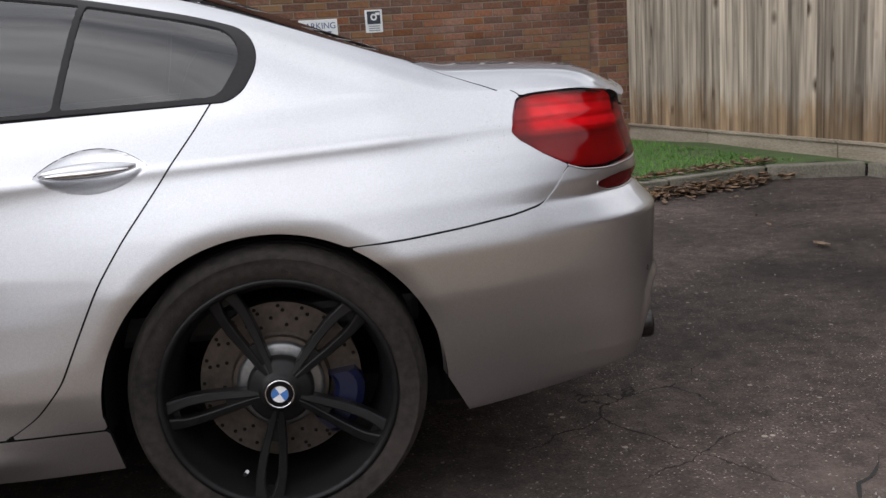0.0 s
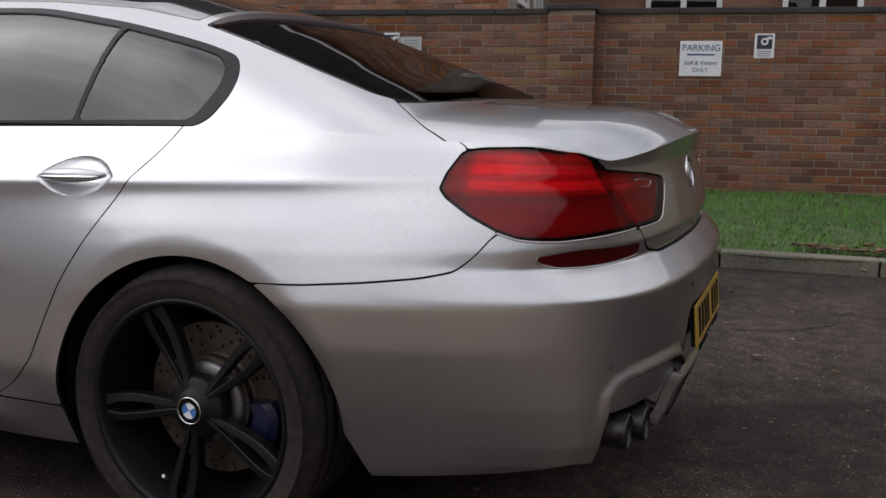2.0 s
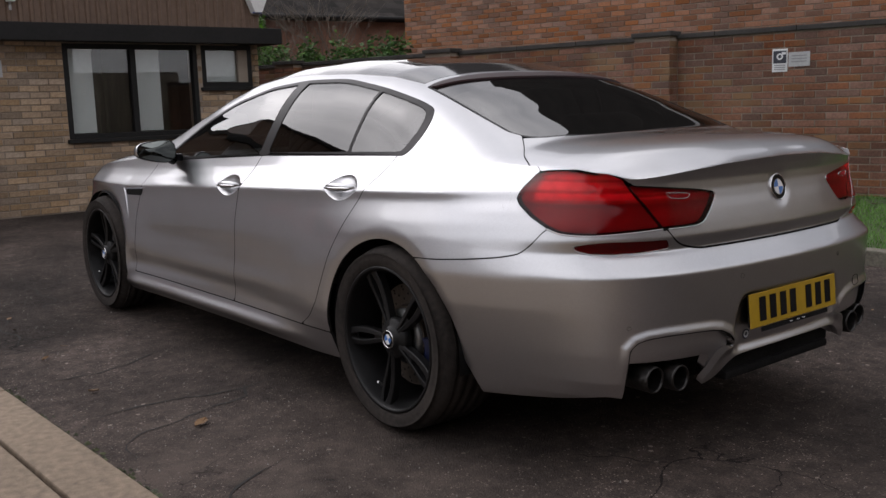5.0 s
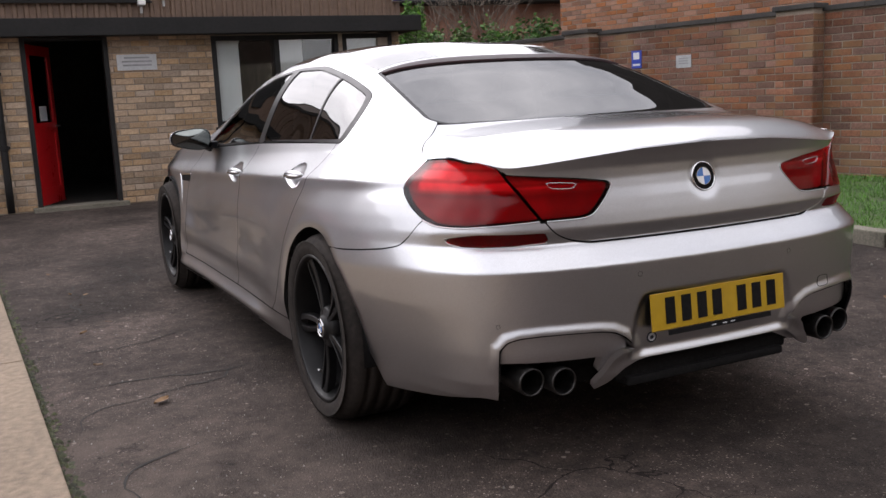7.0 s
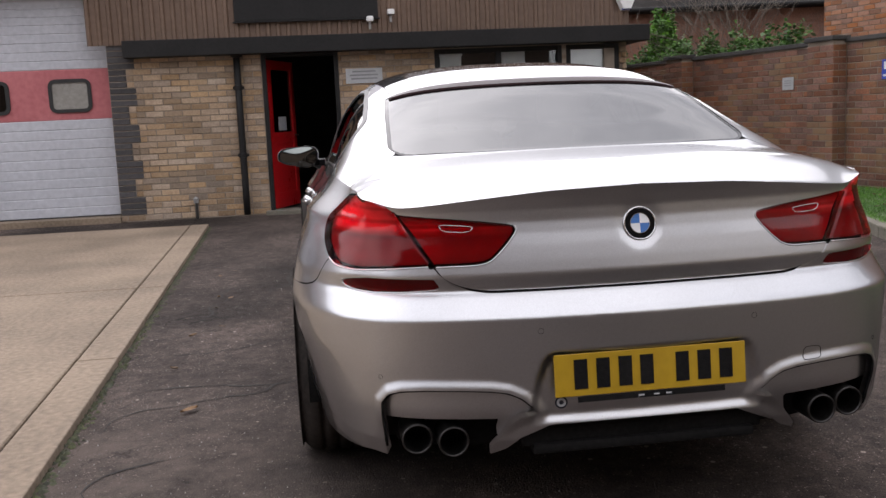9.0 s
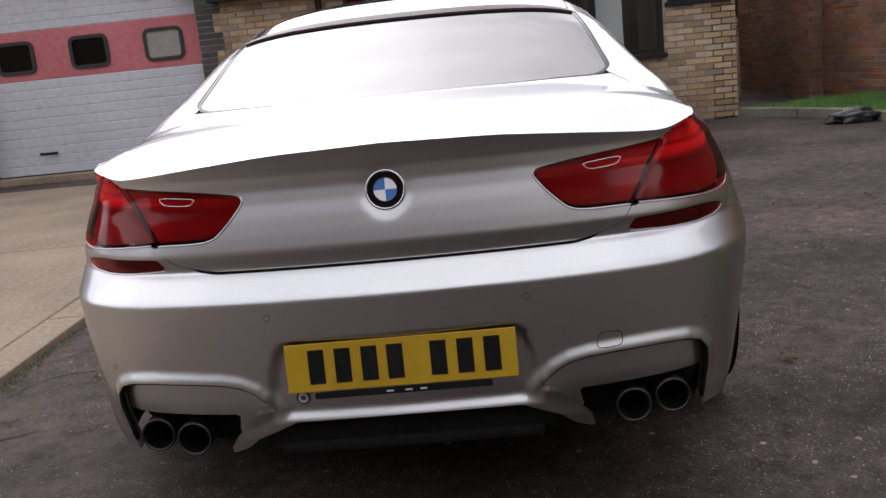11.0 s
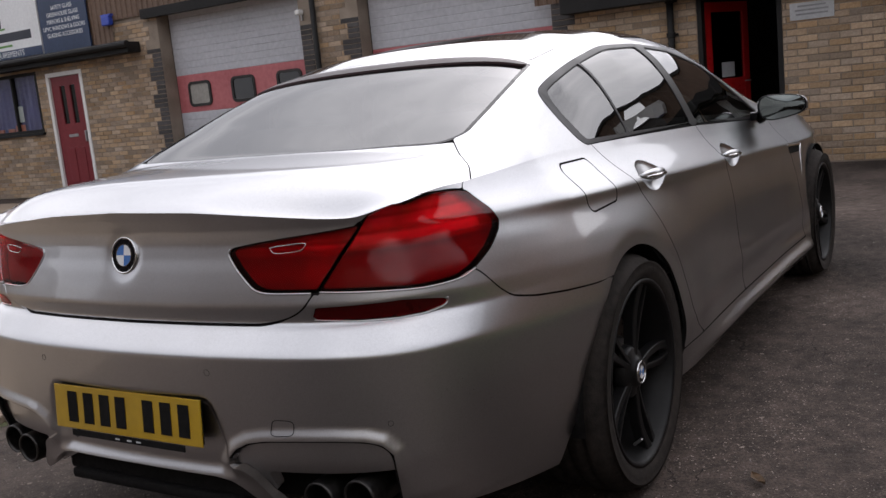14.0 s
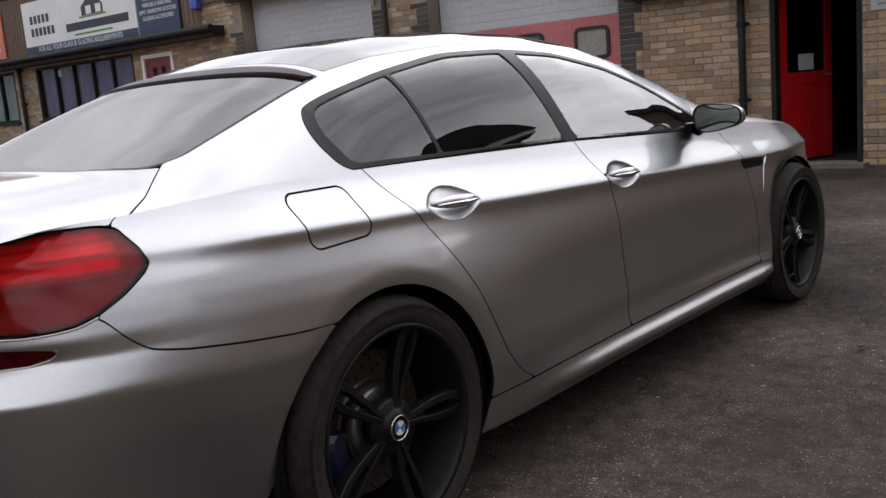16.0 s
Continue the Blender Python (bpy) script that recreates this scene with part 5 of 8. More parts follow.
bar(s, 20.6, 22.4, 2.68, 3.7, SIGN_WHITE, 0.1005)
for k in range(4):
    bar(s, 18.95, 20.2 - 0.15 * (k % 2), 2.85 + 0.2 * k, 2.93 + 0.2 * k, SIGN_WHITE, 0.1005)

# ---- the house behind the garden wall ----
HOUSE_AT = Vector((2.48, -8.8, 0))
HOUSE_M = frame_of(HOUSE_AT, WALL_WAY, WALL_OUT)
house = thing("brick_house", "orange-brown brick house rising behind the garden wall", "house")
part("wall", boxes(((0, 0, -6.0), (8.4, 4.7, 0)), m=HOUSE_M), MORTAR, house)
part("eaves_board", boxes(((-0.2, 4.6, 0.0), (8.6, 4.72, 0.3)), m=HOUSE_M), WHITE_PVC, house)
bm = bmesh.new()
ring = [(-0.3, 4.72, 0.32), (8.7, 4.72, 0.32), (8.7, 4.72, -6.3), (-0.3, 4.72, -6.3)]
low = [bm.verts.new(HOUSE_M @ Vector(p)) for p in ring]
top = [bm.verts.new(HOUSE_M @ Vector(p)) for p in ((-0.3, 9.4, -3.0), (8.7, 9.4, -3.0))]
for f in ((low[0], low[1], top[1], top[0]), (low[1], low[2], top[1]), (low[2], low[3], top[0], top[1]), (low[3], low[0], top[0])):
    bm.faces.new(f)
bm.faces.new(low[::-1])
part("roof", bm, ROOF_TILE, house)
HOUSE_SIDE_M = frame_of(HOUSE_AT, WALL_OUT * -1, WALL_WAY * -1)
for k, (u, v) in enumerate(((0.9, 2.2), (2.9, 2.2))):
    # a near-black box stands in for the unlit room behind each window
    wdw = part("window", boxes(((u, v, -0.05), (u + 1.1, v + 1.2, 0.012)), m=HOUSE_SIDE_M), ROOM_DARKNESS, house)
    bm = bmesh.new()
    for a, b in (((u, v, 0.0), (u + 0.07, v + 1.2, 0.05)), ((u + 1.03, v, 0), (u + 1.1, v + 1.2, 0.05)), ((u + 0.07, v, 0), (u + 1.03, v + 0.07, 0.05)), ((u + 0.07, v + 1.13, 0), (u + 1.03, v + 1.2, 0.05)), ((u + 0.52, v + 0.07, 0), (u + 0.58, v + 1.13, 0.045))):
        box(bm, a, b, HOUSE_SIDE_M)
    part("frame", bm, WHITE_PVC, wdw)

# a second, more distant brick house with a row of white windows
FAR_M = frame_of(Vector((-14, -17.5, 0)), WALL_WAY, WALL_OUT)
far_house = thing("brick_house", "distant red brick house with a row of white windows", "house")
part("wall", boxes(((0, 0, -7), (23.0, 5.2, 0)), m=FAR_M), RED_BRICKS, far_house)
bm = bmesh.new()
low = [bm.verts.new(FAR_M @ Vector(p)) for p in ((-0.4, 5.2, 0.4), (23.4, 5.2, 0.4), (23.4, 5.2, -7.4), (-0.4, 5.2, -7.4))]
top = [bm.verts.new(FAR_M @ Vector(p)) for p in ((3, 7.8, -3.5), (20, 7.8, -3.5))]
for f in ((low[0], low[1], top[1], top[0]), (low[1], low[2], top[1]), (low[2], low[3], top[0], top[1]), (low[3], low[0], top[0]), tuple(low[::-1])):
    bm.faces.new(f)
part("roof", bm, ROOF_TILE, far_house)
for k in range(7):
    u, v = 1.0 + 2.3 * k, 2.35
    wdw = part("window", boxes(((u, v, -0.1), (u + 1.3, v + 1.25, 0.015)), m=FAR_M), pane_material("far_window_glass", (0.2, 0.22, 0.24), 1.6) if k == 0 else bpy.data.materials["far_window_glass"], far_house)
    bm = bmesh.new()
    for a, b in (((u, v, 0), (u + 0.09, v + 1.25, 0.06)), ((u + 1.21, v, 0), (u + 1.3, v + 1.25, 0.06)), ((u + 0.09, v, 0), (u + 1.21, v + 0.09, 0.06)), ((u + 0.09, v + 1.16, 0), (u + 1.21, v + 1.25, 0.06)), ((u + 0.6, v + 0.09, 0), (u + 0.7, v + 1.16, 0.05))):
        box(bm, a, b, FAR_M)
    part("frame", bm, WHITE_PVC, wdw)

# plain unseen houses, added to close the yard behind the walk
BROWN_WALL = material("dark_brown_wall", (0.05, 0.034, 0.026), (0.1, 0.068, 0.05), scale=1.5, rough=0.9)
RENDER_WALL = material("pale_rendered_wall", (0.34, 0.33, 0.31), (0.46, 0.45, 0.42), scale=1.5, rough=0.9)


def unseen_house(at, way, out, long, high, mat, label):
    m = frame_of(Vector(at), Vector(way).normalized(), Vector(out).normalized())
    top = thing("unseen_house", label, "house", "houses closing the yard")
    part("wall", boxes(((0, 0, -7), (long, high, 0)), m=m), mat, top)
    bm = bmesh.new()
    low = [bm.verts.new(m @ Vector(p)) for p in ((-0.4, high, 0.4), (long + 0.4, high, 0.4), (long + 0.4, high, -7.4), (-0.4, high, -7.4))]
    ridge = [bm.verts.new(m @ Vector(p)) for p in ((-0.4, high + 2.4, -3.5), (long + 0.4, high + 2.4, -3.5))]
    for f in ((low[0], low[1], ridge[1], ridge[0]), (low[1], low[2], ridge[1]), (low[2], low[3], ridge[0], ridge[1]), (low[3], low[0], ridge[0]), tuple(low[::-1])):
        bm.faces.new(f)
    part("roof", bm, ROOF_TILE, top)


# the brown row's height is set to darken what bumper and boot reflect
unseen_house((-13, -8, 0), (0, 1, 0), (1, 0, 0), 26, 6.2, BROWN_WALL, "unseen dark brown house row, added to darken the car's reflections")
unseen_house((-20, 38, 0), (1, 0, 0), (0, -1, 0), 26, 5.2, RENDER_WALL, "unseen pale rendered house row, added to close the yard")

# a low house with a dark tiled roof beyond the workshop's corner
low_house = thing("bungalow", "low brick house with a dark tiled roof behind hedges", "house")
LOW_M = frame_of(Vector((17.5, -14.0, 0)), Vector((0.12, 1, 0)).normalized(), Vector((-1, 0.12, 0)).normalized())
part("wall", boxes(((0, 0, -6), (16, 3.45, 0)), m=LOW_M), RED_BRICKS, low_house)
verts, faces = [], []
for row in range(8):
    for col in range(58):
        k = len(verts)
        a, b = -0.3 + col * 0.285 + 0.14 * (row % 2), 0.2853
        z0, d0 = 3.36 + row * 0.145, 0.35 - row * 0.27
        verts += [LOW_M @ Vector(p) for p in ((a, z0 + 0.03, d0), (a + b, z0 + 0.03, d0), (a + b, z0 + 0.19, d0 - 0.3), (a, z0 + 0.19, d0 - 0.3), (a, z0, d0), (a + b, z0, d0))]
        faces += [(k, k + 1, k + 2, k + 3), (k + 4, k + 5, k + 1, k)]
ob = new("roof", raw_mesh("roof", verts, faces, ROOF_TILE))
ob.parent = low_house
part("roof_back", boxes(((-0.3, 3.3, -6.2), (16.3, 3.39, 0.3)), m=LOW_M), ROOF_TILE, low_house)
bm = bmesh.new()
bm.faces.new([bm.verts.new(LOW_M @ Vector(p)) for p in ((-0.3, 4.56, -1.84), (16.3, 4.56, -1.84), (16.3, 3.4, -6.3), (-0.3, 3.4, -6.3))])
part("roof_slope", bm, ROOF_TILE, low_house)
part("ridge", tube(bmesh.new(), [LOW_M @ Vector((a, 4.55, -1.84)) for a in (-0.3, 16.3)], 0.09), ROOF_TILE, low_house)
part("gutter", tube(bmesh.new(), [LOW_M @ Vector((a, 3.36, 0.4)) for a in (-0.3, 16.3)], 0.06), BLACK_PAINT, low_house)


def leafy(name, label, category, blobs, count, size, seed, mat=HEDGE_LEAF, stems=()):
    """A shrub: woody stems and many small leaves scattered in an uneven crown."""
    rnd = random.Random(seed)
    top = thing(name, label, category)
    verts, faces = [], []
    for i in range(count):
        c, r = blobs[rnd.randrange(len(blobs))]
        d = Vector((rnd.gauss(0, 1), rnd.gauss(0, 1), rnd.gauss(0, 1))).normalized()
        f = rnd.uniform(0.55, 1.0) * (0.8 + 0.4 * noise.noise(d * 2.3 + Vector(c)))
        p = Vector(c) + Vector((d.x * r[0], d.y * r[1], d.z * r[2])) * f
        a, s = rnd.uniform(0, 6.28), rnd.uniform(*size)
        t1 = Vector((math.cos(a), math.sin(a), rnd.uniform(-0.6, 0.6))).normalized() * s
        t2 = t1.cross(Vector((rnd.gauss(0, 1), rnd.gauss(0, 1), rnd.gauss(0, 1)))).normalized() * s * 0.5
        k = len(verts)
        verts += [p - t1, p + t2, p + t1, p - t2]
        faces.append((k, k + 1, k + 2, k + 3))
    ob = new("crown", raw_mesh("crown", verts, faces, mat))
    ob.parent = top
    for a, b, r in stems:
        part("trunk", tube(bmesh.new(), [a, Vector(a).lerp(Vector(b), 0.5) + Vector((0.05, 0.04, 0)), b], [r, r * 0.7, r * 0.3], 7), TWIG, top)
    return top


leafy("conifer_shrub", "bright green conifer shrub behind the workshop corner", "shrub",
      [((12.6, -5.3, 1.3), (0.4, 0.42, 1.1)), ((12.7, -5.35, 2.2), (0.3, 0.32, 0.75)), ((12.4, -5.15, 1.2), (0.35, 0.35, 1.0))], 12000, (0.02, 0.06), 4, CONIFER_LEAF, stems=[((12.6, -5.3, 0), (12.65, -5.32, 2.2), 0.05)])
leafy("hedge", "clipped evergreen hedge along the garden wall", "hedge",
      [((x, -5.55 + 0.19 * (x - 8.6) - 0.5, 1.5), (0.75, 0.45, 0.85)) for x in (9.4, 10.3, 11.2, 12.1, 13.0, 14.0)], 26000, (0.02, 0.055), 6, stems=[((x, -5.55 + 0.19 * (x - 8.6) - 0.5, 0), (x, -5.5 + 0.19 * (x - 8.6) - 0.5, 1.6), 0.03) for x in (9.4, 10.3, 11.2, 12.1, 13.0, 14.0)])


def bare_shrub(at, height, seed):
    rnd = random.Random(seed)
    top = thing("bare_shrub", "leafless twiggy shrub behind the garden wall", "shrub", "bare shrubs")
    trunk, twigs = bmesh.new(), bmesh.new()

    def grow(bm, p, d, length, r, depth):
        q = p + d * length
        mid = p.lerp(q, 0.5) + Vector((rnd.gauss(0, 1), rnd.gauss(0, 1), 0)) * length * 0.06
        tube(bm, [p, mid, q], [r, r * 0.8, r * 0.6], 5, caps=False)
        if depth:
            for k in range(rnd.choice((2, 3))):
                e = (d + Vector((rnd.gauss(0, 0.45), rnd.gauss(0, 0.45), rnd.gauss(0.12, 0.25)))).normalized()
                grow(twigs, q, e, length * rnd.uniform(0.6, 0.85), r * 0.58, depth - 1)

    for k in range(5):
        d = Vector((rnd.gauss(0, 0.25), rnd.gauss(0, 0.25), 1)).normalized()
        grow(trunk, Vector(at), d, height * 0.36, 0.022, 4)
    part("trunk", trunk, TWIG, top)
    tagged(part("twig", twigs, TWIG, top), kind="stuff")


bare_shrub((12.6, -6.3, 0), 3.0, 1)
bare_shrub((11.6, -6.7, 0), 3.2, 2)
bare_shrub((14.0, -6.0, 0), 2.7, 3)

# crumpled dark bag on the asphalt by the far kerb
bag = thing("plastic_bag", "crumpled black plastic bag lying on the asphalt", "bag")
bm = bmesh.new()
bmesh.ops.create_icosphere(bm, subdivisions=4, radius=1.0)
for v in bm.verts:
    n = 1 + 0.5 * noise.noise(v.co * 1.8) + 0.25 * noise.noise(v.co * 5)
    v.co = Vector((7.15 + v.co.x * 0.12 * n, -4.12 + v.co.y * 0.24 * n, max(0.001, 0.05 + v.co.z * 0.1 * n)))
part("sheet", bm, BLACK_CLOTH, bag, smooth=True)

# ---- signs on the garden wall ----


def wall_u(x):
    return (x + 3.45) / WALL_WAY.x


def wall_sign(name, label, x0, x1, z0, z1, mat, edge=None):
    top = thing(name, label, "sign")
    u0, u1 = wall_u(x0), wall_u(x1)
    part("plate", boxes(((u0, z0, 0.008), (u1, z1, 0.016)), m=WALL_M, bevel=0.002), mat, top)
    return top, (u0 + u1) / 2, (z0 + z1) / 2


def wall_bar(top, u0, u1, z0, z1, mat, out=0.0172):
    part("print_bar", boxes(((u0, z0, out), (u1, z1, out + 0.0012)), m=WALL_M), mat, top)


s, cu, cv = wall_sign("parking_sign", "white parking notice with dark blue lettering", -0.33, 0.06, 1.225, 1.56, SIGN_WHITE)


def wall_text(top, text, u, v, size, mat, squeeze=1.0):
    # seen from the yard, the wall's own axis runs to the left: turn the letters round
    lettering(text, size, WALL_M @ Matrix.Translation((u, v, 0.0185)) @ Matrix.Diagonal((-1, 1, 1, 1)), mat, top, squeeze=squeeze)


wall_text(s, "PARKING", cu, cv + 0.1, 0.088, INK_BLUE, 0.98)
wall_bar(s, cu - 0.13, cu + 0.13, cv + 0.03, cv + 0.046, INK_BLUE)
wall_text(s, "Staff & Visitors", cu, cv - 0.042, 0.055, INK_BLUE, 0.95)
wall_text(s, "ONLY", cu, cv - 0.11, 0.055, INK_BLUE, 1.0)
for x0, x1, z0, z1 in ((-0.8, -0.62, 1.4, 1.63), (2.83, 2.99, 1.4, 1.64)):
    s, cu, cv = wall_sign("camera_notice", "small black and white warning notice on brick", x0, x1, z0, z1, SIGN_WHITE)
    wall_bar(s, cu - 0.07, cu + 0.07, cv - 0.03, cv + 0.1, INK)
    disc_m = WALL_M @ Matrix.Translation((cu, cv + 0.04, 0.0192))
    part("print_disc", disc(bmesh.new(), 0.035, disc_m, 20, inner=0.018), SIGN_WHITE, s)
    wall_bar(s, cu - 0.065, cu - 0.02, cv + 0.06, cv + 0.085, SIGN_WHITE, 0.0187)
    for k in range(3):
        wall_bar(s, cu - 0.06, cu + 0.06, cv - 0.055 - 0.022 * k, cv - 0.045 - 0.022 * k, INK_GREY)
s, cu, cv = wall_sign("grey_notice", "plain grey metal notice on the brick wall", 2.6, 2.82, 1.45, 1.6, SIGN_GREY)
for k in range(3):
    wall_bar(s, cu - 0.08, cu + 0.08, cv + 0.03 - 0.03 * k, cv + 0.042 - 0.03 * k, INK_GREY)
s, cu, cv = wall_sign("blue_notice", "small blue and white notice on the brick wall", 6.52, 6.68, 1.36, 1.58, SIGN_ROYAL)
wall_bar(s, cu - 0.05, cu + 0.05, cv, cv + 0.085, SIGN_WHITE)
wall_bar(s, cu - 0.06, cu + 0.06, cv - 0.08, cv - 0.055, SIGN_WHITE)
for x0, x1, z0, z1 in ((5.76, 5.98, 1.33, 1.48), (8.15, 8.36, 1.3, 1.46)):
    s, cu, cv = wall_sign("grey_notice", "plain grey metal notice on the brick wall", x0, x1, z0, z1, SIGN_GREY)
    for k in range(3):
        wall_bar(s, cu - 0.07, cu + 0.07, cv + 0.03 - 0.03 * k, cv + 0.042 - 0.03 * k, INK_GREY)
# ---- the car: x ahead from the rear axle, y to its left, z up ----
CAR_BLACK = material("gloss_black_trim", (0.004, 0.004, 0.005), (0.009, 0.009, 0.01), scale=6, rough=0.14, spec=0.12, rough_spread=0.04)
CARBON = material("gloss_carbon_roof", (0.012, 0.012, 0.013), (0.024, 0.023, 0.024), scale=30, rough=0.08, spec=0.7, rough_spread=0.02, coat=0.4)
BRAKE_STRIP = material("dark_red_strip", (0.014, 0.004, 0.005), (0.032, 0.01, 0.011), scale=14, rough=0.4, spec=0.2)
CAR_MATT = material("matt_black_plastic", (0.006, 0.006, 0.006), (0.016, 0.015, 0.015), scale=12, rough=0.8, spec=0.08, bump=0.15, bump_scale=300)
CHROME = material("satin_chrome", (0.62, 0.62, 0.63), (0.74, 0.74, 0.75), scale=10, rough=0.12, metal=1.0, rough_spread=0.05)
MIRROR_GLASS = material("dim_mirror_glass", (0.2, 0.22, 0.21), (0.24, 0.26, 0.25), scale=4, rough=0.03, metal=1.0, rough_spread=0.01)
TYRE = material("dusty_tyre_rubber", (0.014, 0.0122, 0.0115), (0.045, 0.0375, 0.033), scale=8, rough=0.88, spec=0.16, bump=0.2, bump_scale=200)
RIM = material("dark_graphite_rim", (0.005, 0.005, 0.0055), (0.012, 0.0115, 0.0115), scale=9, rough=0.42, metal=0.0, spec=0.22)
SURROUND = material("satin_black_window_trim", (0.008, 0.007, 0.008), (0.015, 0.013, 0.014), scale=20, rough=0.4, spec=0.25)
DISC_STEEL = material("brake_disc_steel", (0.06, 0.05, 0.042), (0.13, 0.105, 0.088), scale=10, rough=0.5, metal=0.8)
HUB_ALLOY = material("dull_alloy", (0.187, 0.187, 0.187), (0.275, 0.275, 0.275), scale=14, rough=0.4, metal=0.9)
CALIPER = material("dark_blue_caliper", (0.004, 0.006, 0.024), (0.008, 0.012, 0.05), scale=9, rough=0.4, coat=0.3)
PIPE_DARK = material("sooty_exhaust_steel", (0.03, 0.028, 0.027), (0.085, 0.08, 0.078), scale=10, rough=0.38, metal=0.9)
PLATE_YELLOW = material("yellow_plate", (0.37, 0.225, 0.01), (0.47, 0.29, 0.014), scale=5, rough=0.35, coat=0.3)
SEAT = material("dark_leather", (0.012, 0.011, 0.011), (0.03, 0.028, 0.027), scale=8, rough=0.55)
LAMP_DARK = material("smoked_lamp_housing", (0.08, 0.012, 0.016), (0.12, 0.02, 0.025), scale=8, rough=0.3)


def glow_painted_optics(name, heights, along, fade):
    """Red moulded lamp reflector with its glow painted into the colour: light and dark red bands by height, running out
    along one way of the car.
    heights: (height, lightness); along: 0 for the length, 1 for the distance from the middle; fade: (place, lightness)."""
    m = material(name, (0.1, 0.1, 0.1), (0.11, 0.11, 0.11), rough=0.35)
    n, l = m.node_tree.nodes, m.node_tree.links
    co = n.new("ShaderNodeTexCoord")
    sep = n.new("ShaderNodeSeparateXYZ")
    l.new(co.outputs["Object"], sep.inputs[0])

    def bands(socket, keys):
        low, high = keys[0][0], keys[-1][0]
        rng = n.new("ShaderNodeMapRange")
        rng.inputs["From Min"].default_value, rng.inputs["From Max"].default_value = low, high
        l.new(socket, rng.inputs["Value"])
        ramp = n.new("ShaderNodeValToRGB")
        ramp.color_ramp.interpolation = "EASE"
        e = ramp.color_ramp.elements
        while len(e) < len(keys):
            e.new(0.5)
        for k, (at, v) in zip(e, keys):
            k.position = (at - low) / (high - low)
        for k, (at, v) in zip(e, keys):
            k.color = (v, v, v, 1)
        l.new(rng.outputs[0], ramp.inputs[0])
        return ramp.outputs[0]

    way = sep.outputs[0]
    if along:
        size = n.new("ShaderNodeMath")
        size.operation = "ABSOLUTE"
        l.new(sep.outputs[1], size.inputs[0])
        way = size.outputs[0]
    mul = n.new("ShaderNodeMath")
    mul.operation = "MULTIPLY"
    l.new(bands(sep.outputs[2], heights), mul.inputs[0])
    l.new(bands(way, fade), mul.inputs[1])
    # moulded facets drift in tone
    grain = n.new("ShaderNodeTexNoise")
    grain.inputs["Scale"].default_value = 26.0
    l.new(co.outputs["Object"], grain.inputs["Vector"])
    drift = n.new("ShaderNodeMapRange")
    drift.inputs["To Min"].default_value, drift.inputs["To Max"].default_value = 0.7, 1.3
    l.new(grain.outputs["Fac"], drift.inputs["Value"])
    tone = n.new("ShaderNodeMath")
    tone.operation = "MULTIPLY"
    l.new(mul.outputs[0], tone.inputs[0])
    l.new(drift.outputs[0], tone.inputs[1])
    # lightness picks the red, from dull plastic to painted glow
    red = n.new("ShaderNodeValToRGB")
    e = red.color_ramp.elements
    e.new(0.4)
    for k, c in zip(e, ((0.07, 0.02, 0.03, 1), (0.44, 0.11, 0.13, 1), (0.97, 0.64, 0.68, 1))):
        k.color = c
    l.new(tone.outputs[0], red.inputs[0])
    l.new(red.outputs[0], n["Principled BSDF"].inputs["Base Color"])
    return m


# these keys paint the lit bars and their fading ends into the colour
LAMP_OUTER = glow_painted_optics("red_lamp_painted_glow", ((0.78, 0.05), (0.815, 0.15), (0.852, 0.11), (0.868, 0.05), (0.886, 0.85), (0.9, 1.0), (0.908, 0.55), (0.916, 0.95), (0.935, 0.85), (0.941, 0.5), (0.95, 0.75), (0.975, 0.35)),
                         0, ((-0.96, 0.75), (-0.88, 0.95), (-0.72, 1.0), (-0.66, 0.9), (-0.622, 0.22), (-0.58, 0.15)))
LAMP_INNER = glow_painted_optics("dark_red_lamp_painted_glow", ((0.79, 0.14), (0.83, 0.26), (0.862, 0.16), (0.878, 0.45), (0.886, 0.7), (0.893, 0.3), (0.9, 0.5), (0.92, 0.2)), 1, ((0.33, 0.5), (0.49, 0.55), (0.54, 0.95), (0.64, 1.0)))
BADGE_BLUE = material("blue_enamel", (0.05, 0.15, 0.42), (0.07, 0.2, 0.52), scale=20, rough=0.2, coat=0.6)
BADGE_WHITE = material("white_enamel", (0.72, 0.73, 0.75), (0.8, 0.81, 0.82), scale=20, rough=0.2, coat=0.6)
GLASS_SIDE = pane_material("tinted_side_glass", (0.10, 0.105, 0.10), 1.78)
GLASS_FRONT = pane_material("clear_side_glass", (0.42, 0.46, 0.44), 2.15, floor_gloss=0.06)
GLASS_REAR = pane_material("tinted_rear_glass", (0.09, 0.095, 0.09), 2.0, gain=0.6, floor_gloss=0.07)
LAMP_COVER = pane_material("red_lens", (0.95, 0.045, 0.08), 1.6, rough=0.09, gain=0.55)


def soft_line(points, sigma, step=0.002):
    """A line through points, its corners rounded off over about sigma."""
    px, py = np.array(points, float).T
    pad = 5 * sigma
    g = np.arange(px[0] - pad, px[-1] + pad + step, step)
    v = np.interp(g, px, py)
    v = np.where(g < px[0], py[0] + (g - px[0]) * (py[1] - py[0]) / (px[1] - px[0]), v)
    v = np.where(g > px[-1], py[-1] + (g - px[-1]) * (py[-1] - py[-2]) / (px[-1] - px[-2]), v)
    n = int(4 * sigma / step) + 1
    k = np.exp(-0.5 * (np.arange(-n, n + 1) * step / sigma) ** 2)
    padded = np.concatenate([v[0] + (np.arange(-n, 0)) * (v[1] - v[0]), v, v[-1] + np.arange(1, n + 1) * (v[-1] - v[-2])])
    out = np.convolve(padded, k / k.sum(), mode="valid")
    return lambda t: np.interp(t, g, out)


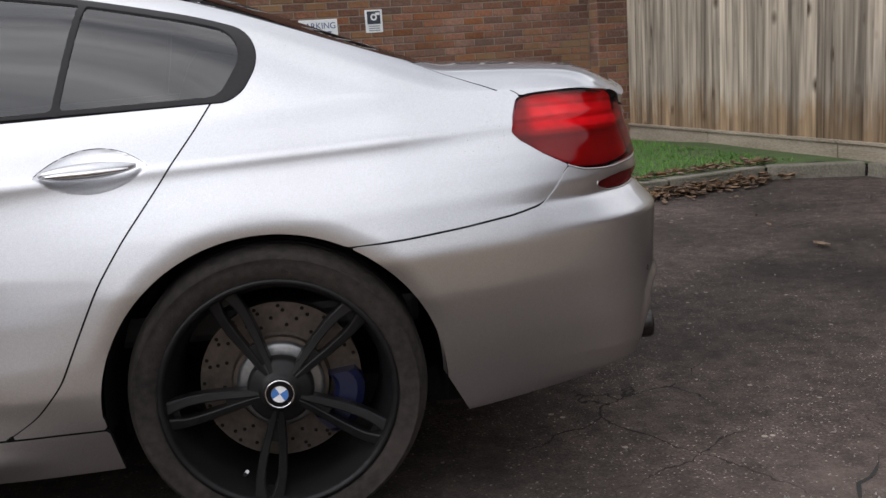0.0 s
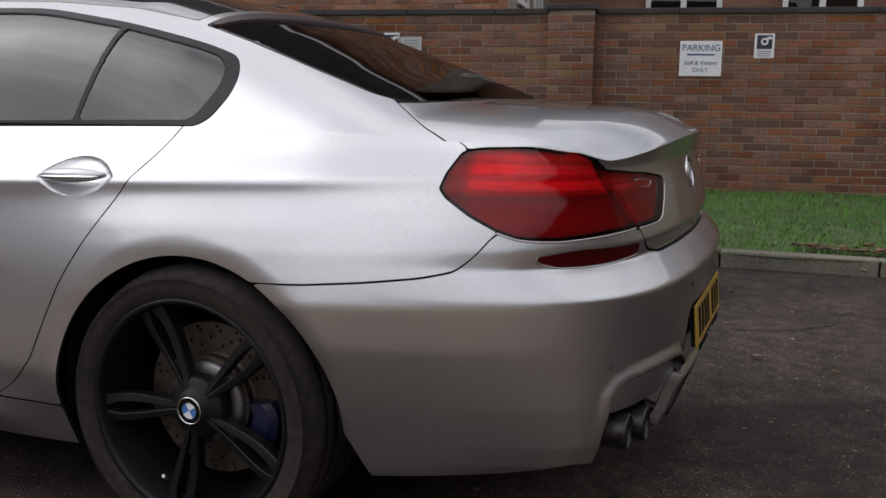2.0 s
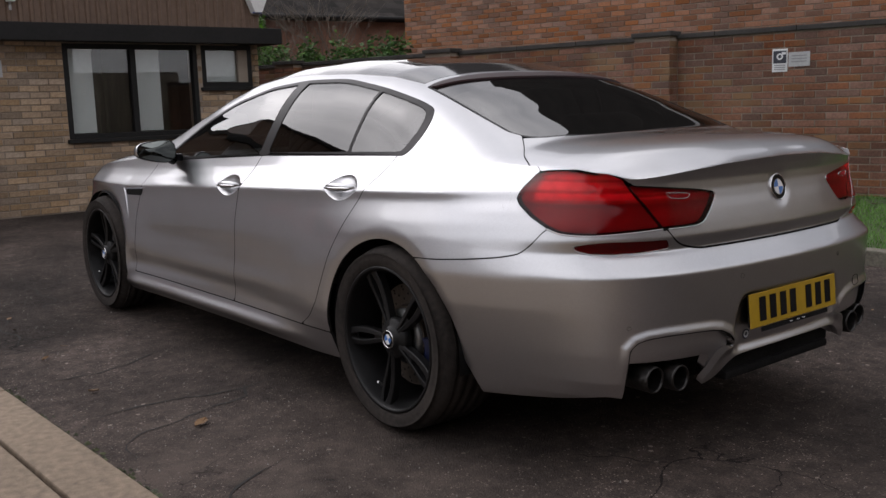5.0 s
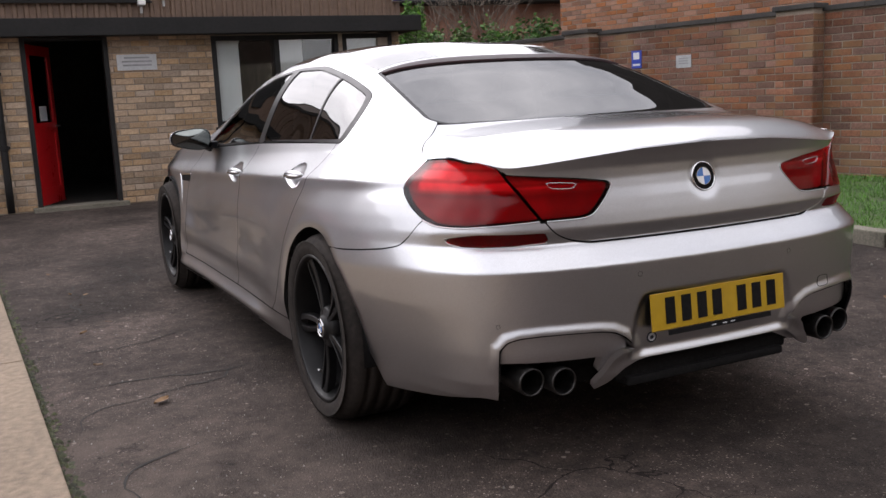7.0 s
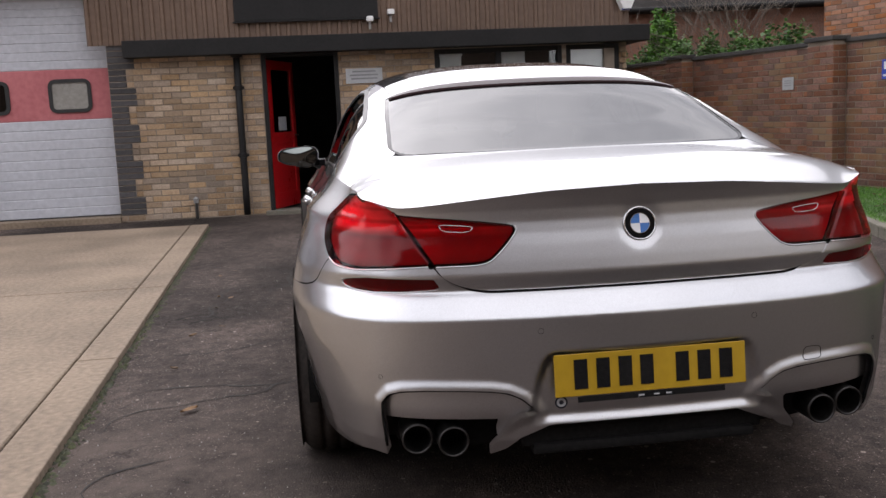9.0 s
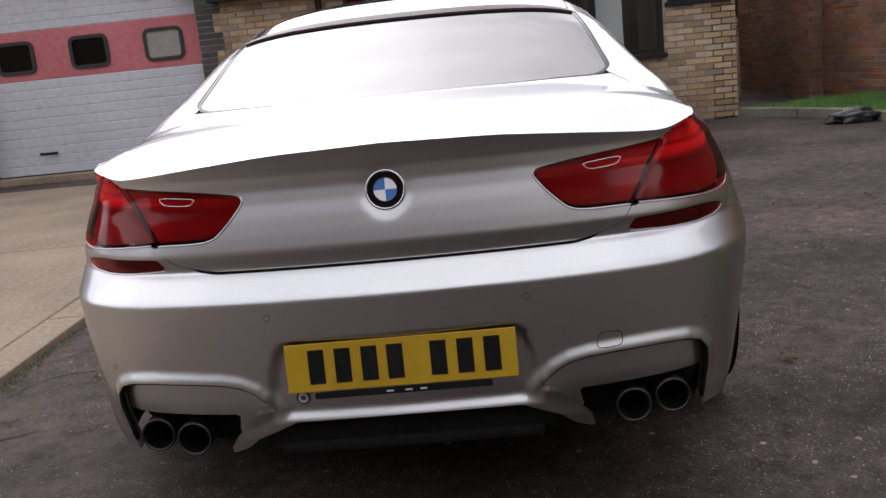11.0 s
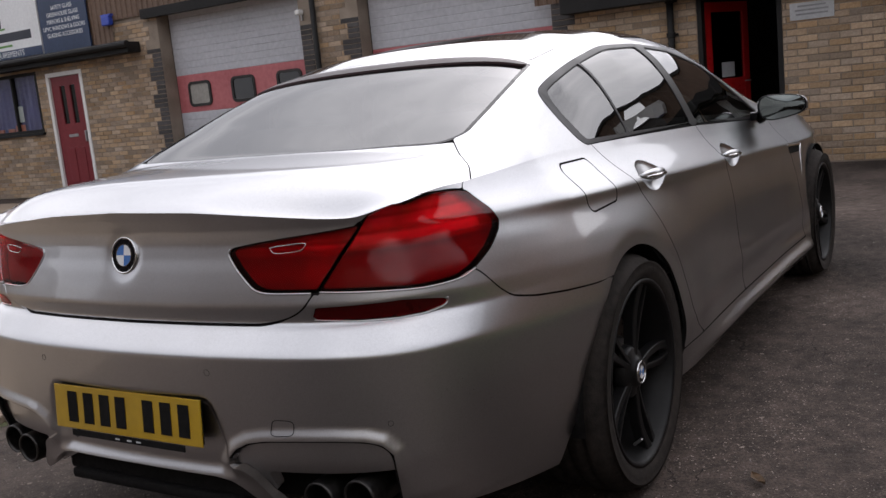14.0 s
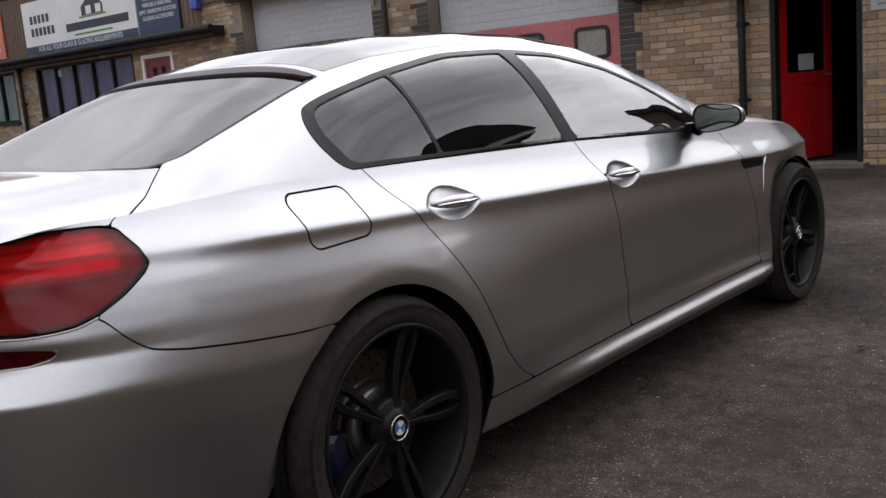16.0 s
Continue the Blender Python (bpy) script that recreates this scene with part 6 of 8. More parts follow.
def step_up(a, b, v):
    t = np.clip((v - a) / (b - a), 0, 1)
    return t * t * (3 - 2 * t)


# plan outline at bumper height, from the middle of the tail round the left side to the nose
OUTLINE = [(-1.074, 0), (-1.064, 0.26), (-1.042, 0.45), (-1.013, 0.585), (-0.967, 0.692), (-0.895, 0.775), (-0.79, 0.836), (-0.65, 0.882), (-0.5, 0.913),
           (-0.3, 0.938), (0.0, 0.948), (0.6, 0.938), (1.2, 0.925), (2.0, 0.922), (2.5, 0.932), (2.964, 0.945), (3.3, 0.905), (3.55, 0.81), (3.74, 0.63), (3.84, 0.36), (3.865, 0)]
pts = np.array(OUTLINE)
pts = np.vstack([pts[:0:-1][-8:] * (1, -1), pts, pts[:-1][::-1][:4] * (1, -1)])
seg = np.r_[0, np.cumsum(np.hypot(*np.diff(pts, axis=0).T))]
seg -= seg[8]
ox, oy = soft_line(np.c_[seg, pts[:, 0]], 0.05), soft_line(np.c_[seg, pts[:, 1]], 0.05)
Q_NOSE = seg[8 + len(OUTLINE) - 1]


def outline(q):
    e = 0.004
    tx, ty = ox(q + e) - ox(q - e), oy(q + e) - oy(q - e)
    n = np.hypot(tx, ty)
    return ox(q), oy(q), -ty / n, tx / n


_q = np.linspace(0, Q_NOSE, 4000)
_x, _y, _nx, _ny = outline(_q)
if _ny[1500] < 0:
    SIGN = -1.0
else:
    SIGN = 1.0


def q_at(x, y):
    """The place along the outline whose normal runs nearest to a point."""
    return float(_q[np.argmin((_x - x) ** 2 + (_y - y) ** 2)])


DOOR_IN = soft_line([(-0.74, 0.07), (-0.66, 0.034), (-0.56, 0.01), (-0.47, 0.0), (-0.4, 0.0035), (-0.3, 0.016), (-0.2, 0.035), (-0.12, 0.054), (-0.07, 0.0655), (-0.04, 0.071), (-0.012, 0.0725), (0.002, 0.071), (0.03, 0.099), (0.06, 0.13), (0.095, 0.158), (0.13, 0.178), (0.2, 0.215)], 0.0085)
SIDE_IN = soft_line([(-0.72, 0.096), (-0.66, 0.07), (-0.5, 0.036), (-0.36, 0.009), (-0.262, 0.0), (-0.21, 0.010), (-0.15, 0.024), (-0.10, 0.041), (-0.06, 0.058), (-0.03, 0.070), (-0.012, 0.0725), (0.002, 0.071), (0.03, 0.099), (0.06, 0.13), (0.095, 0.158), (0.13, 0.178), (0.2, 0.215)], 0.0085)
REAR_IN = soft_line([(0.18, 0.16), (0.235, 0.09), (0.28, 0.04), (0.33, 0.022), (0.42, 0.011), (0.55, 0.005), (0.62, 0.002), (0.66, 0.0), (0.672, 0.009), (0.69, 0.026), (0.71, 0.045), (0.718, 0.054), (0.724, 0.0625), (0.742, 0.0565), (0.757, 0.0495), (0.765, 0.0468), (0.80, 0.0545), (0.84, 0.0645), (0.87, 0.073), (0.90, 0.0795), (0.93, 0.08), (0.96, 0.072), (0.985, 0.063), (1.02, 0.055)], 0.004)
NOSE_IN = soft_line([(0.15, 0.1), (0.3, 0.02), (0.5, 0.0), (0.65, 0.03), (0.75, 0.12), (0.9, 0.3)], 0.03)
TOP_Z = soft_line(sorted((q_at(x, y), z) for x, y, z in [(-1.074, 0, 0.985), (-1.063, 0.26, 0.978), (-1.038, 0.45, 0.962), (-1.003, 0.58, 0.95), (-0.96, 0.67, 0.944), (-0.905, 0.735, 0.965), (-0.86, 0.775, 0.976), (-0.72, 0.85, 0.982), (-0.635, 0.876, 0.981), (-0.5, 0.91, 0.988), (-0.25, 0.94, 1.002),
    (0.08, 0.945, 1.0), (1.12, 0.926, 0.974), (2.15, 0.925, 0.925), (2.6, 0.934, 0.925), (3.2, 0.92, 0.87), (3.6, 0.78, 0.75), (3.865, 0, 0.62)]), 0.03)
LOW_Z = soft_line(sorted((q_at(x, y), z) for x, y, z in [(-1.074, 0, 0.2), (-0.955, 0.675, 0.27), (-0.9, 0.745, 0.288), (-0.75, 0.835, 0.262), (-0.5, 0.91, 0.235), (-0.4, 0.93, 0.225), (0.3, 0.945, 0.195), (1.2, 0.925, 0.2), (2.6, 0.934, 0.2), (3.4, 0.88, 0.22), (3.865, 0, 0.2)]), 0.02)
HANDLES = [(0.36, 0.874), (1.34, 0.836)]
WHEEL_X = (0.0, 2.964)


# tailpipe opening and plate recess, as outlines in the flank's own coordinates
TAILPIPE_HOLE = [(0.7548, 0.19), (0.7368, 0.2959), (0.7285, 0.3925), (0.7244, 0.4373), (0.701, 0.4618), (0.6652, 0.4723), (0.5978, 0.4765), (0.5008, 0.4751), (0.4217, 0.4709), (0.3777, 0.4632), (0.3426, 0.4464), (0.3144, 0.4205), (0.2992, 0.3988), (0.3481, 0.396), (0.3742, 0.3771), (0.3969, 0.3449), (0.432, 0.3043), (0.44, 0.19)]
PLATE_RECESS = [(-0.3, 0.2), (0.34, 0.2), (0.325, 0.42), (0.303, 0.51), (0.29, 0.545), (0.272, 0.562), (0.25, 0.568), (-0.3, 0.57)]


def poly_sdf(px, py, poly, r=0.0):
    """Signed distance to a polygon with rounded corners, positive inside."""
    p = np.array(poly, float)
    if r:
        c = p.mean(0)
        # pull every side inwards by r, then grow it back round
        n = len(p)
        area = sum(p[i][0] * p[(i + 1) % n][1] - p[(i + 1) % n][0] * p[i][1] for i in range(n))
        s = 1 if area > 0 else -1
        lines = []
        for i in range(n):
            e = p[(i + 1) % n] - p[i]
            nn = np.array([-e[1], e[0]]) / np.hypot(*e) * s
            lines.append((p[i] + nn * r, e))
        q = []
        for i in range(n):
            (a, u), (b, v) = lines[i - 1], lines[i]
            den = u[0] * v[1] - u[1] * v[0]
            t = ((b - a)[0] * v[1] - (b - a)[1] * v[0]) / den
            q.append(a + u * t)
        p = np.array(q)
    best, inside = np.full(np.shape(px), 1e9), np.zeros(np.shape(px), bool)
    for i in range(len(p)):
        a, b = p[i - 1], p[i]
        e = b - a
        wx, wy = px - a[0], py - a[1]
        t = np.clip((wx * e[0] + wy * e[1]) / (e @ e), 0, 1)
        best = np.minimum(best, (wx - e[0] * t) ** 2 + (wy - e[1] * t) ** 2)
        cross = (a[1] > py) != (b[1] > py)
        with np.errstate(divide="ignore", invalid="ignore"):
            xi = e[0] * (py - a[1]) / (e[1] if abs(e[1]) > 1e-12 else 1e-12) + a[0]
        inside ^= cross & (px < xi)
    return np.where(inside, 1, -1) * np.sqrt(best) + r


ARCH_R = 0.378


def side_surface(q, z, lift=0.0):
    """The body's flank and ends: a point for each place along the outline and height."""
    bx, by, nx, ny = outline(q)
    nx, ny = nx * SIGN, ny * SIGN
    rear, nose = step_up(0.10, 0.75, -nx), step_up(0.35, 0.9, nx)
    h = z - (0.88 - 0.043 * np.clip(bx, -0.7, 2.6))
    doors = step_up(0.05, 0.6, bx)
    sides = SIDE_IN(h) * (1 - doors) + DOOR_IN(h) * doors
    sides = sides * (1 - 0.2 * step_up(0.3, 1.3, bx) * step_up(-0.4, -0.1, h))
    # the quarters draw in above their shoulder towards the lamps
    sides = sides + 0.024 * step_up(-0.28, -0.6, bx) * step_up(-0.07, 0.05, h)
    # side skirt and the shallow scoop of the doors
    mid = step_up(0.42, 0.95, bx) * step_up(2.62, 2.5, bx)
    sides = sides - mid * 0.026 * np.exp(-((z - 0.245) / 0.032) ** 2) + mid * 0.014 * np.exp(-((z - 0.36) / 0.05) ** 2)
    sides = sides + 0.013 * np.exp(-((z - 0.5) / 0.13) ** 2) * step_up(0.45, 0.8, bx) * step_up(2.5, 2.2, bx)
    # flared wheel arches
    for wx in WHEEL_X:
        r = np.hypot(bx - wx, z - 0.335)
        band = step_up(0.50, 0.385, r) * step_up(0.2, 0.36, z) * step_up(0.66, 0.42, z) * step_up(-0.42, -0.26, bx - wx)
        sides = sides * (1 - band) + (np.minimum(sides, 0.034) * 0.75 - 0.002) * band
        # the rolled edge of the arch, from a soft crease down to the lip
        roll = np.clip((ARCH_R + 0.052 - r) / 0.052, 0, 1.2)
        sides = sides + 0.0095 * roll ** 1.7 * step_up(0.36, 0.5, z)
    d = REAR_IN(z)
    # lip round the tailpipe opening, number plate recess over a ledge, emblem dish
    low = z < 0.62
    gap = np.where(low, poly_sdf(q, z, TAILPIPE_HOLE), -1.0)
    lip = 0.010 * step_up(-0.032, -0.001, gap) * step_up(0.33, 0.41, z)
    d = d - lip
    sides = sides - lip * step_up(0.95, 0.8, q)
    plate = np.where(low, poly_sdf(q, z, PLATE_RECESS), -1.0)
    d = d + 0.0155 * step_up(-0.004, 0.026, plate) * step_up(0.364, 0.398, z) * rear
    d = d + 0.0045 * np.exp(-((by ** 2 + (z - 0.878) ** 2) / 0.056 ** 2) ** 3) * rear
    inward = sides * (1 - rear) * (1 - nose) + d * rear * (1 - nose) + NOSE_IN(z) * nose - lift
    return np.stack([bx - nx * inward, by - ny * inward, z + 0 * bx], -1)


_tq = np.linspace(0, Q_NOSE * 0.985, 3000)
TOP_EDGE = side_surface(_tq, TOP_Z(_tq))
X_TAIL, X_CORNER = float(TOP_EDGE[0, 0]), -0.86
_side = TOP_EDGE[:, 0] > X_CORNER
_tail = TOP_EDGE[: int(np.argmax(_side)) + 1]
ROOF_Z = soft_line([(X_TAIL, 0.985), (-0.945, 1.03), (-0.88, 1.046), (-0.7, 1.053), (-0.46, 1.064), (-0.2, 1.162), (0.0, 1.242), (0.16, 1.302), (0.4, 1.36), (0.68, 1.391), (0.98, 1.405), (1.28, 1.4), (1.56, 1.369), (1.8, 1.312), (2.1, 1.21), (2.4, 1.09),
                    (2.58, 1.015), (2.75, 0.985), (3.1, 0.94), (3.5, 0.85), (3.72, 0.74), (3.83, 0.63)], 0.022)


def top_surface(xc, w, lift=0.0):
    """Deck, glasshouse, roof and bonnet. xc: place along the middle line; w: 0 at the flank's top edge, 1 in the middle."""
    f = np.clip((-0.3 - xc) / (-0.3 - X_TAIL), 0, 1) ** 1.5
    xb = xc + (X_CORNER - X_TAIL) * f
    yb = np.interp(xb, TOP_EDGE[_side, 0], TOP_EDGE[_side, 1])
    zb = np.interp(xb, TOP_EDGE[_side, 0], TOP_EDGE[_side, 2])
    zc = ROOF_Z(xc)
    high = np.clip(zc - zb, 0.0, None)
    r = np.clip(high / 0.38, 0, 1)
    tail = step_up(0.25, -0.15, xc)
    y1 = yb - (0.105 + 0.035 * tail) * np.clip(high / 0.25, 0.35, 1) - 0.05 * (1 - r) * step_up(0.0, -0.42, xc)
    z1 = zb + (zc - zb) * (0.79 + 0.13 * tail * step_up(-0.55, -0.2, xc))
    y2 = 0.36 + 0.26 * np.clip(r * 1.5, 0, 1)
    t = w
    a, b, c, d = (1 - t) ** 3, 3 * (1 - t) ** 2 * t, 3 * (1 - t) * t ** 2, t ** 3
    y = a * yb + b * y1 + c * y2
    z = a * zb + b * z1 + c * zc + d * zc
    xl = np.interp(y, _tail[:, 1], _tail[:, 0]) - X_TAIL
    zl = np.interp(y, _tail[:, 1], _tail[:, 2])
    x = xc + xl * f
    z = z + (zl - z) * f ** 6
    return np.stack([x, y, z + lift], -1)


class Patch:
    """A grid over a surface; pieces are cut from it along the zero line of a distance function."""

    def __init__(self, fun, us, vs, place):
        self.fun, self.us, self.vs, self.place = fun, us, vs, place
        self.U, self.V = np.meshgrid(us, vs, indexing="ij")

    def point(self, u, v, lift=0.0):
        a, b = self.place(u, v)
        return self.fun(a, b, lift)

    def normal(self, u, v):
        e = 0.0015
        du = self.point(u + e, v) - self.point(u - e, v)
        ve = e * 1.5
        dv = self.point(u, np.clip(v + ve, 0, 1)) - self.point(u, np.clip(v - ve, 0, 1))
        n = np.cross(du, dv)
        return n / np.maximum(np.linalg.norm(n, axis=-1, keepdims=True), 1e-9)

    def cut(self, region, coarse=1):
        """Polygons, in the patch's own coordinates, where region(point, u, v) >= 0."""
        U, V = self.U[::coarse, ::coarse], self.V[::coarse, ::coarse]
        val = region(self.point(U, V), *self.place(U, V))
        plus = val >= 0
        count = plus[:-1, :-1].astype(int) + plus[1:, :-1] + plus[1:, 1:] + plus[:-1, 1:]
        polys = []
        for i, j in np.argwhere(count == 4):
            polys.append(((i, j), (i + 1, j), (i + 1, j + 1), (i, j + 1)))
        out = [[(U[a], V[a]) for a in p] for p in polys]
        for i, j in np.argwhere((count > 0) & (count < 4)):
            ring = [(i, j), (i + 1, j), (i + 1, j + 1), (i, j + 1)]
            new_ring = []
            for k in range(4):
                a, b = ring[k], ring[(k + 1) % 4]
                if plus[a]:
                    new_ring.append((U[a], V[a]))
                if plus[a] != plus[b]:
                    lo, hi = (a, b) if a < b else (b, a)
                    t = val[lo] / (val[lo] - val[hi])
                    t = min(max(t, 0.02), 0.98)
                    new_ring.append((U[lo] + (U[hi] - U[lo]) * t, V[lo] + (V[hi] - V[lo]) * t))
            if len(new_ring) > 2:
                out.append(new_ring)
        return out


def shell(name, pieces, mat, parent, label="", lift=0.0, both=True, mirror=False, skirt=0.012, bowl=None, level=1.0):
    """One body part from cut pieces [(patch, region, coarse)]: welded, smooth, with turned-in edges.
    both: with its mirror image in one mesh; mirror: the right-hand twin alone."""
    verts, norms, faces, index = [], [], [], {}
    for patch, region, coarse in pieces:
        polys = patch.cut(region, coarse)
        if not polys:
            continue
        flat = np.array([c for p in polys for c in p])
        deep = lift if bowl is None else lift - bowl(patch.point(flat[:, 0], flat[:, 1]), *patch.place(flat[:, 0], flat[:, 1]))
        P, N = patch.point(flat[:, 0], flat[:, 1], deep), patch.normal(flat[:, 0], flat[:, 1])
        out_way = P - np.array([1.0, 0.0, 0.62])
        sgn = np.sign((N * out_way * (0.15, 1, 1)).sum(-1, keepdims=True))
        N = N * np.where(np.median(sgn) >= 0, 1, -1)
        k = 0
        for p in polys:
            ids = []
            for _ in p:
                key = tuple(np.round(P[k], 4))
                if P[k][0] < -0.8 and abs(P[k][1]) < 0.7 and key in index and np.dot(norms[index[key]], N[k]) < 0.75 * np.linalg.norm(norms[index[key]]):
                    key = (*key, 1)
                if key not in index:
                    index[key] = len(verts)
                    verts.append(P[k])
                    norms.append(N[k].copy())
                else:
                    norms[index[key]] = norms[index[key]] + N[k]
                ids.append(index[key])
                k += 1
            ids = [a for i, a in enumerate(ids) if a != ids[i - 1]]
            if len(ids) > 2:
                a, b, c = (verts[i] for i in (ids[0], ids[1], ids[2]))
                if np.dot(np.cross(b - a, c - a), norms[ids[0]]) < 0:
                    ids.reverse()
                faces.append(ids)
    if not verts:
        return None
    verts, norms = np.array(verts), np.array(norms) * (1, level, 1)
    n_skin, shade_edge = len(faces), mat is PAINT and name not in ("rear_bumper", "tailpipe_inset")
    if skirt:
        edges = {}
        for f in faces:
            for i in range(len(f)):
                a, b = f[i - 1], f[i]
                edges[(a, b)] = edges.get((a, b), 0) + 1
        rim = [(a, b) for a, b in edges if (b, a) not in edges]
        low, extra_v, extra_n = {}, [], []
        unit = norms / np.maximum(np.linalg.norm(norms, axis=1, keepdims=True), 1e-9)
        spots = {}
        for v in verts:
            spots[tuple(np.round(v, 4))] = spots.get(tuple(np.round(v, 4)), 0) + 1
        on_lip = [float(np.min(((TOP_EDGE[:1200:4] - v) ** 2).sum(1))) < 0.009 ** 2 if v[0] < -0.7 else False for v in verts]
        folded = [spots[tuple(np.round(v, 4))] > 1 for v in verts]
        for a, b in rim:
            if folded[a] and folded[b] or (verts[a][0] < -0.7 and on_lip[a] and on_lip[b]):
                continue
            if both and abs(verts[a][1]) < 1e-3 and abs(verts[b][1]) < 1e-3:
                continue
            for v in (a, b):
                if v not in low:
                    low[v] = len(verts) + len(extra_v)
                    extra_v.append(verts[v] - unit[v] * skirt)
                    extra_n.append(unit[v])
            faces.append([b, a, low[a], low[b]])
        if extra_v:
            verts, norms = np.vstack([verts, extra_v]), np.vstack([norms, extra_n])
    if mirror:
        verts, norms, faces = verts * (1, -1, 1), norms * (1, -1, 1), [f[::-1] for f in faces]
    elif both:
        n = len(verts)
        mid = {i: i for i in range(n) if abs(verts[i][1]) < 1e-3}
        twin = [mid.get(i, n + i) for i in range(n)]
        norms = norms.copy()
        for i in mid:
            norms[i][1] = 0
        n_half = len(faces)
        faces = faces + [[twin[i] for i in f[::-1]] for f in faces]
        verts, norms = np.vstack([verts, verts * (1, -1, 1)]), np.vstack([norms, norms * (1, -1, 1)])
    used = sorted({i for f in faces for i in f})
    remap = {o: i for i, o in enumerate(used)}
    me = bpy.data.meshes.new(name)
    me.from_pydata([tuple(verts[i]) for i in used], [], [[remap[i] for i in f] for f in faces])
    me.materials.append(mat)
    if shade_edge and skirt:
        # the turned-in edges are coloured matt black, painting in the dark of the seams
        me.materials.append(CAR_MATT)
        half = n_half if both and not mirror else len(faces)
        me.polygons.foreach_set("material_index", [1 if i % half >= n_skin else 0 for i in range(len(faces))])
    me.shade_smooth()
    nn = norms[used] / np.maximum(np.linalg.norm(norms[used], axis=1, keepdims=True), 1e-9)
    if bowl is None:
        me.normals_split_custom_set_from_vertices([tuple(v) for v in nn])
    me.update()
    ob = new(name, me)
    ob.parent = parent
    return tagged(ob, label)


FLANK = Patch(side_surface, np.r_[np.arange(0, 2.3, 0.0105), np.arange(2.3, Q_NOSE + 0.02, 0.021)], np.linspace(0, 1, 131),
              lambda u, v: (u, LOW_Z(u) + (TOP_Z(u) - LOW_Z(u)) * v))
TOPSIDE = Patch(top_surface, np.r_[np.linspace(X_TAIL, 1.0, 170), np.linspace(1.0, 3.8, 110)[1:]], np.linspace(0, 1, 73), lambda u, v: (u, v))

GAP = 0.0024


def out_of_arch(p, grow=0.0):
    d = np.full(p.shape[:-1], 9.0)
    for wx in WHEEL_X:
        x, z = p[..., 0] - wx, p[..., 2]
        r = ARCH_R + grow
        ring = np.hypot(x * 0.97, z - 0.335) - r
        low = np.maximum(x - (r + 0.01 - 0.16 * (0.335 - z)), -x - (r + 0.012 + 0.5 * (0.335 - z)))
        here = np.where(z < 0.335, low, ring)
        d = np.minimum(d, np.where(np.abs(p[..., 1]) > 0.5, here, 9.0))
    return d


# seams, as lines in the flank's own coordinates
BUMPER_TOP = soft_line([(0, 0.722), (0.4203, 0.7222), (0.4602, 0.7278), (0.5001, 0.7376), (0.54, 0.7586), (0.571, 0.80), (0.980, 0.802), (0.995, 0.802), (1.0149, 0.7843), (1.0447, 0.7507), (1.0856, 0.7199), (1.1626, 0.704), (1.2961, 0.6877), (1.419, 0.676), (1.5584, 0.6676), (q_at(0.3, 0.945), 0.65)], 0.01)
TRUNK_SIDE = soft_line([(0.70, 0.49), (0.732, 0.515), (0.795, 0.572), (0.87, 0.640), (0.946, 0.712), (0.953, 0.96), (0.960, 1.066), (0.975, 1.078), (1.02, q_at(-0.56, 0.897))], 0.004)
DOOR_REAR = soft_line([(0.29, 0.62), (0.303, 0.605), (0.345, 0.53), (0.42, 0.465), (0.52, 0.418), (0.63, 0.364), (0.72, 0.305), (0.828, 0.222), (0.94, 0.14), (1.01, 0.092)], 0.016)
DOOR_MID = soft_line([(0.28, 1.235), (0.7, 1.243), (0.8, 1.232), (0.9, 1.185), (1.0, 1.13)], 0.03)
DOOR_FRONT = soft_line([(0.28, 2.44), (0.6, 2.45), (0.8, 2.4), (0.95, 2.3)], 0.03)
SILL_Z = 0.303
LAMP_OUT = [(1.1289, 0.8874), (1.1158, 0.9196), (1.0849, 0.9595), (1.056, 0.9679), (1.0264, 0.9707), (0.9266, 0.9742), (0.8317, 0.9721), (0.7732, 0.9637), (0.7189, 0.9462), (0.7148, 0.9399), (0.6446, 0.8699), (0.5772, 0.795), (0.6714, 0.7929), (0.7602, 0.7887), (0.8413, 0.7845), (0.9026, 0.7859), (0.9535, 0.7901), (1.0009, 0.8055), (1.0587, 0.8342), (1.1151, 0.8706)]
LAMP_IN = [(0.6985, 0.9275), (0.6714, 0.9247), (0.5948, 0.9182), (0.4971, 0.9098), (0.4187, 0.9014), (0.3596, 0.893), (0.3453, 0.8888), (0.3408, 0.8776), (0.3646, 0.8482), (0.3898, 0.823), (0.4095, 0.8062), (0.4297, 0.7992), (0.4572, 0.7964), (0.5691, 0.795), (0.6347, 0.8701)]
REFLECTOR = [(0.5517, 0.7327), (0.5682, 0.7593), (0.6838, 0.7607), (0.7842, 0.7614), (0.8503, 0.7565), (0.9012, 0.7495), (0.9046, 0.7425), (0.8902, 0.7348), (0.851, 0.7271), (0.7808, 0.7243), (0.659, 0.7271)]
FLAP = [(-0.205, 0.972), (0.0, 0.97), (0.013, 0.846), (-0.192, 0.838)]
VALANCE = soft_line([(0.0, 0.371), (0.26, 0.368), (0.305, 0.361), (0.34, 0.342), (0.385, 0.305), (0.41, 0.296), (0.7, 0.2), (3, 0.2)], 0.006)


def lamp_out(q, z):
    return poly_sdf(q, z, LAMP_OUT, 0.003)


def lamp_in(q, z):
    return poly_sdf(q, z, LAMP_IN, 0.003)


def all_of(*parts):
    out = parts[0]
    for p in parts[1:]:
        out = np.minimum(out, p)
    return out


def split_strip(q, z):
    """Clear of the narrow strip between the two lamps of a side."""
    return -np.minimum(lamp_out(q, z), lamp_in(q, z)) - 0.012


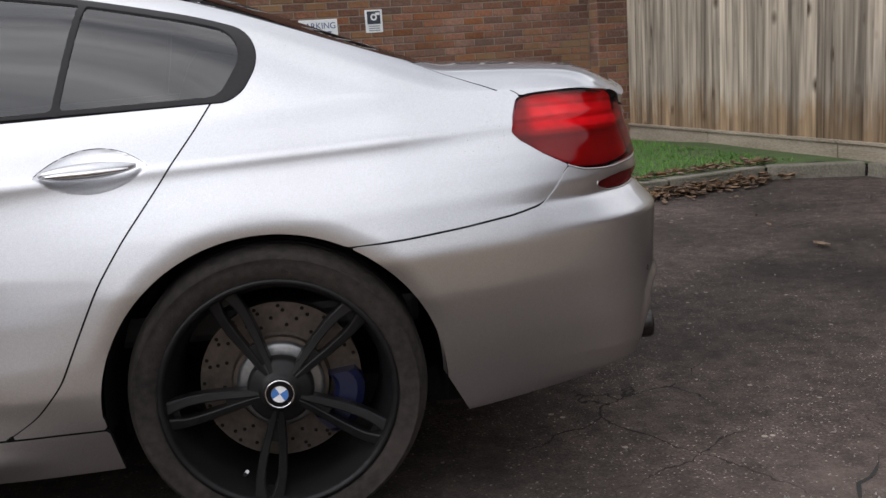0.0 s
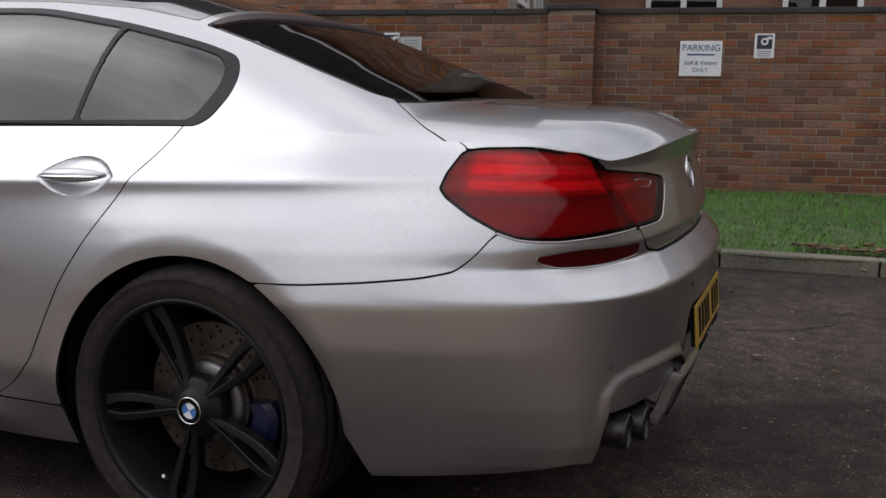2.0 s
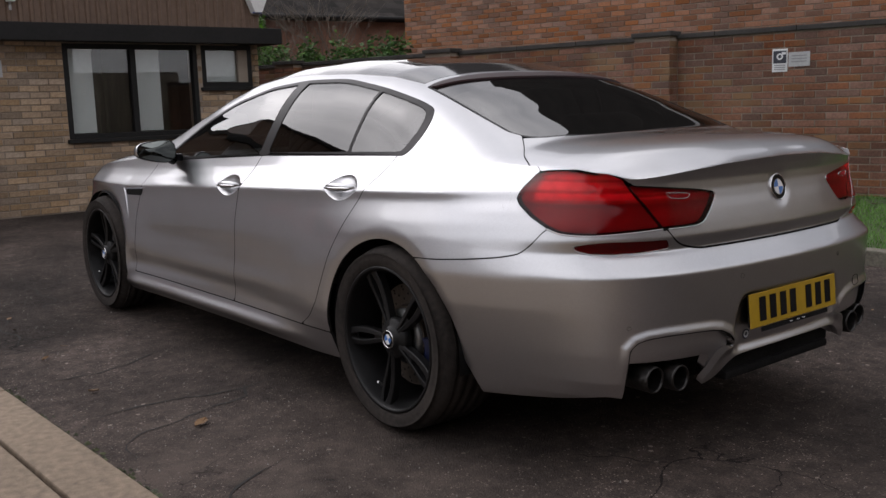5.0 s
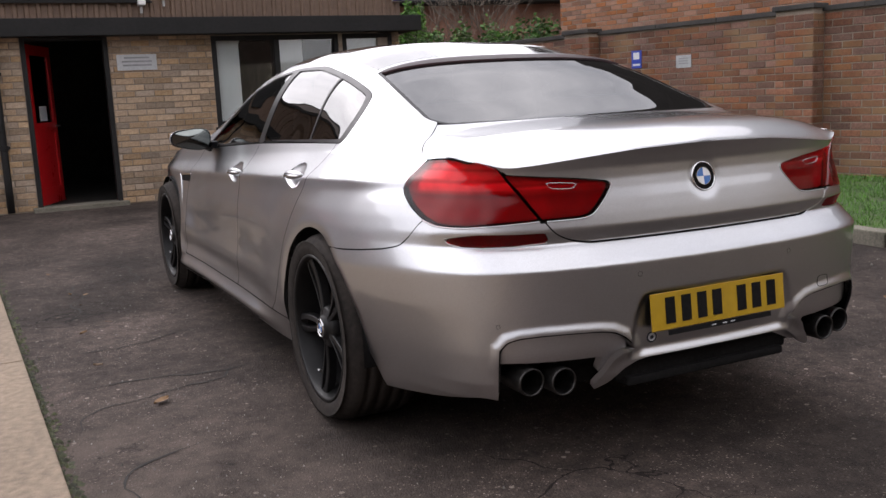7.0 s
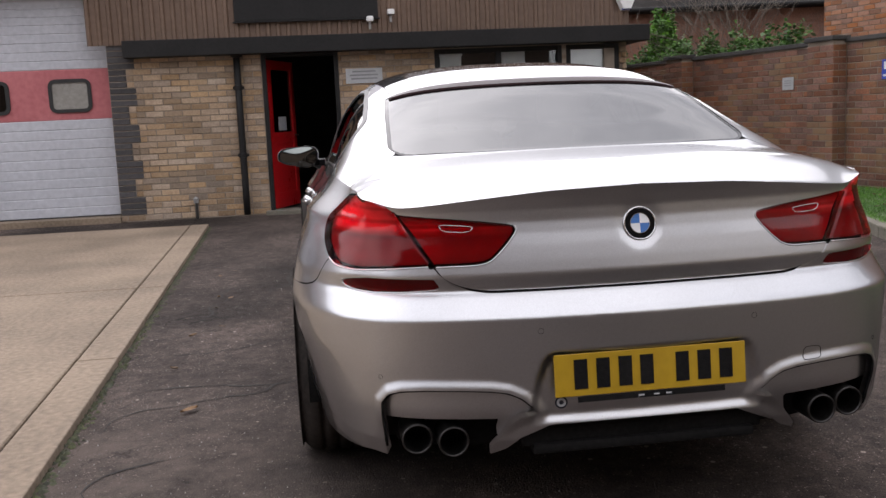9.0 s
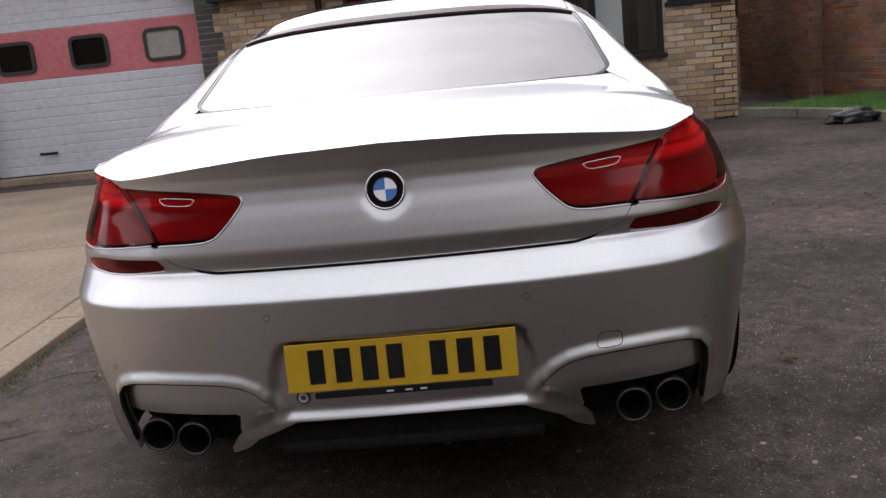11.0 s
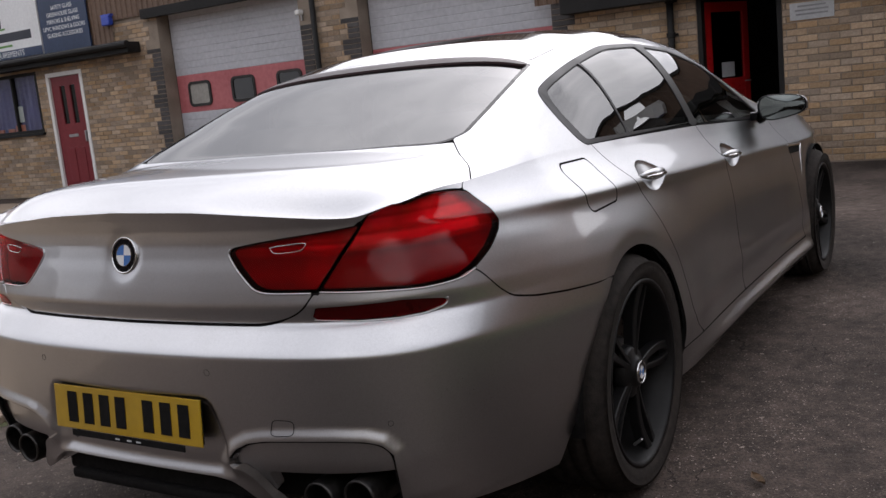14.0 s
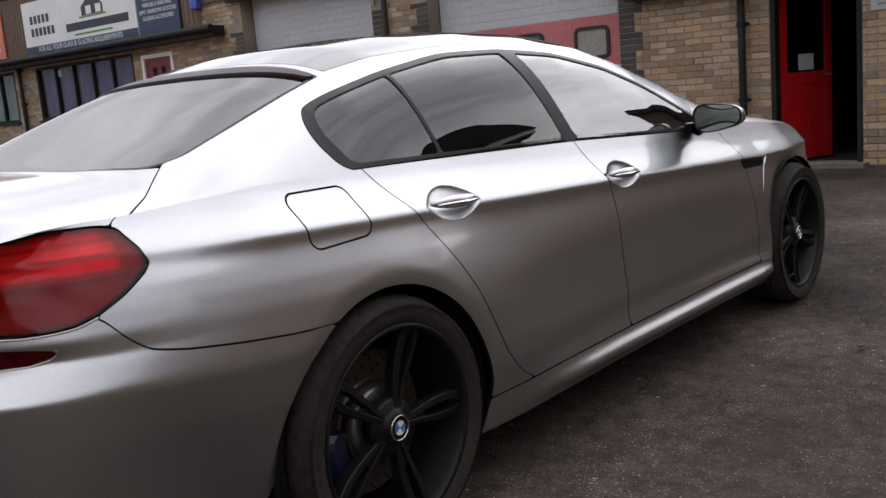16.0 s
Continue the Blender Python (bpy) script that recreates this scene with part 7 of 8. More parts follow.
def f_bumper(p, q, z):
    x = p[..., 0]
    d = all_of(BUMPER_TOP(q) - z - GAP - 0.0015 * (q < 0.62), out_of_arch(p), 0.02 - x, -lamp_out(q, z) - GAP, -poly_sdf(q, z, REFLECTOR, 0.005) - 0.001, -poly_sdf(q, z, TAILPIPE_HOLE), z - VALANCE(q), split_strip(q, z))
    return d


def f_trunk_face(p, q, z):
    return all_of(z - BUMPER_TOP(q) - GAP, TRUNK_SIDE(z) - q - GAP, -lamp_out(q, z) - GAP, -lamp_in(q, z) - GAP, split_strip(q, z), 1.3 - q)


def f_quarter(p, q, z):
    x = p[..., 0]
    return all_of(z - np.where(x > 0.02, SILL_Z, BUMPER_TOP(q)) - GAP, q - TRUNK_SIDE(z) - GAP, split_strip(q, z), -lamp_out(q, z) - GAP, DOOR_REAR(z) - x - GAP, out_of_arch(p))


def f_quarter_flap(p, q, z):
    return all_of(f_quarter(p, q, z), -poly_sdf(p[..., 0], z, FLAP, 0.028) - 0.0026)


def f_sill(p, q, z):
    x = p[..., 0]
    fore = all_of(SILL_Z - z - GAP, x - 0.2, 2.62 - x, out_of_arch(p))
    return fore


def almond(p, z):
    """Distance inside the pointed oval of the handle cups."""
    best = np.full(np.shape(z), -9.0)
    for hx, hz in HANDLES:
        x, h = p[..., 0] - hx, z - hz + 0.03 * (p[..., 0] - hx)
        best = np.maximum(best, np.minimum(0.187 - np.hypot(x, h + 0.139), 0.187 - np.hypot(x, h - 0.139)))
    return best


def f_door_rear(p, q, z):
    x = p[..., 0]
    return all_of(-almond(p, z), x - DOOR_REAR(z) - GAP, DOOR_MID(z) - x - GAP, z - SILL_Z - GAP, out_of_arch(p))


def f_door_front(p, q, z):
    x = p[..., 0]
    return all_of(-almond(p, z), x - DOOR_MID(z) - GAP, DOOR_FRONT(z) - x - GAP, z - SILL_Z - GAP)


def f_wing(p, q, z):
    x = p[..., 0]
    return all_of(np.maximum(x - DOOR_FRONT(z) - GAP, all_of(x - 2.6, SILL_Z - z)), out_of_arch(p), Q_NOSE - q)


# glasshouse lines
WIN_TOP = soft_line([(-0.1, 1.10), (0.0, 1.148), (0.12, 1.187), (0.38, 1.243), (0.68, 1.288), (0.98, 1.293), (1.28, 1.272), (1.6, 1.207), (1.9, 1.107), (2.14, 0.995), (2.3, 0.905)], 0.05)
BELT = soft_line([(-0.2, 1.008), (0.08, 1.002), (1.12, 0.976), (2.15, 0.927), (2.6, 0.927)], 0.03)
GLASS_LOW = soft_line([(0.0, -0.462), (0.3, -0.452), (0.55, -0.405), (0.62, -0.36)], 0.04)
GLASS_SIDE_Y = soft_line([(-0.5, 0.604), (-0.39, 0.597), (0.0, 0.572), (0.16, 0.555), (0.3, 0.54)], 0.03)
DECK_SIDE = soft_line([(-0.8, 0.83), (-0.62, 0.76), (-0.57, 0.737), (-0.504, 0.698), (-0.44, 0.635), (-0.40, 0.602), (-0.36, 0.57)], 0.01)
GLASS_TOP_X = 0.168


def f_windows(p, grow=0.0):
    """Distance inside the side windows; the black surround is wider at the rear end."""
    x, y, z = p[..., 0], p[..., 1], p[..., 2]
    slope = np.sqrt(1 + 0.12)
    kink = ((x - 0.013) * 0.85 + (z - 1.06) * 0.53)
    up, back, low = (WIN_TOP(x) - z) / slope, kink - 0.004 - (0.027 if grow == 0 else 0.0), z - BELT(x) - 0.012
    d = all_of(low, up, back)
    for r, m, n in ((0.085, up, back), (0.02, low, back)):
        a, b = r - m, r - n
        d = np.where((a > 0) & (b > 0), np.minimum(d, r - np.hypot(a, b)), d)
    return np.where(y > 0.45, d + grow, -1.0)


def f_rear_glass(p, grow=0.0):
    x, y = p[..., 0], p[..., 1]
    d = all_of(x - GLASS_LOW(y), (GLASS_TOP_X - x) * 1.0, GLASS_SIDE_Y(x) - y)
    a, b = np.clip(0.07 - (x - GLASS_LOW(y)), 0, None), np.clip(0.07 - (GLASS_SIDE_Y(x) - y), 0, None)
    d = np.where((a > 0) & (b > 0), 0.07 - np.hypot(a, b), d)
    return d + grow


def f_roof(p):
    x, y = p[..., 0], p[..., 1]
    return all_of(x - 0.215, 1.74 - x, 0.553 - y - 0.02 * np.abs(x - 0.9))


def f_windscreen(p, grow=0.0):
    x, y = p[..., 0], p[..., 1]
    return all_of(x - 1.77, 2.56 - 0.25 * y * y - x, 0.575 + 0.1 * (x - 1.77) - y) + grow


def f_deck(p, u, v):
    x, y = p[..., 0], p[..., 1]
    return all_of(GLASS_LOW(np.clip(y, 0, 0.6)) - x - 0.012, DECK_SIDE(x) - y - GAP)


def f_rails(p, u, v):
    x, y = p[..., 0], p[..., 1]
    away_deck = np.where(x < -0.36, y - DECK_SIDE(x) - GAP, 1.0)
    return all_of(-f_windows(p, 0.015), -f_rear_glass(p, 0.009), -f_roof(p) - 0.004, -f_windscreen(p, 0.01), away_deck, 2.35 - x, np.where(x < 0.075, 1.0, p[..., 2] - BELT(x) - 0.004) + np.where(x > 1.9, 0.02, 0))


def f_bonnet(p, u, v):
    x = p[..., 0]
    return all_of(x - 2.35 - 0.002, -f_windscreen(p, 0.01))


car = thing("car", "silver four-door coupe with dark wheels and red tail lamps", "car")

body_quarter = [(FLANK, f_quarter, 1), (TOPSIDE, f_rails, 1)]
shell("side_frame", body_quarter, PAINT, car, "silver quarter panel, pillar and roof rail", both=False)
shell("side_frame", [(FLANK, f_quarter_flap, 1), (TOPSIDE, f_rails, 1)], PAINT, car, "silver quarter panel, pillar and roof rail", both=False, mirror=True)
bumper = shell("rear_bumper", [(FLANK, f_bumper, 1)], PAINT, car, "silver rear bumper with tailpipe openings", skirt=0.024)
trunk = shell("boot_lid", [(FLANK, f_trunk_face, 1), (TOPSIDE, f_deck, 1)], PAINT, car, "silver boot lid with ducktail lip")
for flip_side in (False, True):
    rear_door = shell("rear_door", [(FLANK, f_door_rear, 1)], PAINT, car, both=False, mirror=flip_side)
    front_door = shell("front_door", [(FLANK, f_door_front, 1)], PAINT, car, both=False, mirror=flip_side)
    for way, door in ((-1, rear_door), (1, front_door)):
        shell("handle_cup", [(FLANK, lambda p, q, z: all_of(almond(p, z) + 0.003, (p[..., 0] - 0.9) * way), 1)], PAINT, door, "silver hollow behind the handle", both=False, mirror=flip_side, skirt=0, bowl=lambda p, q, z: 0.028 * np.clip(almond(p, z) / 0.048, 0, 1) ** 0.6)
    shell("side_skirt", [(FLANK, f_sill, 1)], PAINT, car, both=False, mirror=flip_side)
    shell("front_wing", [(FLANK, f_wing, 1)], PAINT, car, both=False, mirror=flip_side)
    # glass and its black surrounds
    for name, lo, hi, mat in (("quarter_glass", -0.2, 0, GLASS_SIDE), ("rear_door_glass", 0, 1, GLASS_SIDE), ("front_door_glass", 1, 2, GLASS_FRONT)):
        lean_q = lambda p: p[..., 0] - (0.445 - (p[..., 2] - 1.005) * 0.26)
        lean_b = lambda p: p[..., 0] - (1.10 - (p[..., 2] - 0.98) * 0.42)
        if name == "quarter_glass":
            reg = lambda p, u, v: all_of(f_windows(p), -lean_q(p) - 0.008)
        elif name == "rear_door_glass":
            reg = lambda p, u, v: all_of(f_windows(p), lean_q(p) - 0.008, -lean_b(p) - 0.005)
        else:
            reg = lambda p, u, v: all_of(f_windows(p), lean_b(p) - 0.07)
        g = shell(name, [(TOPSIDE, reg, 1)], mat, car, both=False, mirror=flip_side, lift=-0.004, skirt=0)
        g.visible_shadow = False
    ring = lambda p, u, v: all_of(-np.maximum(np.maximum(all_of(f_windows(p), -lean_q(p) - 0.008), all_of(f_windows(p), lean_q(p) - 0.008, -lean_b(p) - 0.005)), all_of(f_windows(p), lean_b(p) - 0.07)), f_windows(p, 0.013))
    shell("window_surround", [(TOPSIDE, ring, 1)], SURROUND, car, "gloss black window surround", both=False, mirror=flip_side, lift=0.002, skirt=0.01)
shell("roof_panel", [(TOPSIDE, lambda p, u, v: f_roof(p), 1)], CARBON, car, "gloss black carbon roof panel", skirt=0.01)
g = shell("rear_window", [(TOPSIDE, lambda p, u, v: f_rear_glass(p), 1)], GLASS_REAR, car, lift=-0.004, skirt=0, level=0.55)
g.visible_shadow = False
shell("rear_window_seal", [(TOPSIDE, lambda p, u, v: all_of(f_rear_glass(p, 0.008), -f_rear_glass(p, -0.005)), 1)], CAR_BLACK, car, lift=-0.002, skirt=0.008)
shell("roof_edge_strip", [(TOPSIDE, lambda p, u, v: all_of(p[..., 0] - 0.152 + 0.034 * np.clip(1 - (p[..., 1] / 0.57) ** 4, 0, 1), 0.171 - p[..., 0], GLASS_SIDE_Y(p[..., 0]) - 0.004 - p[..., 1]), 1)], BRAKE_STRIP, car, "unlit dark red brake strip over the rear window", lift=0.004, skirt=0.01)
g = shell("windscreen", [(TOPSIDE, lambda p, u, v: f_windscreen(p), 2)], GLASS_FRONT, car, lift=-0.004, skirt=0)
g.visible_shadow = False
shell("bonnet", [(TOPSIDE, f_bonnet, 2)], PAINT, car)
# black inner body behind the seams
shell("inner_body", [(FLANK, lambda p, u, v: all_of(out_of_arch(p, 0.004), -almond(p, v) - 0.002, -lamp_out(u, v) - 0.004, -lamp_in(u, v) - 0.004, -poly_sdf(u, v, TAILPIPE_HOLE), v - VALANCE(u) - 0.004, np.abs(poly_sdf(u, v, PLATE_RECESS)) - 0.035 + (v > 0.66)), 2),
                     (TOPSIDE, lambda p, u, v: all_of(u - X_TAIL - 0.04, -f_windows(p, -0.002), -f_rear_glass(p, -0.004), -f_windscreen(p, -0.004)), 2)], CAR_MATT, car, "black inner body", lift=-0.008, skirt=0)

# ---- lamps in the tail ----
def surface_loop(corners, s, lift, radius):
    """A fine closed bar along a rounded outline that lies on the flank."""
    n, pts = len(corners), []
    for i in range(n):
        a, b, c = np.array(corners[i - 1]), np.array(corners[i]), np.array(corners[(i + 1) % n])
        p0, p1 = b + (a - b) * 0.3, b + (c - b) * 0.3
        for t in np.linspace(0, 1, 6):
            pts.append((1 - t) ** 2 * p0 + 2 * t * (1 - t) * b + t * t * p1)
    pts.append(pts[0])
    pts = np.array(pts)
    P = side_surface(pts[:, 0], pts[:, 1], lift)
    return tube(bmesh.new(), [(x, y * s, z) for x, y, z in P], radius, 6, caps=False)


def grown(corners, by):
    """An outline's corners moved outwards."""
    c = np.array(corners, float)
    ahead, back = np.roll(c, -1, 0) - c, c - np.roll(c, 1, 0)
    way = ahead / np.linalg.norm(ahead, axis=1, keepdims=True) + back / np.linalg.norm(back, axis=1, keepdims=True)
    n = np.stack([way[:, 1], -way[:, 0]], -1)
    n /= np.linalg.norm(n, axis=1, keepdims=True)
    area = (c[:, 0] * np.roll(c[:, 1], -1) - np.roll(c[:, 0], -1) * c[:, 1]).sum()
    return [tuple(v) for v in c + n * (by if area > 0 else -by)]


def edge_bead(corners, s, lift, radius):
    """A fine painted bead along an open line on the flank."""
    c = np.array(corners, float)
    t = np.linspace(0, len(c) - 1, 8 * len(c))
    q, z = (np.convolve(np.pad(np.interp(t, np.arange(len(c)), k), 3, mode="edge"), np.ones(7) / 7, mode="valid") for k in c.T)
    P = side_surface(q, z, lift)
    return tube(bmesh.new(), [(x, y * s, h) for x, y, h in P], radius, 8)


for flip_side in (False, True):
    s = -1 if flip_side else 1
    lamp = shell("tail_lamp", [(FLANK, lambda p, q, z: lamp_out(q, z) - 0.001, 1)], LAMP_DARK, car, "smoked red tail lamp with bright bars", both=False, mirror=flip_side, lift=-0.022, skirt=0)
    c = shell("lens", [(FLANK, lambda p, q, z: lamp_out(q, z) - 0.0025, 1)], LAMP_COVER, lamp, both=False, mirror=flip_side, lift=0.003, skirt=0.02)
    c.visible_shadow = False
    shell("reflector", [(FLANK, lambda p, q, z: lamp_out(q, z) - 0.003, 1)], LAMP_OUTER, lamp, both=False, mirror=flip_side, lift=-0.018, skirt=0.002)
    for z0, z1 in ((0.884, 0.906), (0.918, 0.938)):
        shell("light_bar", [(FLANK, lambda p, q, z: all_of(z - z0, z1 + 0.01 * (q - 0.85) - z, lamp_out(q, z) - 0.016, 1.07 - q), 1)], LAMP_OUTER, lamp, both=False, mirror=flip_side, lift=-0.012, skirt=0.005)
    lamp2 = shell("boot_lamp", [(FLANK, lambda p, q, z: lamp_in(q, z) - 0.001, 1)], LAMP_DARK, car, "smoked red inner tail lamp on the boot lid", both=False, mirror=flip_side, lift=-0.02, skirt=0)
    c = shell("lens", [(FLANK, lambda p, q, z: lamp_in(q, z) - 0.0025, 1)], LAMP_COVER, lamp2, both=False, mirror=flip_side, lift=0.002, skirt=0.018)
    c.visible_shadow = False
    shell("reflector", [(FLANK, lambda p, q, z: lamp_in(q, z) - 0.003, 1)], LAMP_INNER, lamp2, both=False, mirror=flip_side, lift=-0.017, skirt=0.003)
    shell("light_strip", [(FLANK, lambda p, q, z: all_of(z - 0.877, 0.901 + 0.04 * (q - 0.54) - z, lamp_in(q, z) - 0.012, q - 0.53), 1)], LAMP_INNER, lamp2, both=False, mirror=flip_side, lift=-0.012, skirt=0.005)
    # painted edges of the body round the lamps
    part("lamp_edge", edge_bead(grown(LAMP_IN, 0.0045)[6:14], s, -0.001, 0.0028), PAINT, trunk, smooth=True)
    part("lamp_edge", edge_bead(grown(LAMP_OUT, 0.0045)[11:18], s, -0.001, 0.0028), PAINT, bumper, smooth=True)
    part("reflector_edge", edge_bead((grown(REFLECTOR, 0.004) * 2)[5:12], s, -0.001, 0.0028), PAINT, bumper, smooth=True)
    # the small clear reversing lamp, outlined in chrome
    REV = [(0.452, 0.893), (0.556, 0.9005), (0.538, 0.882), (0.468, 0.878)]
    part("reversing_lamp", surface_loop(REV, -1 if flip_side else 1, 0.004, 0.0009), CHROME, lamp2, "clear reversing lamp outline", smooth=True)
    r = shell("bumper_reflector", [(FLANK, lambda p, q, z: poly_sdf(q, z, REFLECTOR, 0.005), 1)], LAMP_DARK, car, "narrow red reflector", both=False, mirror=flip_side, lift=-0.006, skirt=0.01)
    c = shell("lens", [(FLANK, lambda p, q, z: poly_sdf(q, z, REFLECTOR, 0.005) - 0.001, 1)], LAMP_COVER, r, both=False, mirror=flip_side, lift=0.002, skirt=0.006)
    c.visible_shadow = False
    # tailpipe recess: a silver inset panel, black well behind
    INSET = [(0.80, 0.393), (0.80, 0.49), (0.42, 0.49), (0.33, 0.47), (0.25, 0.42), (0.26, 0.36), (0.38, 0.31), (0.412, 0.34), (0.40, 0.386)]
    shell("tailpipe_inset", [(FLANK, lambda p, q, z: poly_sdf(q, z, INSET, 0.01), 1)], PAINT, bumper, both=False, mirror=flip_side, lift=-0.026, skirt=0.03)

    # black bead that stands in for the shadow line under the opening's rolled edge
    part("opening_seal", edge_bead(TAILPIPE_HOLE[1:12], s, -0.006, 0.0045), CAR_MATT, bumper, smooth=True)
    WELL = [(0.79, 0.28), (0.79, 0.47), (0.40, 0.47), (0.30, 0.42), (0.30, 0.28)]
    shell("tailpipe_well", [(FLANK, lambda p, q, z: poly_sdf(q, z, WELL, 0.01), 1)], CAR_MATT, bumper, both=False, mirror=flip_side, lift=-0.1, skirt=0)

# black diffuser under the tail
bm = bmesh.new()
box(bm, (-1.0, -0.34, 0.295), (-0.7, 0.34, 0.355), None, 0.012)
box(bm, (-0.8, -0.6, 0.31), (-0.5, 0.6, 0.40), None, 0.01)
part("diffuser", bm, CAR_MATT, car, "black diffuser")
bm = bmesh.new()
box(bm, (-1.02, -0.31, 0.278), (-0.86, 0.31, 0.306), None, 0.01)
part("diffuser_blade", bm, CAR_MATT, car)
for y, z in ((0.613, 0.335), (0.519, 0.327), (-0.519, 0.327), (-0.613, 0.335)):
    m = Matrix.Translation((-1.0 + 0.25 * (abs(y) - 0.519), y, z)) @ pose(0, 0, 0, 0, -90, 0)
    pipe = part("tailpipe", lathe(bmesh.new(), [(0.034, -0.25), (0.041, -0.1), (0.042, -0.006), (0.0405, 0.0), (0.0365, 0.0), (0.035, -0.008), (0.034, -0.2), (0.001, -0.2)], m, 40), PIPE_DARK, car, "dark round tailpipe", smooth=True)

# number plate with plain bars for its characters
plate_m = Matrix.Translation((-1.069, 0, 0.503)) @ Matrix(((0, 0, -1, 0), (-1, 0, 0, 0), (0, 1, 0, 0), (0, 0, 0, 1))) @ pose(0, 0, 0, -5)
part("plate_mount", boxes(((-0.25, -0.052, -0.016), (0.25, 0.052, -0.0035)), m=plate_m), CAR_MATT, bumper)
number_plate = part("number_plate", boxes(((-0.26, -0.0555, -0.004), (0.26, 0.0555, 0.0)), m=plate_m, bevel=0.003), PLATE_YELLOW, car, "yellow rear number plate")
for k, u in enumerate((-0.19, -0.13, -0.07, -0.012, 0.085, 0.145, 0.205)):
    part("character_bar", boxes(((u - 0.018, -0.0375, 0.0004), (u + 0.018, 0.0405, 0.0014)), m=plate_m), CAR_MATT, number_plate)
part("maker_strip", boxes(((-0.2, -0.0725, -0.003), (0.2, -0.0575, 0.0006)), m=plate_m), CAR_MATT, number_plate)
for u in (-0.03, 0.012, 0.045):
    part("print_bar", boxes(((u - 0.008, -0.0675, 0.0008), (u + 0.008, -0.0635, 0.0014)), m=plate_m), SIGN_GREY, number_plate)


def roundel(parent, m, radius, label):
    """A round emblem: chrome rim, black ring, quartered blue and white field."""
    top = part("emblem", lathe(bmesh.new(), [(radius, -0.002), (radius, 0.004), (radius * 0.955, 0.006), (radius * 0.9, 0.0054), (radius * 0.89, 0.003)], m, 48), CHROME, parent, label, smooth=True)
    part("black_ring", disc(bmesh.new(), radius * 0.9, m @ Matrix.Translation((0, 0, 0.0036)), 48, inner=radius * 0.58), CAR_BLACK, top)
    part("inner_rim", lathe(bmesh.new(), [(radius * 0.6, 0.0036), (radius * 0.59, 0.005), (radius * 0.565, 0.005), (radius * 0.555, 0.0036)], m, 40), CHROME, top)
    for k in range(4):
        part("quarter", disc(bmesh.new(), radius * 0.56, m @ Matrix.Translation((0, 0, 0.004)), 40, 90 * k, 90 * k + 90), BADGE_BLUE if k % 2 else BADGE_WHITE, top)
    return top


roundel(trunk, Matrix.Translation((-0.9935, 0, 0.879)) @ Matrix(((0, 0, -1, 0), (-1, 0, 0, 0), (0, 1, 0, 0), (0, 0, 0, 1))) @ pose(0, 0, 0, -12), 0.0455, "round blue and white emblem")

# parking sensors and the towing-eye cover
for q, z, size in ((0.29, 0.624, 0.0075), (0.725, 0.506, 0.006)):
    for s in (1, -1):
        ring_q, ring_z = np.array([q + size * math.cos(a * 0.3142) for a in range(21)]), np.array([z + size * math.sin(a * 0.3142) for a in range(21)])
        ring_pts = side_surface(ring_q, ring_z, 0.0002)
        part("parking_sensor", tube(bmesh.new(), [(x, y * s, h) for x, y, h in ring_pts], 0.0005, 6, caps=False), CAR_MATT, bumper, smooth=True)
tow = [(0.448, 0.520), (0.440, 0.484), (0.500, 0.486), (0.502, 0.518)]
part("towing_eye_cover", surface_loop(tow, -1, 0.0002, 0.001), CAR_MATT, bumper, smooth=True)

# small round grey sticker beside the plate
c = side_surface(np.array([q_at(-1.06, 0.238)]), np.array([0.424]), 0.0008)[0]
m = Matrix.Translation(Vector((c[0] - 0.001, c[1], c[2]))) @ Vector((-0.97, 0.12, -0.05)).normalized().to_track_quat("Z", "Y").to_matrix().to_4x4()
sticker = part("sticker", disc(bmesh.new(), 0.017, m, 20), INK, bumper, "small round dark sticker")
part("print_ring", disc(bmesh.new(), 0.0125, m @ Matrix.Translation((0, 0, 0.0006)), 16, inner=0.006), SIGN_GREY, sticker)

# fuel flap on the right flank
shell("fuel_flap", [(FLANK, lambda p, q, z: poly_sdf(p[..., 0], z, FLAP, 0.028) - 0.0026, 1)], PAINT, car, "silver fuel flap", both=False, mirror=True)

# ---- door handles, mirrors, wing vents ----
def flank_point(x, z, s, out):
    q = q_at(x, 0.93)
    c = side_surface(np.array([q]), np.array([z]), 0.0)[0]
    return Vector((x, (c[1] + out) * s, z))


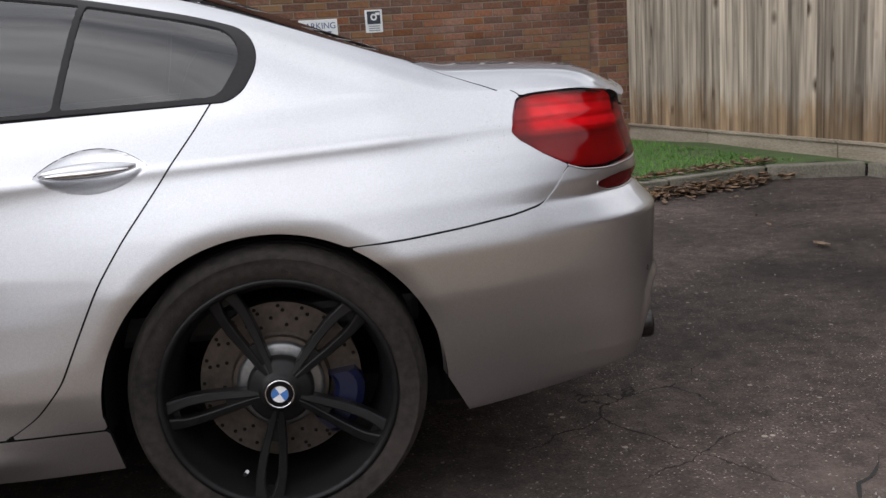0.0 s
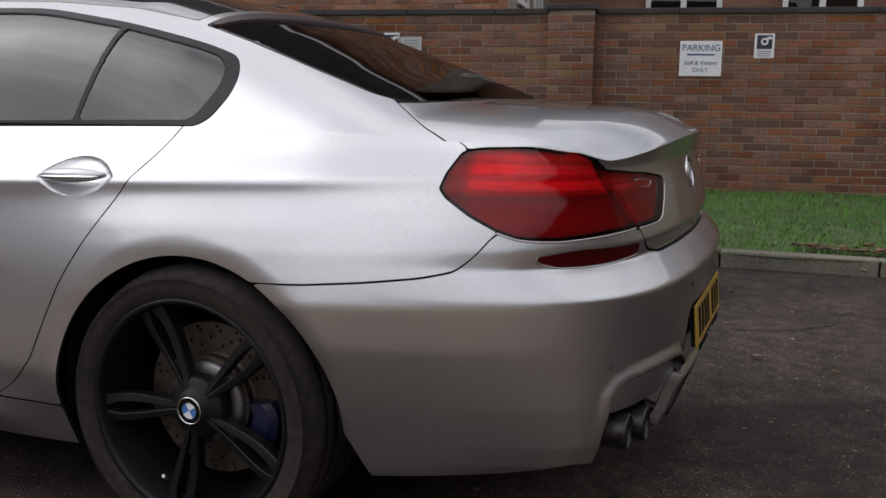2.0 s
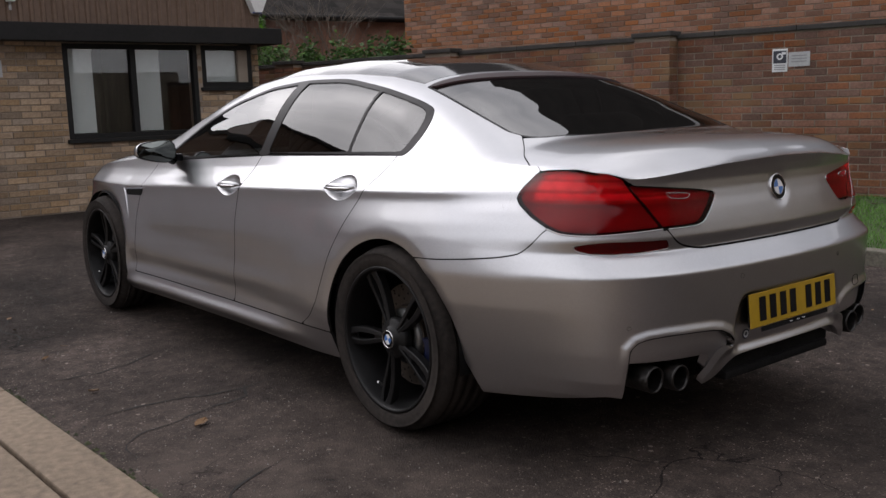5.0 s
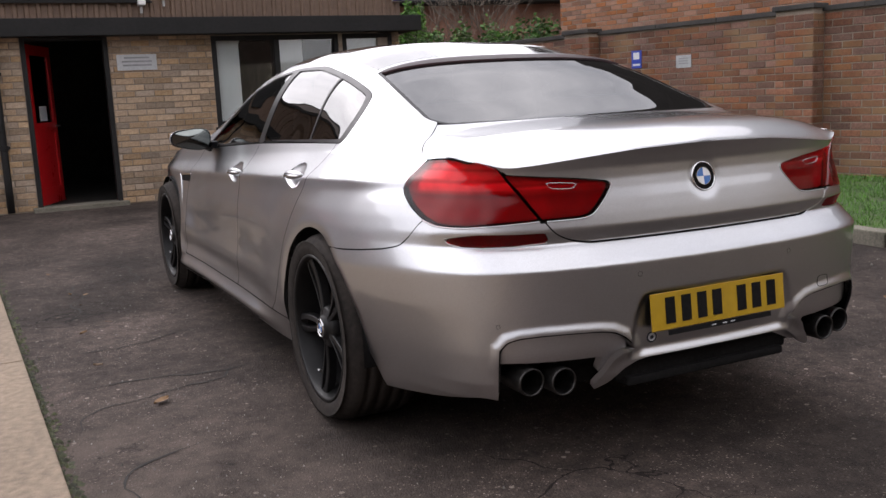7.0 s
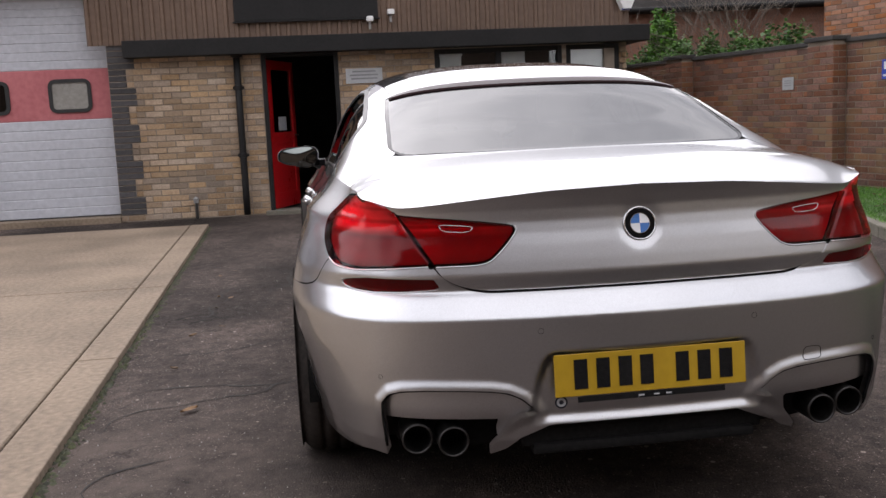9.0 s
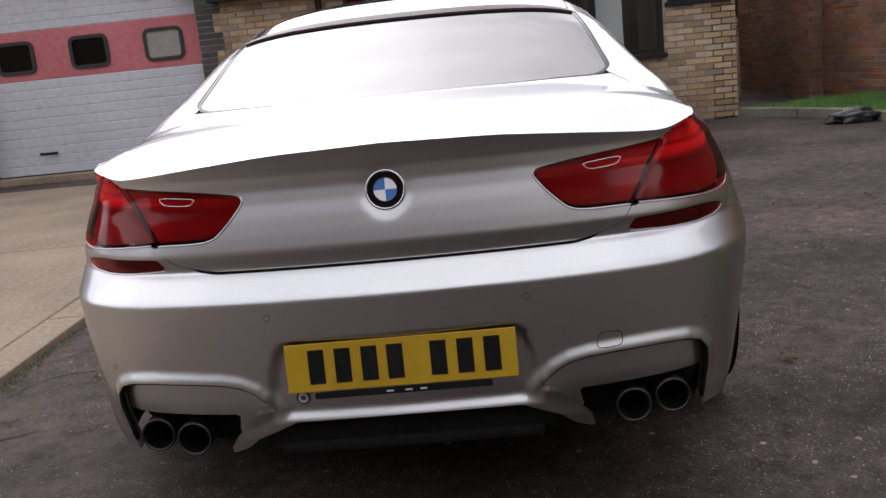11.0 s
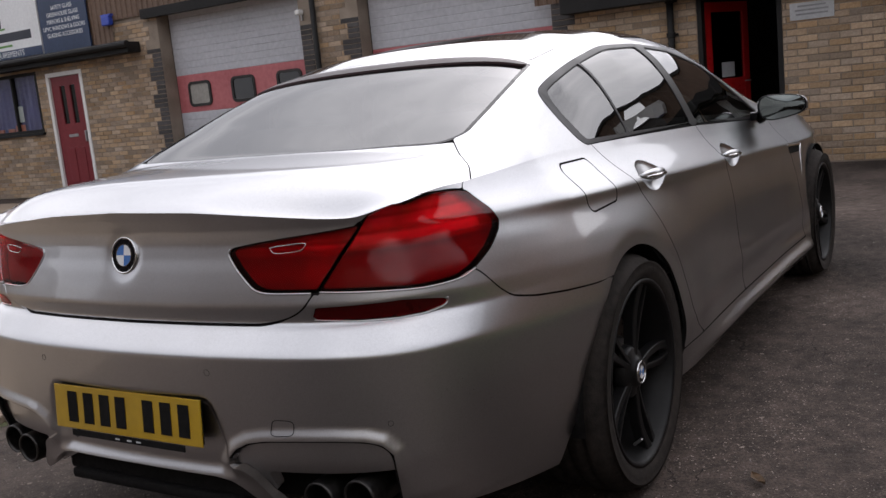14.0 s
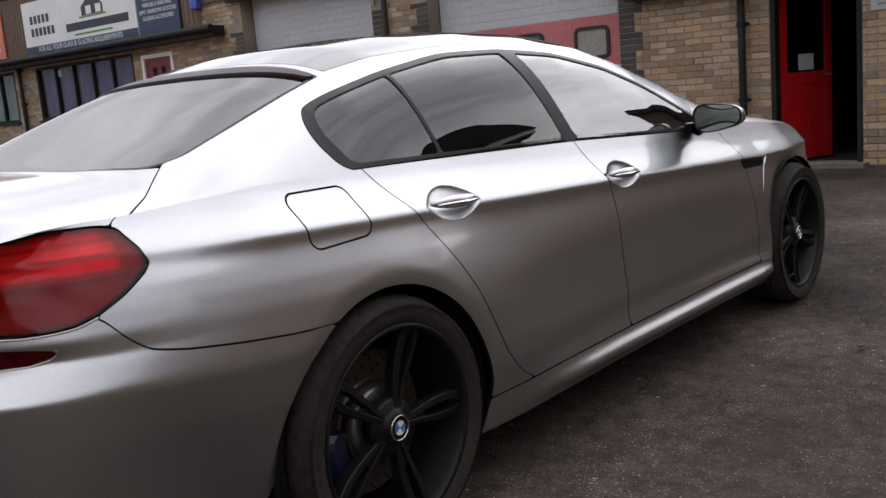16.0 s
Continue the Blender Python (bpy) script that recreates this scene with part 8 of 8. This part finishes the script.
for s in (1, -1):
    for hx, hz in HANDLES:
        bm = bmesh.new()
        base = float(side_surface(np.array([q_at(hx, 0.93)]), np.array([hz]))[0, 1])
        line, rad = [], []
        for k in range(17):
            t = k / 16 * 2 - 1
            line.append(Vector((hx + 0.006 + 0.104 * t, s * (base + 0.013 - 0.016 * t * t), hz + 0.004 - 0.0036 * t)))
            rad.append(0.0155 * (1 - 0.72 * abs(t) ** 2.5))
        tube(bm, line, rad, 14)
        for v in bm.verts:
            v.co.z = hz + 0.006 + (v.co.z - hz - 0.006) * 1.15
        handle = part("door_handle", bm, PAINT, car, "silver door handle with chrome strip", smooth=True)
        bm = bmesh.new()
        tube(bm, [p + Vector((0, s * 0.0125, -0.004)) for p in line[1:-1]], [r * 0.42 for r in rad[1:-1]], 10)
        part("chrome_strip", bm, CHROME, handle, "chrome strip", smooth=True)
    # mirror: shaped housing, silver cap above, dark glass behind
    def mirror_rings(rings, keep=None, turn=-0.16):
        """Lofts the mirror's outline, taller at its inner end, through (depth, size) rings."""
        bm, rows = bmesh.new(), []
        for deep, size in rings:
            row = []
            for k in range(40):
                c, d = math.cos(k * math.tau / 40), math.sin(k * math.tau / 40)
                u = math.copysign(abs(c) ** 0.62, c) * 0.112
                v = math.copysign(abs(d) ** 0.66, d) * (0.056 if d > 0 else 0.062)
                v *= 1 - (0.12 if d > 0 else 0.30) * (u + 0.04) / 0.112
                u += 0.22 * min(v + 0.01, 0) * (u < 0) * -1
                row.append(bm.verts.new((2.005 + deep + turn * u * size + 0.12 * v * size, s * (0.924 + u * size), 0.986 + v * size + 0.004 * u - 0.1 * deep)))
            rows.append(row)
        for a, b in zip(rows, rows[1:]):
            for k in range(40):
                bm.faces.new([a[k], a[(k + 1) % 40], b[(k + 1) % 40], b[k]])
        bm.faces.new(rows[-1])
        if keep:
            bmesh.ops.delete(bm, geom=[f for f in bm.faces if not keep(f.calc_center_median())], context="FACES")
        bmesh.ops.recalc_face_normals(bm, faces=bm.faces)
        return bm

    mir = part("door_mirror", mirror_rings([(0.008, 0.9), (0.001, 0.93), (-0.002, 0.965), (0.002, 0.99), (0.02, 1.0), (0.05, 0.96), (0.078, 0.82), (0.095, 0.6), (0.104, 0.25)]), CAR_BLACK, car, "door mirror with silver cap and black foot", smooth=True)
    part("mirror_cap", mirror_rings([(0.002, 1.0), (0.006, 1.015), (0.02, 1.022), (0.05, 0.985), (0.08, 0.845), (0.098, 0.62), (0.107, 0.25)], lambda c: c.z > 0.965), PAINT, mir, "silver cap", smooth=True)
    part("mirror_glass", mirror_rings([(0.004, 0.93), (0.0025, 0.75), (0.0005, 0.5), (-0.001, 0.25), (-0.0015, 0.05)], turn=-0.16 if s < 0 else -0.04), MIRROR_GLASS, mir, "convex mirror glass", smooth=True)
    bm = bmesh.new()
    tube(bm, [(2.09, s * 0.80, 0.935), (2.08, s * 0.84, 0.95), (2.06, s * 0.88, 0.963)], [0.032, 0.026, 0.03], 14)
    part("mirror_foot", bm, CAR_BLACK, mir, smooth=True)
    part("mirror_base", boxes(((2.02, s * 0.775, 0.925), (2.2, s * 0.81, 0.965)), bevel=0.008), CAR_BLACK, mir)
    # vent behind the front wheel
    VENT = [(2.37, 0.772), (2.62, 0.756), (2.6, 0.722), (2.4, 0.728)]
    vent = shell("wing_vent", [(FLANK, lambda p, q, z: poly_sdf(p[..., 0], z, VENT, 0.01), 1)], CAR_MATT, car, "black wing vent with chrome edge", both=False, mirror=s < 0, lift=0.002, skirt=0.004)
    EDGE = [(2.36, 0.777), (2.63, 0.76), (2.63, 0.752), (2.36, 0.768)]
    shell("chrome_edge", [(FLANK, lambda p, q, z: poly_sdf(p[..., 0], z, EDGE), 1)], CHROME, vent, both=False, mirror=s < 0, lift=0.005, skirt=0.004)

    # the sharp fold that runs down from the vent
    fold = [(2.645, 0.757), (2.625, 0.72), (2.598, 0.67), (2.57, 0.615), (2.55, 0.565)]
    part("wing_fold", tube(bmesh.new(), [flank_point(x, z, s, -0.002) for x, z in fold], [0.0065, 0.006, 0.005, 0.0035, 0.0015], 10), PAINT, car, smooth=True)

# ---- wheels ----


def wheel(x, s, radius, width, turn, face_y):
    """Tyre, double-spoke rim, drilled disc and caliper; local z points out of the car."""
    m = Matrix.Translation((x, s * face_y, radius)) @ (pose(0, 0, 0, -90) if s > 0 else pose(0, 0, 0, 90))
    if s > 0:
        m = m @ pose(0, 0, 0, 0, 0, 180)
    R, rim = radius, 0.272
    hw = width
    tyre_profile = [(rim - 0.012, -hw + 0.015), (rim + 0.006, -hw + 0.004), (rim + 0.045, -hw - 0.004), (R - 0.028, -hw + 0.004), (R - 0.008, -hw + 0.022), (R, -hw + 0.045)]
    for c in (-0.072, -0.024, 0.024, 0.072):
        z = -hw / 2 + c
        tyre_profile += [(R, z - 0.007), (R - 0.007, z - 0.005), (R - 0.007, z + 0.005), (R, z + 0.007)]
    tyre_profile += [(R, -0.056), (R - 0.004, -0.04), (R - 0.012, -0.024), (R - 0.024, -0.011), (R - 0.036, -0.003), (rim + 0.05, 0.004), (rim + 0.048, 0.0015), (rim + 0.03, 0.004), (rim + 0.008, -0.002), (rim - 0.004, -0.01), (rim - 0.012, -0.016)]
    top = part("wheel", lathe(bmesh.new(), tyre_profile, m, 96), TYRE, car, "dark double-spoke alloy wheel with dusty tyre", smooth=True)
    part("rim_barrel", lathe(bmesh.new(), [(rim - 0.002, -0.012), (rim - 0.001, -0.004), (rim - 0.010, -0.004), (rim - 0.016, -0.012), (rim - 0.018, -0.03), (rim - 0.032, -0.06), (rim - 0.036, -0.16), (rim - 0.03, -hw + 0.02)], m, 96), RIM, top, "dark rim", smooth=True)
    def spread(t):
        """Half the width between the two bars of a spoke: a slim leaf that opens towards the rim."""
        return 0.0085 + 0.0165 * math.sin(math.pi * 0.5 * min(1.0, t / 0.8)) ** 1.5 - 0.006 * max(0.0, t - 0.8) / 0.2

    # five double spokes: each a pair of tapering bars that join at hub and rim
    for k in range(5):
        bm = bmesh.new()
        r = m @ pose(0, 0, 0, 0, 0, turn + 72 * k)
        for side_ in (-1, 1):
            rows = []
            n = 12
            for i in range(n + 1):
                t = i / n
                rad = 0.045 + (0.259 - 0.045) * t
                off = side_ * spread(t)
                wide = 0.0075 + 0.0045 * t + 0.004 * max(0, t - 0.86) / 0.14
                zt = -0.022 - 0.0104 * math.sin(math.pi * t) - 0.012 * (1 - t) ** 2
                zb = zt - 0.034
                lo_z, hi_z = (zt - 0.006, zt - 0.0015) if side_ < 0 else (zt - 0.0015, zt - 0.006)
                row = [(rad, off - wide, zb), (rad, off - wide, lo_z), (rad, off - wide * 0.72, zt if side_ > 0 else zt - 0.003), (rad, off + wide * 0.72, zt - 0.003 if side_ > 0 else zt), (rad, off + wide, hi_z), (rad, off + wide, zb)]
                rows.append([bm.verts.new(r @ Vector(p)) for p in row])
            for a, b in zip(rows, rows[1:]):
                for j in range(5):
                    bm.faces.new((a[j], b[j], b[j + 1], a[j + 1]))
        # web between the bars, set back
        web = []
        for i in range(9):
            t = 0.0 + i / 8
            rad = 0.045 + 0.214 * t
            off = spread(t)
            web.append([bm.verts.new(r @ Vector((rad, o, -0.044))) for o in (-off, off)])
        for i, (a, b) in enumerate(zip(web, web[1:])):
            if i < 3 or i > 6:
                bm.faces.new((a[0], b[0], b[1], a[1]))
        bmesh.ops.recalc_face_normals(bm, faces=bm.faces)
        part("spoke", bm, RIM, top)
    part("hub", lathe(bmesh.new(), [(0.078, -0.07), (0.076, -0.046), (0.068, -0.038), (0.05, -0.036), (0.042, -0.026), (0.036, -0.02), (0.034, -0.02)], m, 48), RIM, top, smooth=True)
    roundel(top, m @ Matrix.Translation((0, 0, -0.021)) @ pose(0, 0, 0, 0, 0, 30), 0.034, "round blue and white hub emblem")
    for k in range(5):
        a = radians(turn + 36 + 72 * k)
        lm = m @ Matrix.Translation((0.06 * math.cos(a), 0.06 * math.sin(a), -0.05))
        part("wheel_bolt", lathe(bmesh.new(), [(0.0135, -0.02), (0.0135, 0.004), (0.011, 0.009), (0.007, 0.009), (0.006, 0.002), (0.0001, 0.002)], lm, 12), RIM, top)
    a = radians(turn + 36 + 72 * 2 + 20)
    part("valve", tube(bmesh.new(), [m @ Vector((0.226 * math.cos(a), 0.226 * math.sin(a), -0.055)), m @ Vector((0.206 * math.cos(a), 0.206 * math.sin(a), -0.03))], 0.0045, 10), STEEL, top)
    brake = part("brake_disc", lathe(bmesh.new(), [(0.19, -0.15), (0.19, -0.125), (0.118, -0.125), (0.112, -0.12), (0.112, -0.1), (0.07, -0.097), (0.065, -0.1)], m, 72), DISC_STEEL, top, "drilled brake disc", smooth=False)
    for ring, n in ((0.135, 14), (0.153, 16), (0.17, 18), (0.181, 20)):
        bm = bmesh.new()
        for k in range(n):
            a = 2 * math.pi * (k + ring * 60 % 1) / n
            disc(bm, 0.0048, m @ Matrix.Translation((ring * math.cos(a), ring * math.sin(a), -0.1244)), 8)
        tagged(part("drilled_hole", bm, CAR_MATT, brake), kind="stuff")
    part("disc_bell", lathe(bmesh.new(), [(0.105, -0.115), (0.102, -0.09), (0.092, -0.084), (0.066, -0.084)], m, 48), HUB_ALLOY, brake, "dull alloy disc bell", smooth=True)
    bm = bmesh.new()
    start = (-42 if s > 0 else 222) if x < 1 else (150 if s > 0 else 30)
    cal = m
    base_turn = -start if s > 0 else start
    prof = [(0.13, -0.12), (0.127, -0.09), (0.138, -0.082), (0.18, -0.082), (0.198, -0.095), (0.2, -0.14)]
    rows = []
    lo, hi = (-50, 6) if (x < 1) == (s > 0) else (172, 242)
    for k in range(13):
        a = radians(lo + (hi - lo) * k / 12)
        sq = 1 - 0.12 * abs(2 * k / 12 - 1) ** 4
        rows.append([bm.verts.new(cal @ Vector((r_ * sq * math.cos(a), r_ * sq * math.sin(a), z_))) for r_, z_ in prof])
    for a, b in zip(rows, rows[1:]):
        for j in range(len(prof) - 1):
            bm.faces.new((a[j], b[j], b[j + 1], a[j + 1]))
    bm.faces.new(rows[0])
    bm.faces.new(rows[-1][::-1])
    bmesh.ops.recalc_face_normals(bm, faces=bm.faces)
    part("caliper", bm, CALIPER, top, "dark blue caliper")
    # inner liner of the arch
    lm = Matrix.Translation((x, s * 0.55, 0.335)) @ pose(0, 0, 0, 90)
    bm = bmesh.new()
    rows = []
    for k in range(41):
        a = radians(-8 + 196 * k / 40)
        ca, sa = math.cos(a), math.sin(a)
        rr = ARCH_R + 0.012
        rows.append([bm.verts.new((x + ca * rr, s * yy, max(0.14, 0.335 + sa * rr))) for yy in (0.45, 0.9)])
    for a, b in zip(rows, rows[1:]):
        bm.faces.new((a[0], b[0], b[1], a[1]))
    for k in range(1, 40):
        c = (x, s * 0.45, 0.335)
    cv = bm.verts.new((x, s * 0.45, 0.3))
    for a, b in zip(rows, rows[1:]):
        bm.faces.new((a[0], cv, b[0]))
    part("wheel_arch_liner", bm, CAR_MATT, car)
    return top


wheel(0.0, 1, 0.343, 0.29, 43, 0.934)
wheel(0.0, -1, 0.343, 0.29, 70, 0.934)
wheel(2.964, 1, 0.347, 0.262, 20, 0.936)
wheel(2.964, -1, 0.347, 0.262, 55, 0.936)

# ---- underbody and cabin ----
part("underbody", boxes(((-0.55, -0.7, 0.2), (3.6, 0.7, 0.3)), ((-0.36, -0.44, 0.3), (0.36, 0.44, 0.55)), ((0.4, -0.8, 0.16), (2.55, 0.8, 0.26)), bevel=0.02), CAR_MATT, car)
part("cabin_floor", boxes(((-0.35, -0.7, 0.42), (2.5, 0.7, 0.5)), ((-0.75, -0.62, 0.6), (-0.2, 0.62, 0.98)), bevel=0.02), SEAT, car)
part("parcel_shelf", boxes(((-0.44, -0.56, 0.985), (0.12, 0.56, 1.02)), bevel=0.01), SEAT, car)
part("dashboard", boxes(((2.0, -0.7, 0.7), (2.45, 0.7, 0.95)), bevel=0.05), SEAT, car)
part("headliner", boxes(((0.6, -0.3, 1.30), (1.5, 0.3, 1.312)), bevel=0.004), SEAT, car)


def seat(x, y, rear):
    bm = bmesh.new()
    box(bm, (x - 0.25, y - 0.24, 0.48), (x + 0.27, y + 0.24, 0.68), None, 0.06)
    box(bm, (-0.06, -0.23, 0.0), (0.07, 0.23, 0.56), Matrix.Translation((x - 0.24, y, 0.6)) @ pose(0, 0, 0, 0, -20 if not rear else -24, 0), 0.05)
    s = part("seat", bm, SEAT, car, smooth=True)
    bm = bmesh.new()
    box(bm, (-0.05, -0.13, 0.0), (0.05, 0.13, 0.17), Matrix.Translation((x - 0.42, y, 1.12)) @ pose(0, 0, 0, 0, -12, 0), 0.04)
    if not rear:
        part("headrest", bm, SEAT, s, smooth=True)
    else:
        bm.free()


for y in (0.37, -0.37):
    seat(1.55, y, False)
    seat(0.55, y, True)
part("steering_wheel", lathe(bmesh.new(), [(0.185, -0.014), (0.2, 0.0), (0.185, 0.014), (0.17, 0.0), (0.185, -0.014)], Matrix.Translation((1.93, -0.37, 0.92)) @ pose(0, 0, 0, 0, -66, 0), 40), SEAT, car, smooth=True)
# ---- brickwork, piece by piece ----
random.seed(7)
cells = list(brick_cells(0.0, WALL_LONG, 0.06, WALL_TOP - 0.005, [(u - 0.222, u + 0.222, 0, 9) for u in PIERS]))
mine = [c for c in cells if 2.35 < c[0] < 4.4 and c[2] > 0.55][:240]
chosen = set(mine)
single_bricks(mine, WALL_M, RED_BRICK, wall_garden)
joined_bricks("brickwork", [c for c in cells if c not in chosen], WALL_M, RED_BRICKS, wall_garden)
face_cells, side_cells = [], []
for u in PIERS:
    face_cells += list(brick_cells(u - 0.22, u + 0.22, 0.06, WALL_TOP + 0.03, []))
joined_bricks("pier_brickwork", face_cells, WALL_M @ Matrix.Translation((0, 0, 0.2)), RED_BRICKS, wall_garden)
for u in PIERS:
    for sgn in (-1, 1):
        m = frame_of(WALL_AT + WALL_WAY * (u + sgn * 0.22), WALL_OUT * sgn * -1, WALL_WAY * sgn)
        side = list(brick_cells(-0.2, -0.012, 0.06, WALL_TOP + 0.03, [])) if sgn > 0 else list(brick_cells(0.012, 0.2, 0.06, WALL_TOP + 0.03, []))
        joined_bricks("pier_brickwork", side, m, RED_BRICKS, wall_garden)
# the workshop's buff bricks; the dark quoins keep their own places
quoins, quoin_holes = [], []
for a, b, c, d in GARAGES:
    v, row = 0.09, 0
    while v < 2.9:
        w = 0.33 if (row // 3) % 2 == 0 else 0.215
        for y0, y1 in ((a - w, a), (b, b + w)):
            quoin_holes.append((-y1, -y0, v - 0.006, v + 0.071))
            quoins.append((-y1 + 0.004, -y0 - 0.004, v, v + 0.065))
        v += 0.076
        row += 1
lower = [c for c in brick_cells(-3.0, 3.38, 0.014, 2.04, [h for h in FRONT_HOLES])]
near = [c for c in lower if -1.75 < c[0] < -0.3 or (0.0 < c[0] < 0.8)][:280]
chosen = set(near)
single_bricks(near, FRONT_M, BUFF_BRICK, workshop_wall)
joined_bricks("brickwork", [c for c in lower if c not in chosen], FRONT_M, BUFF_BRICKS, workshop_wall)
joined_bricks("brickwork", [c for c in brick_cells(-Y_LEFT, -3.0, 0.014, 2.95, FRONT_HOLES + quoin_holes)], FRONT_M, BUFF_BRICKS, workshop_wall)
single_bricks([q for q in quoins if q[2] < 2.4][:290], FRONT_M, DARK_BRICK, workshop_wall, 0.01)
joined_bricks("side_brickwork", [c for c in brick_cells(0.0, 6.0, 0.014, 2.04, [])], SIDE_M, BUFF_BRICKS, workshop_wall)
joined_bricks("brickwork", [c for c in brick_cells(0.0, 8.4, 1.6, 4.6, [])], HOUSE_M, ORANGE_BRICKS, house)
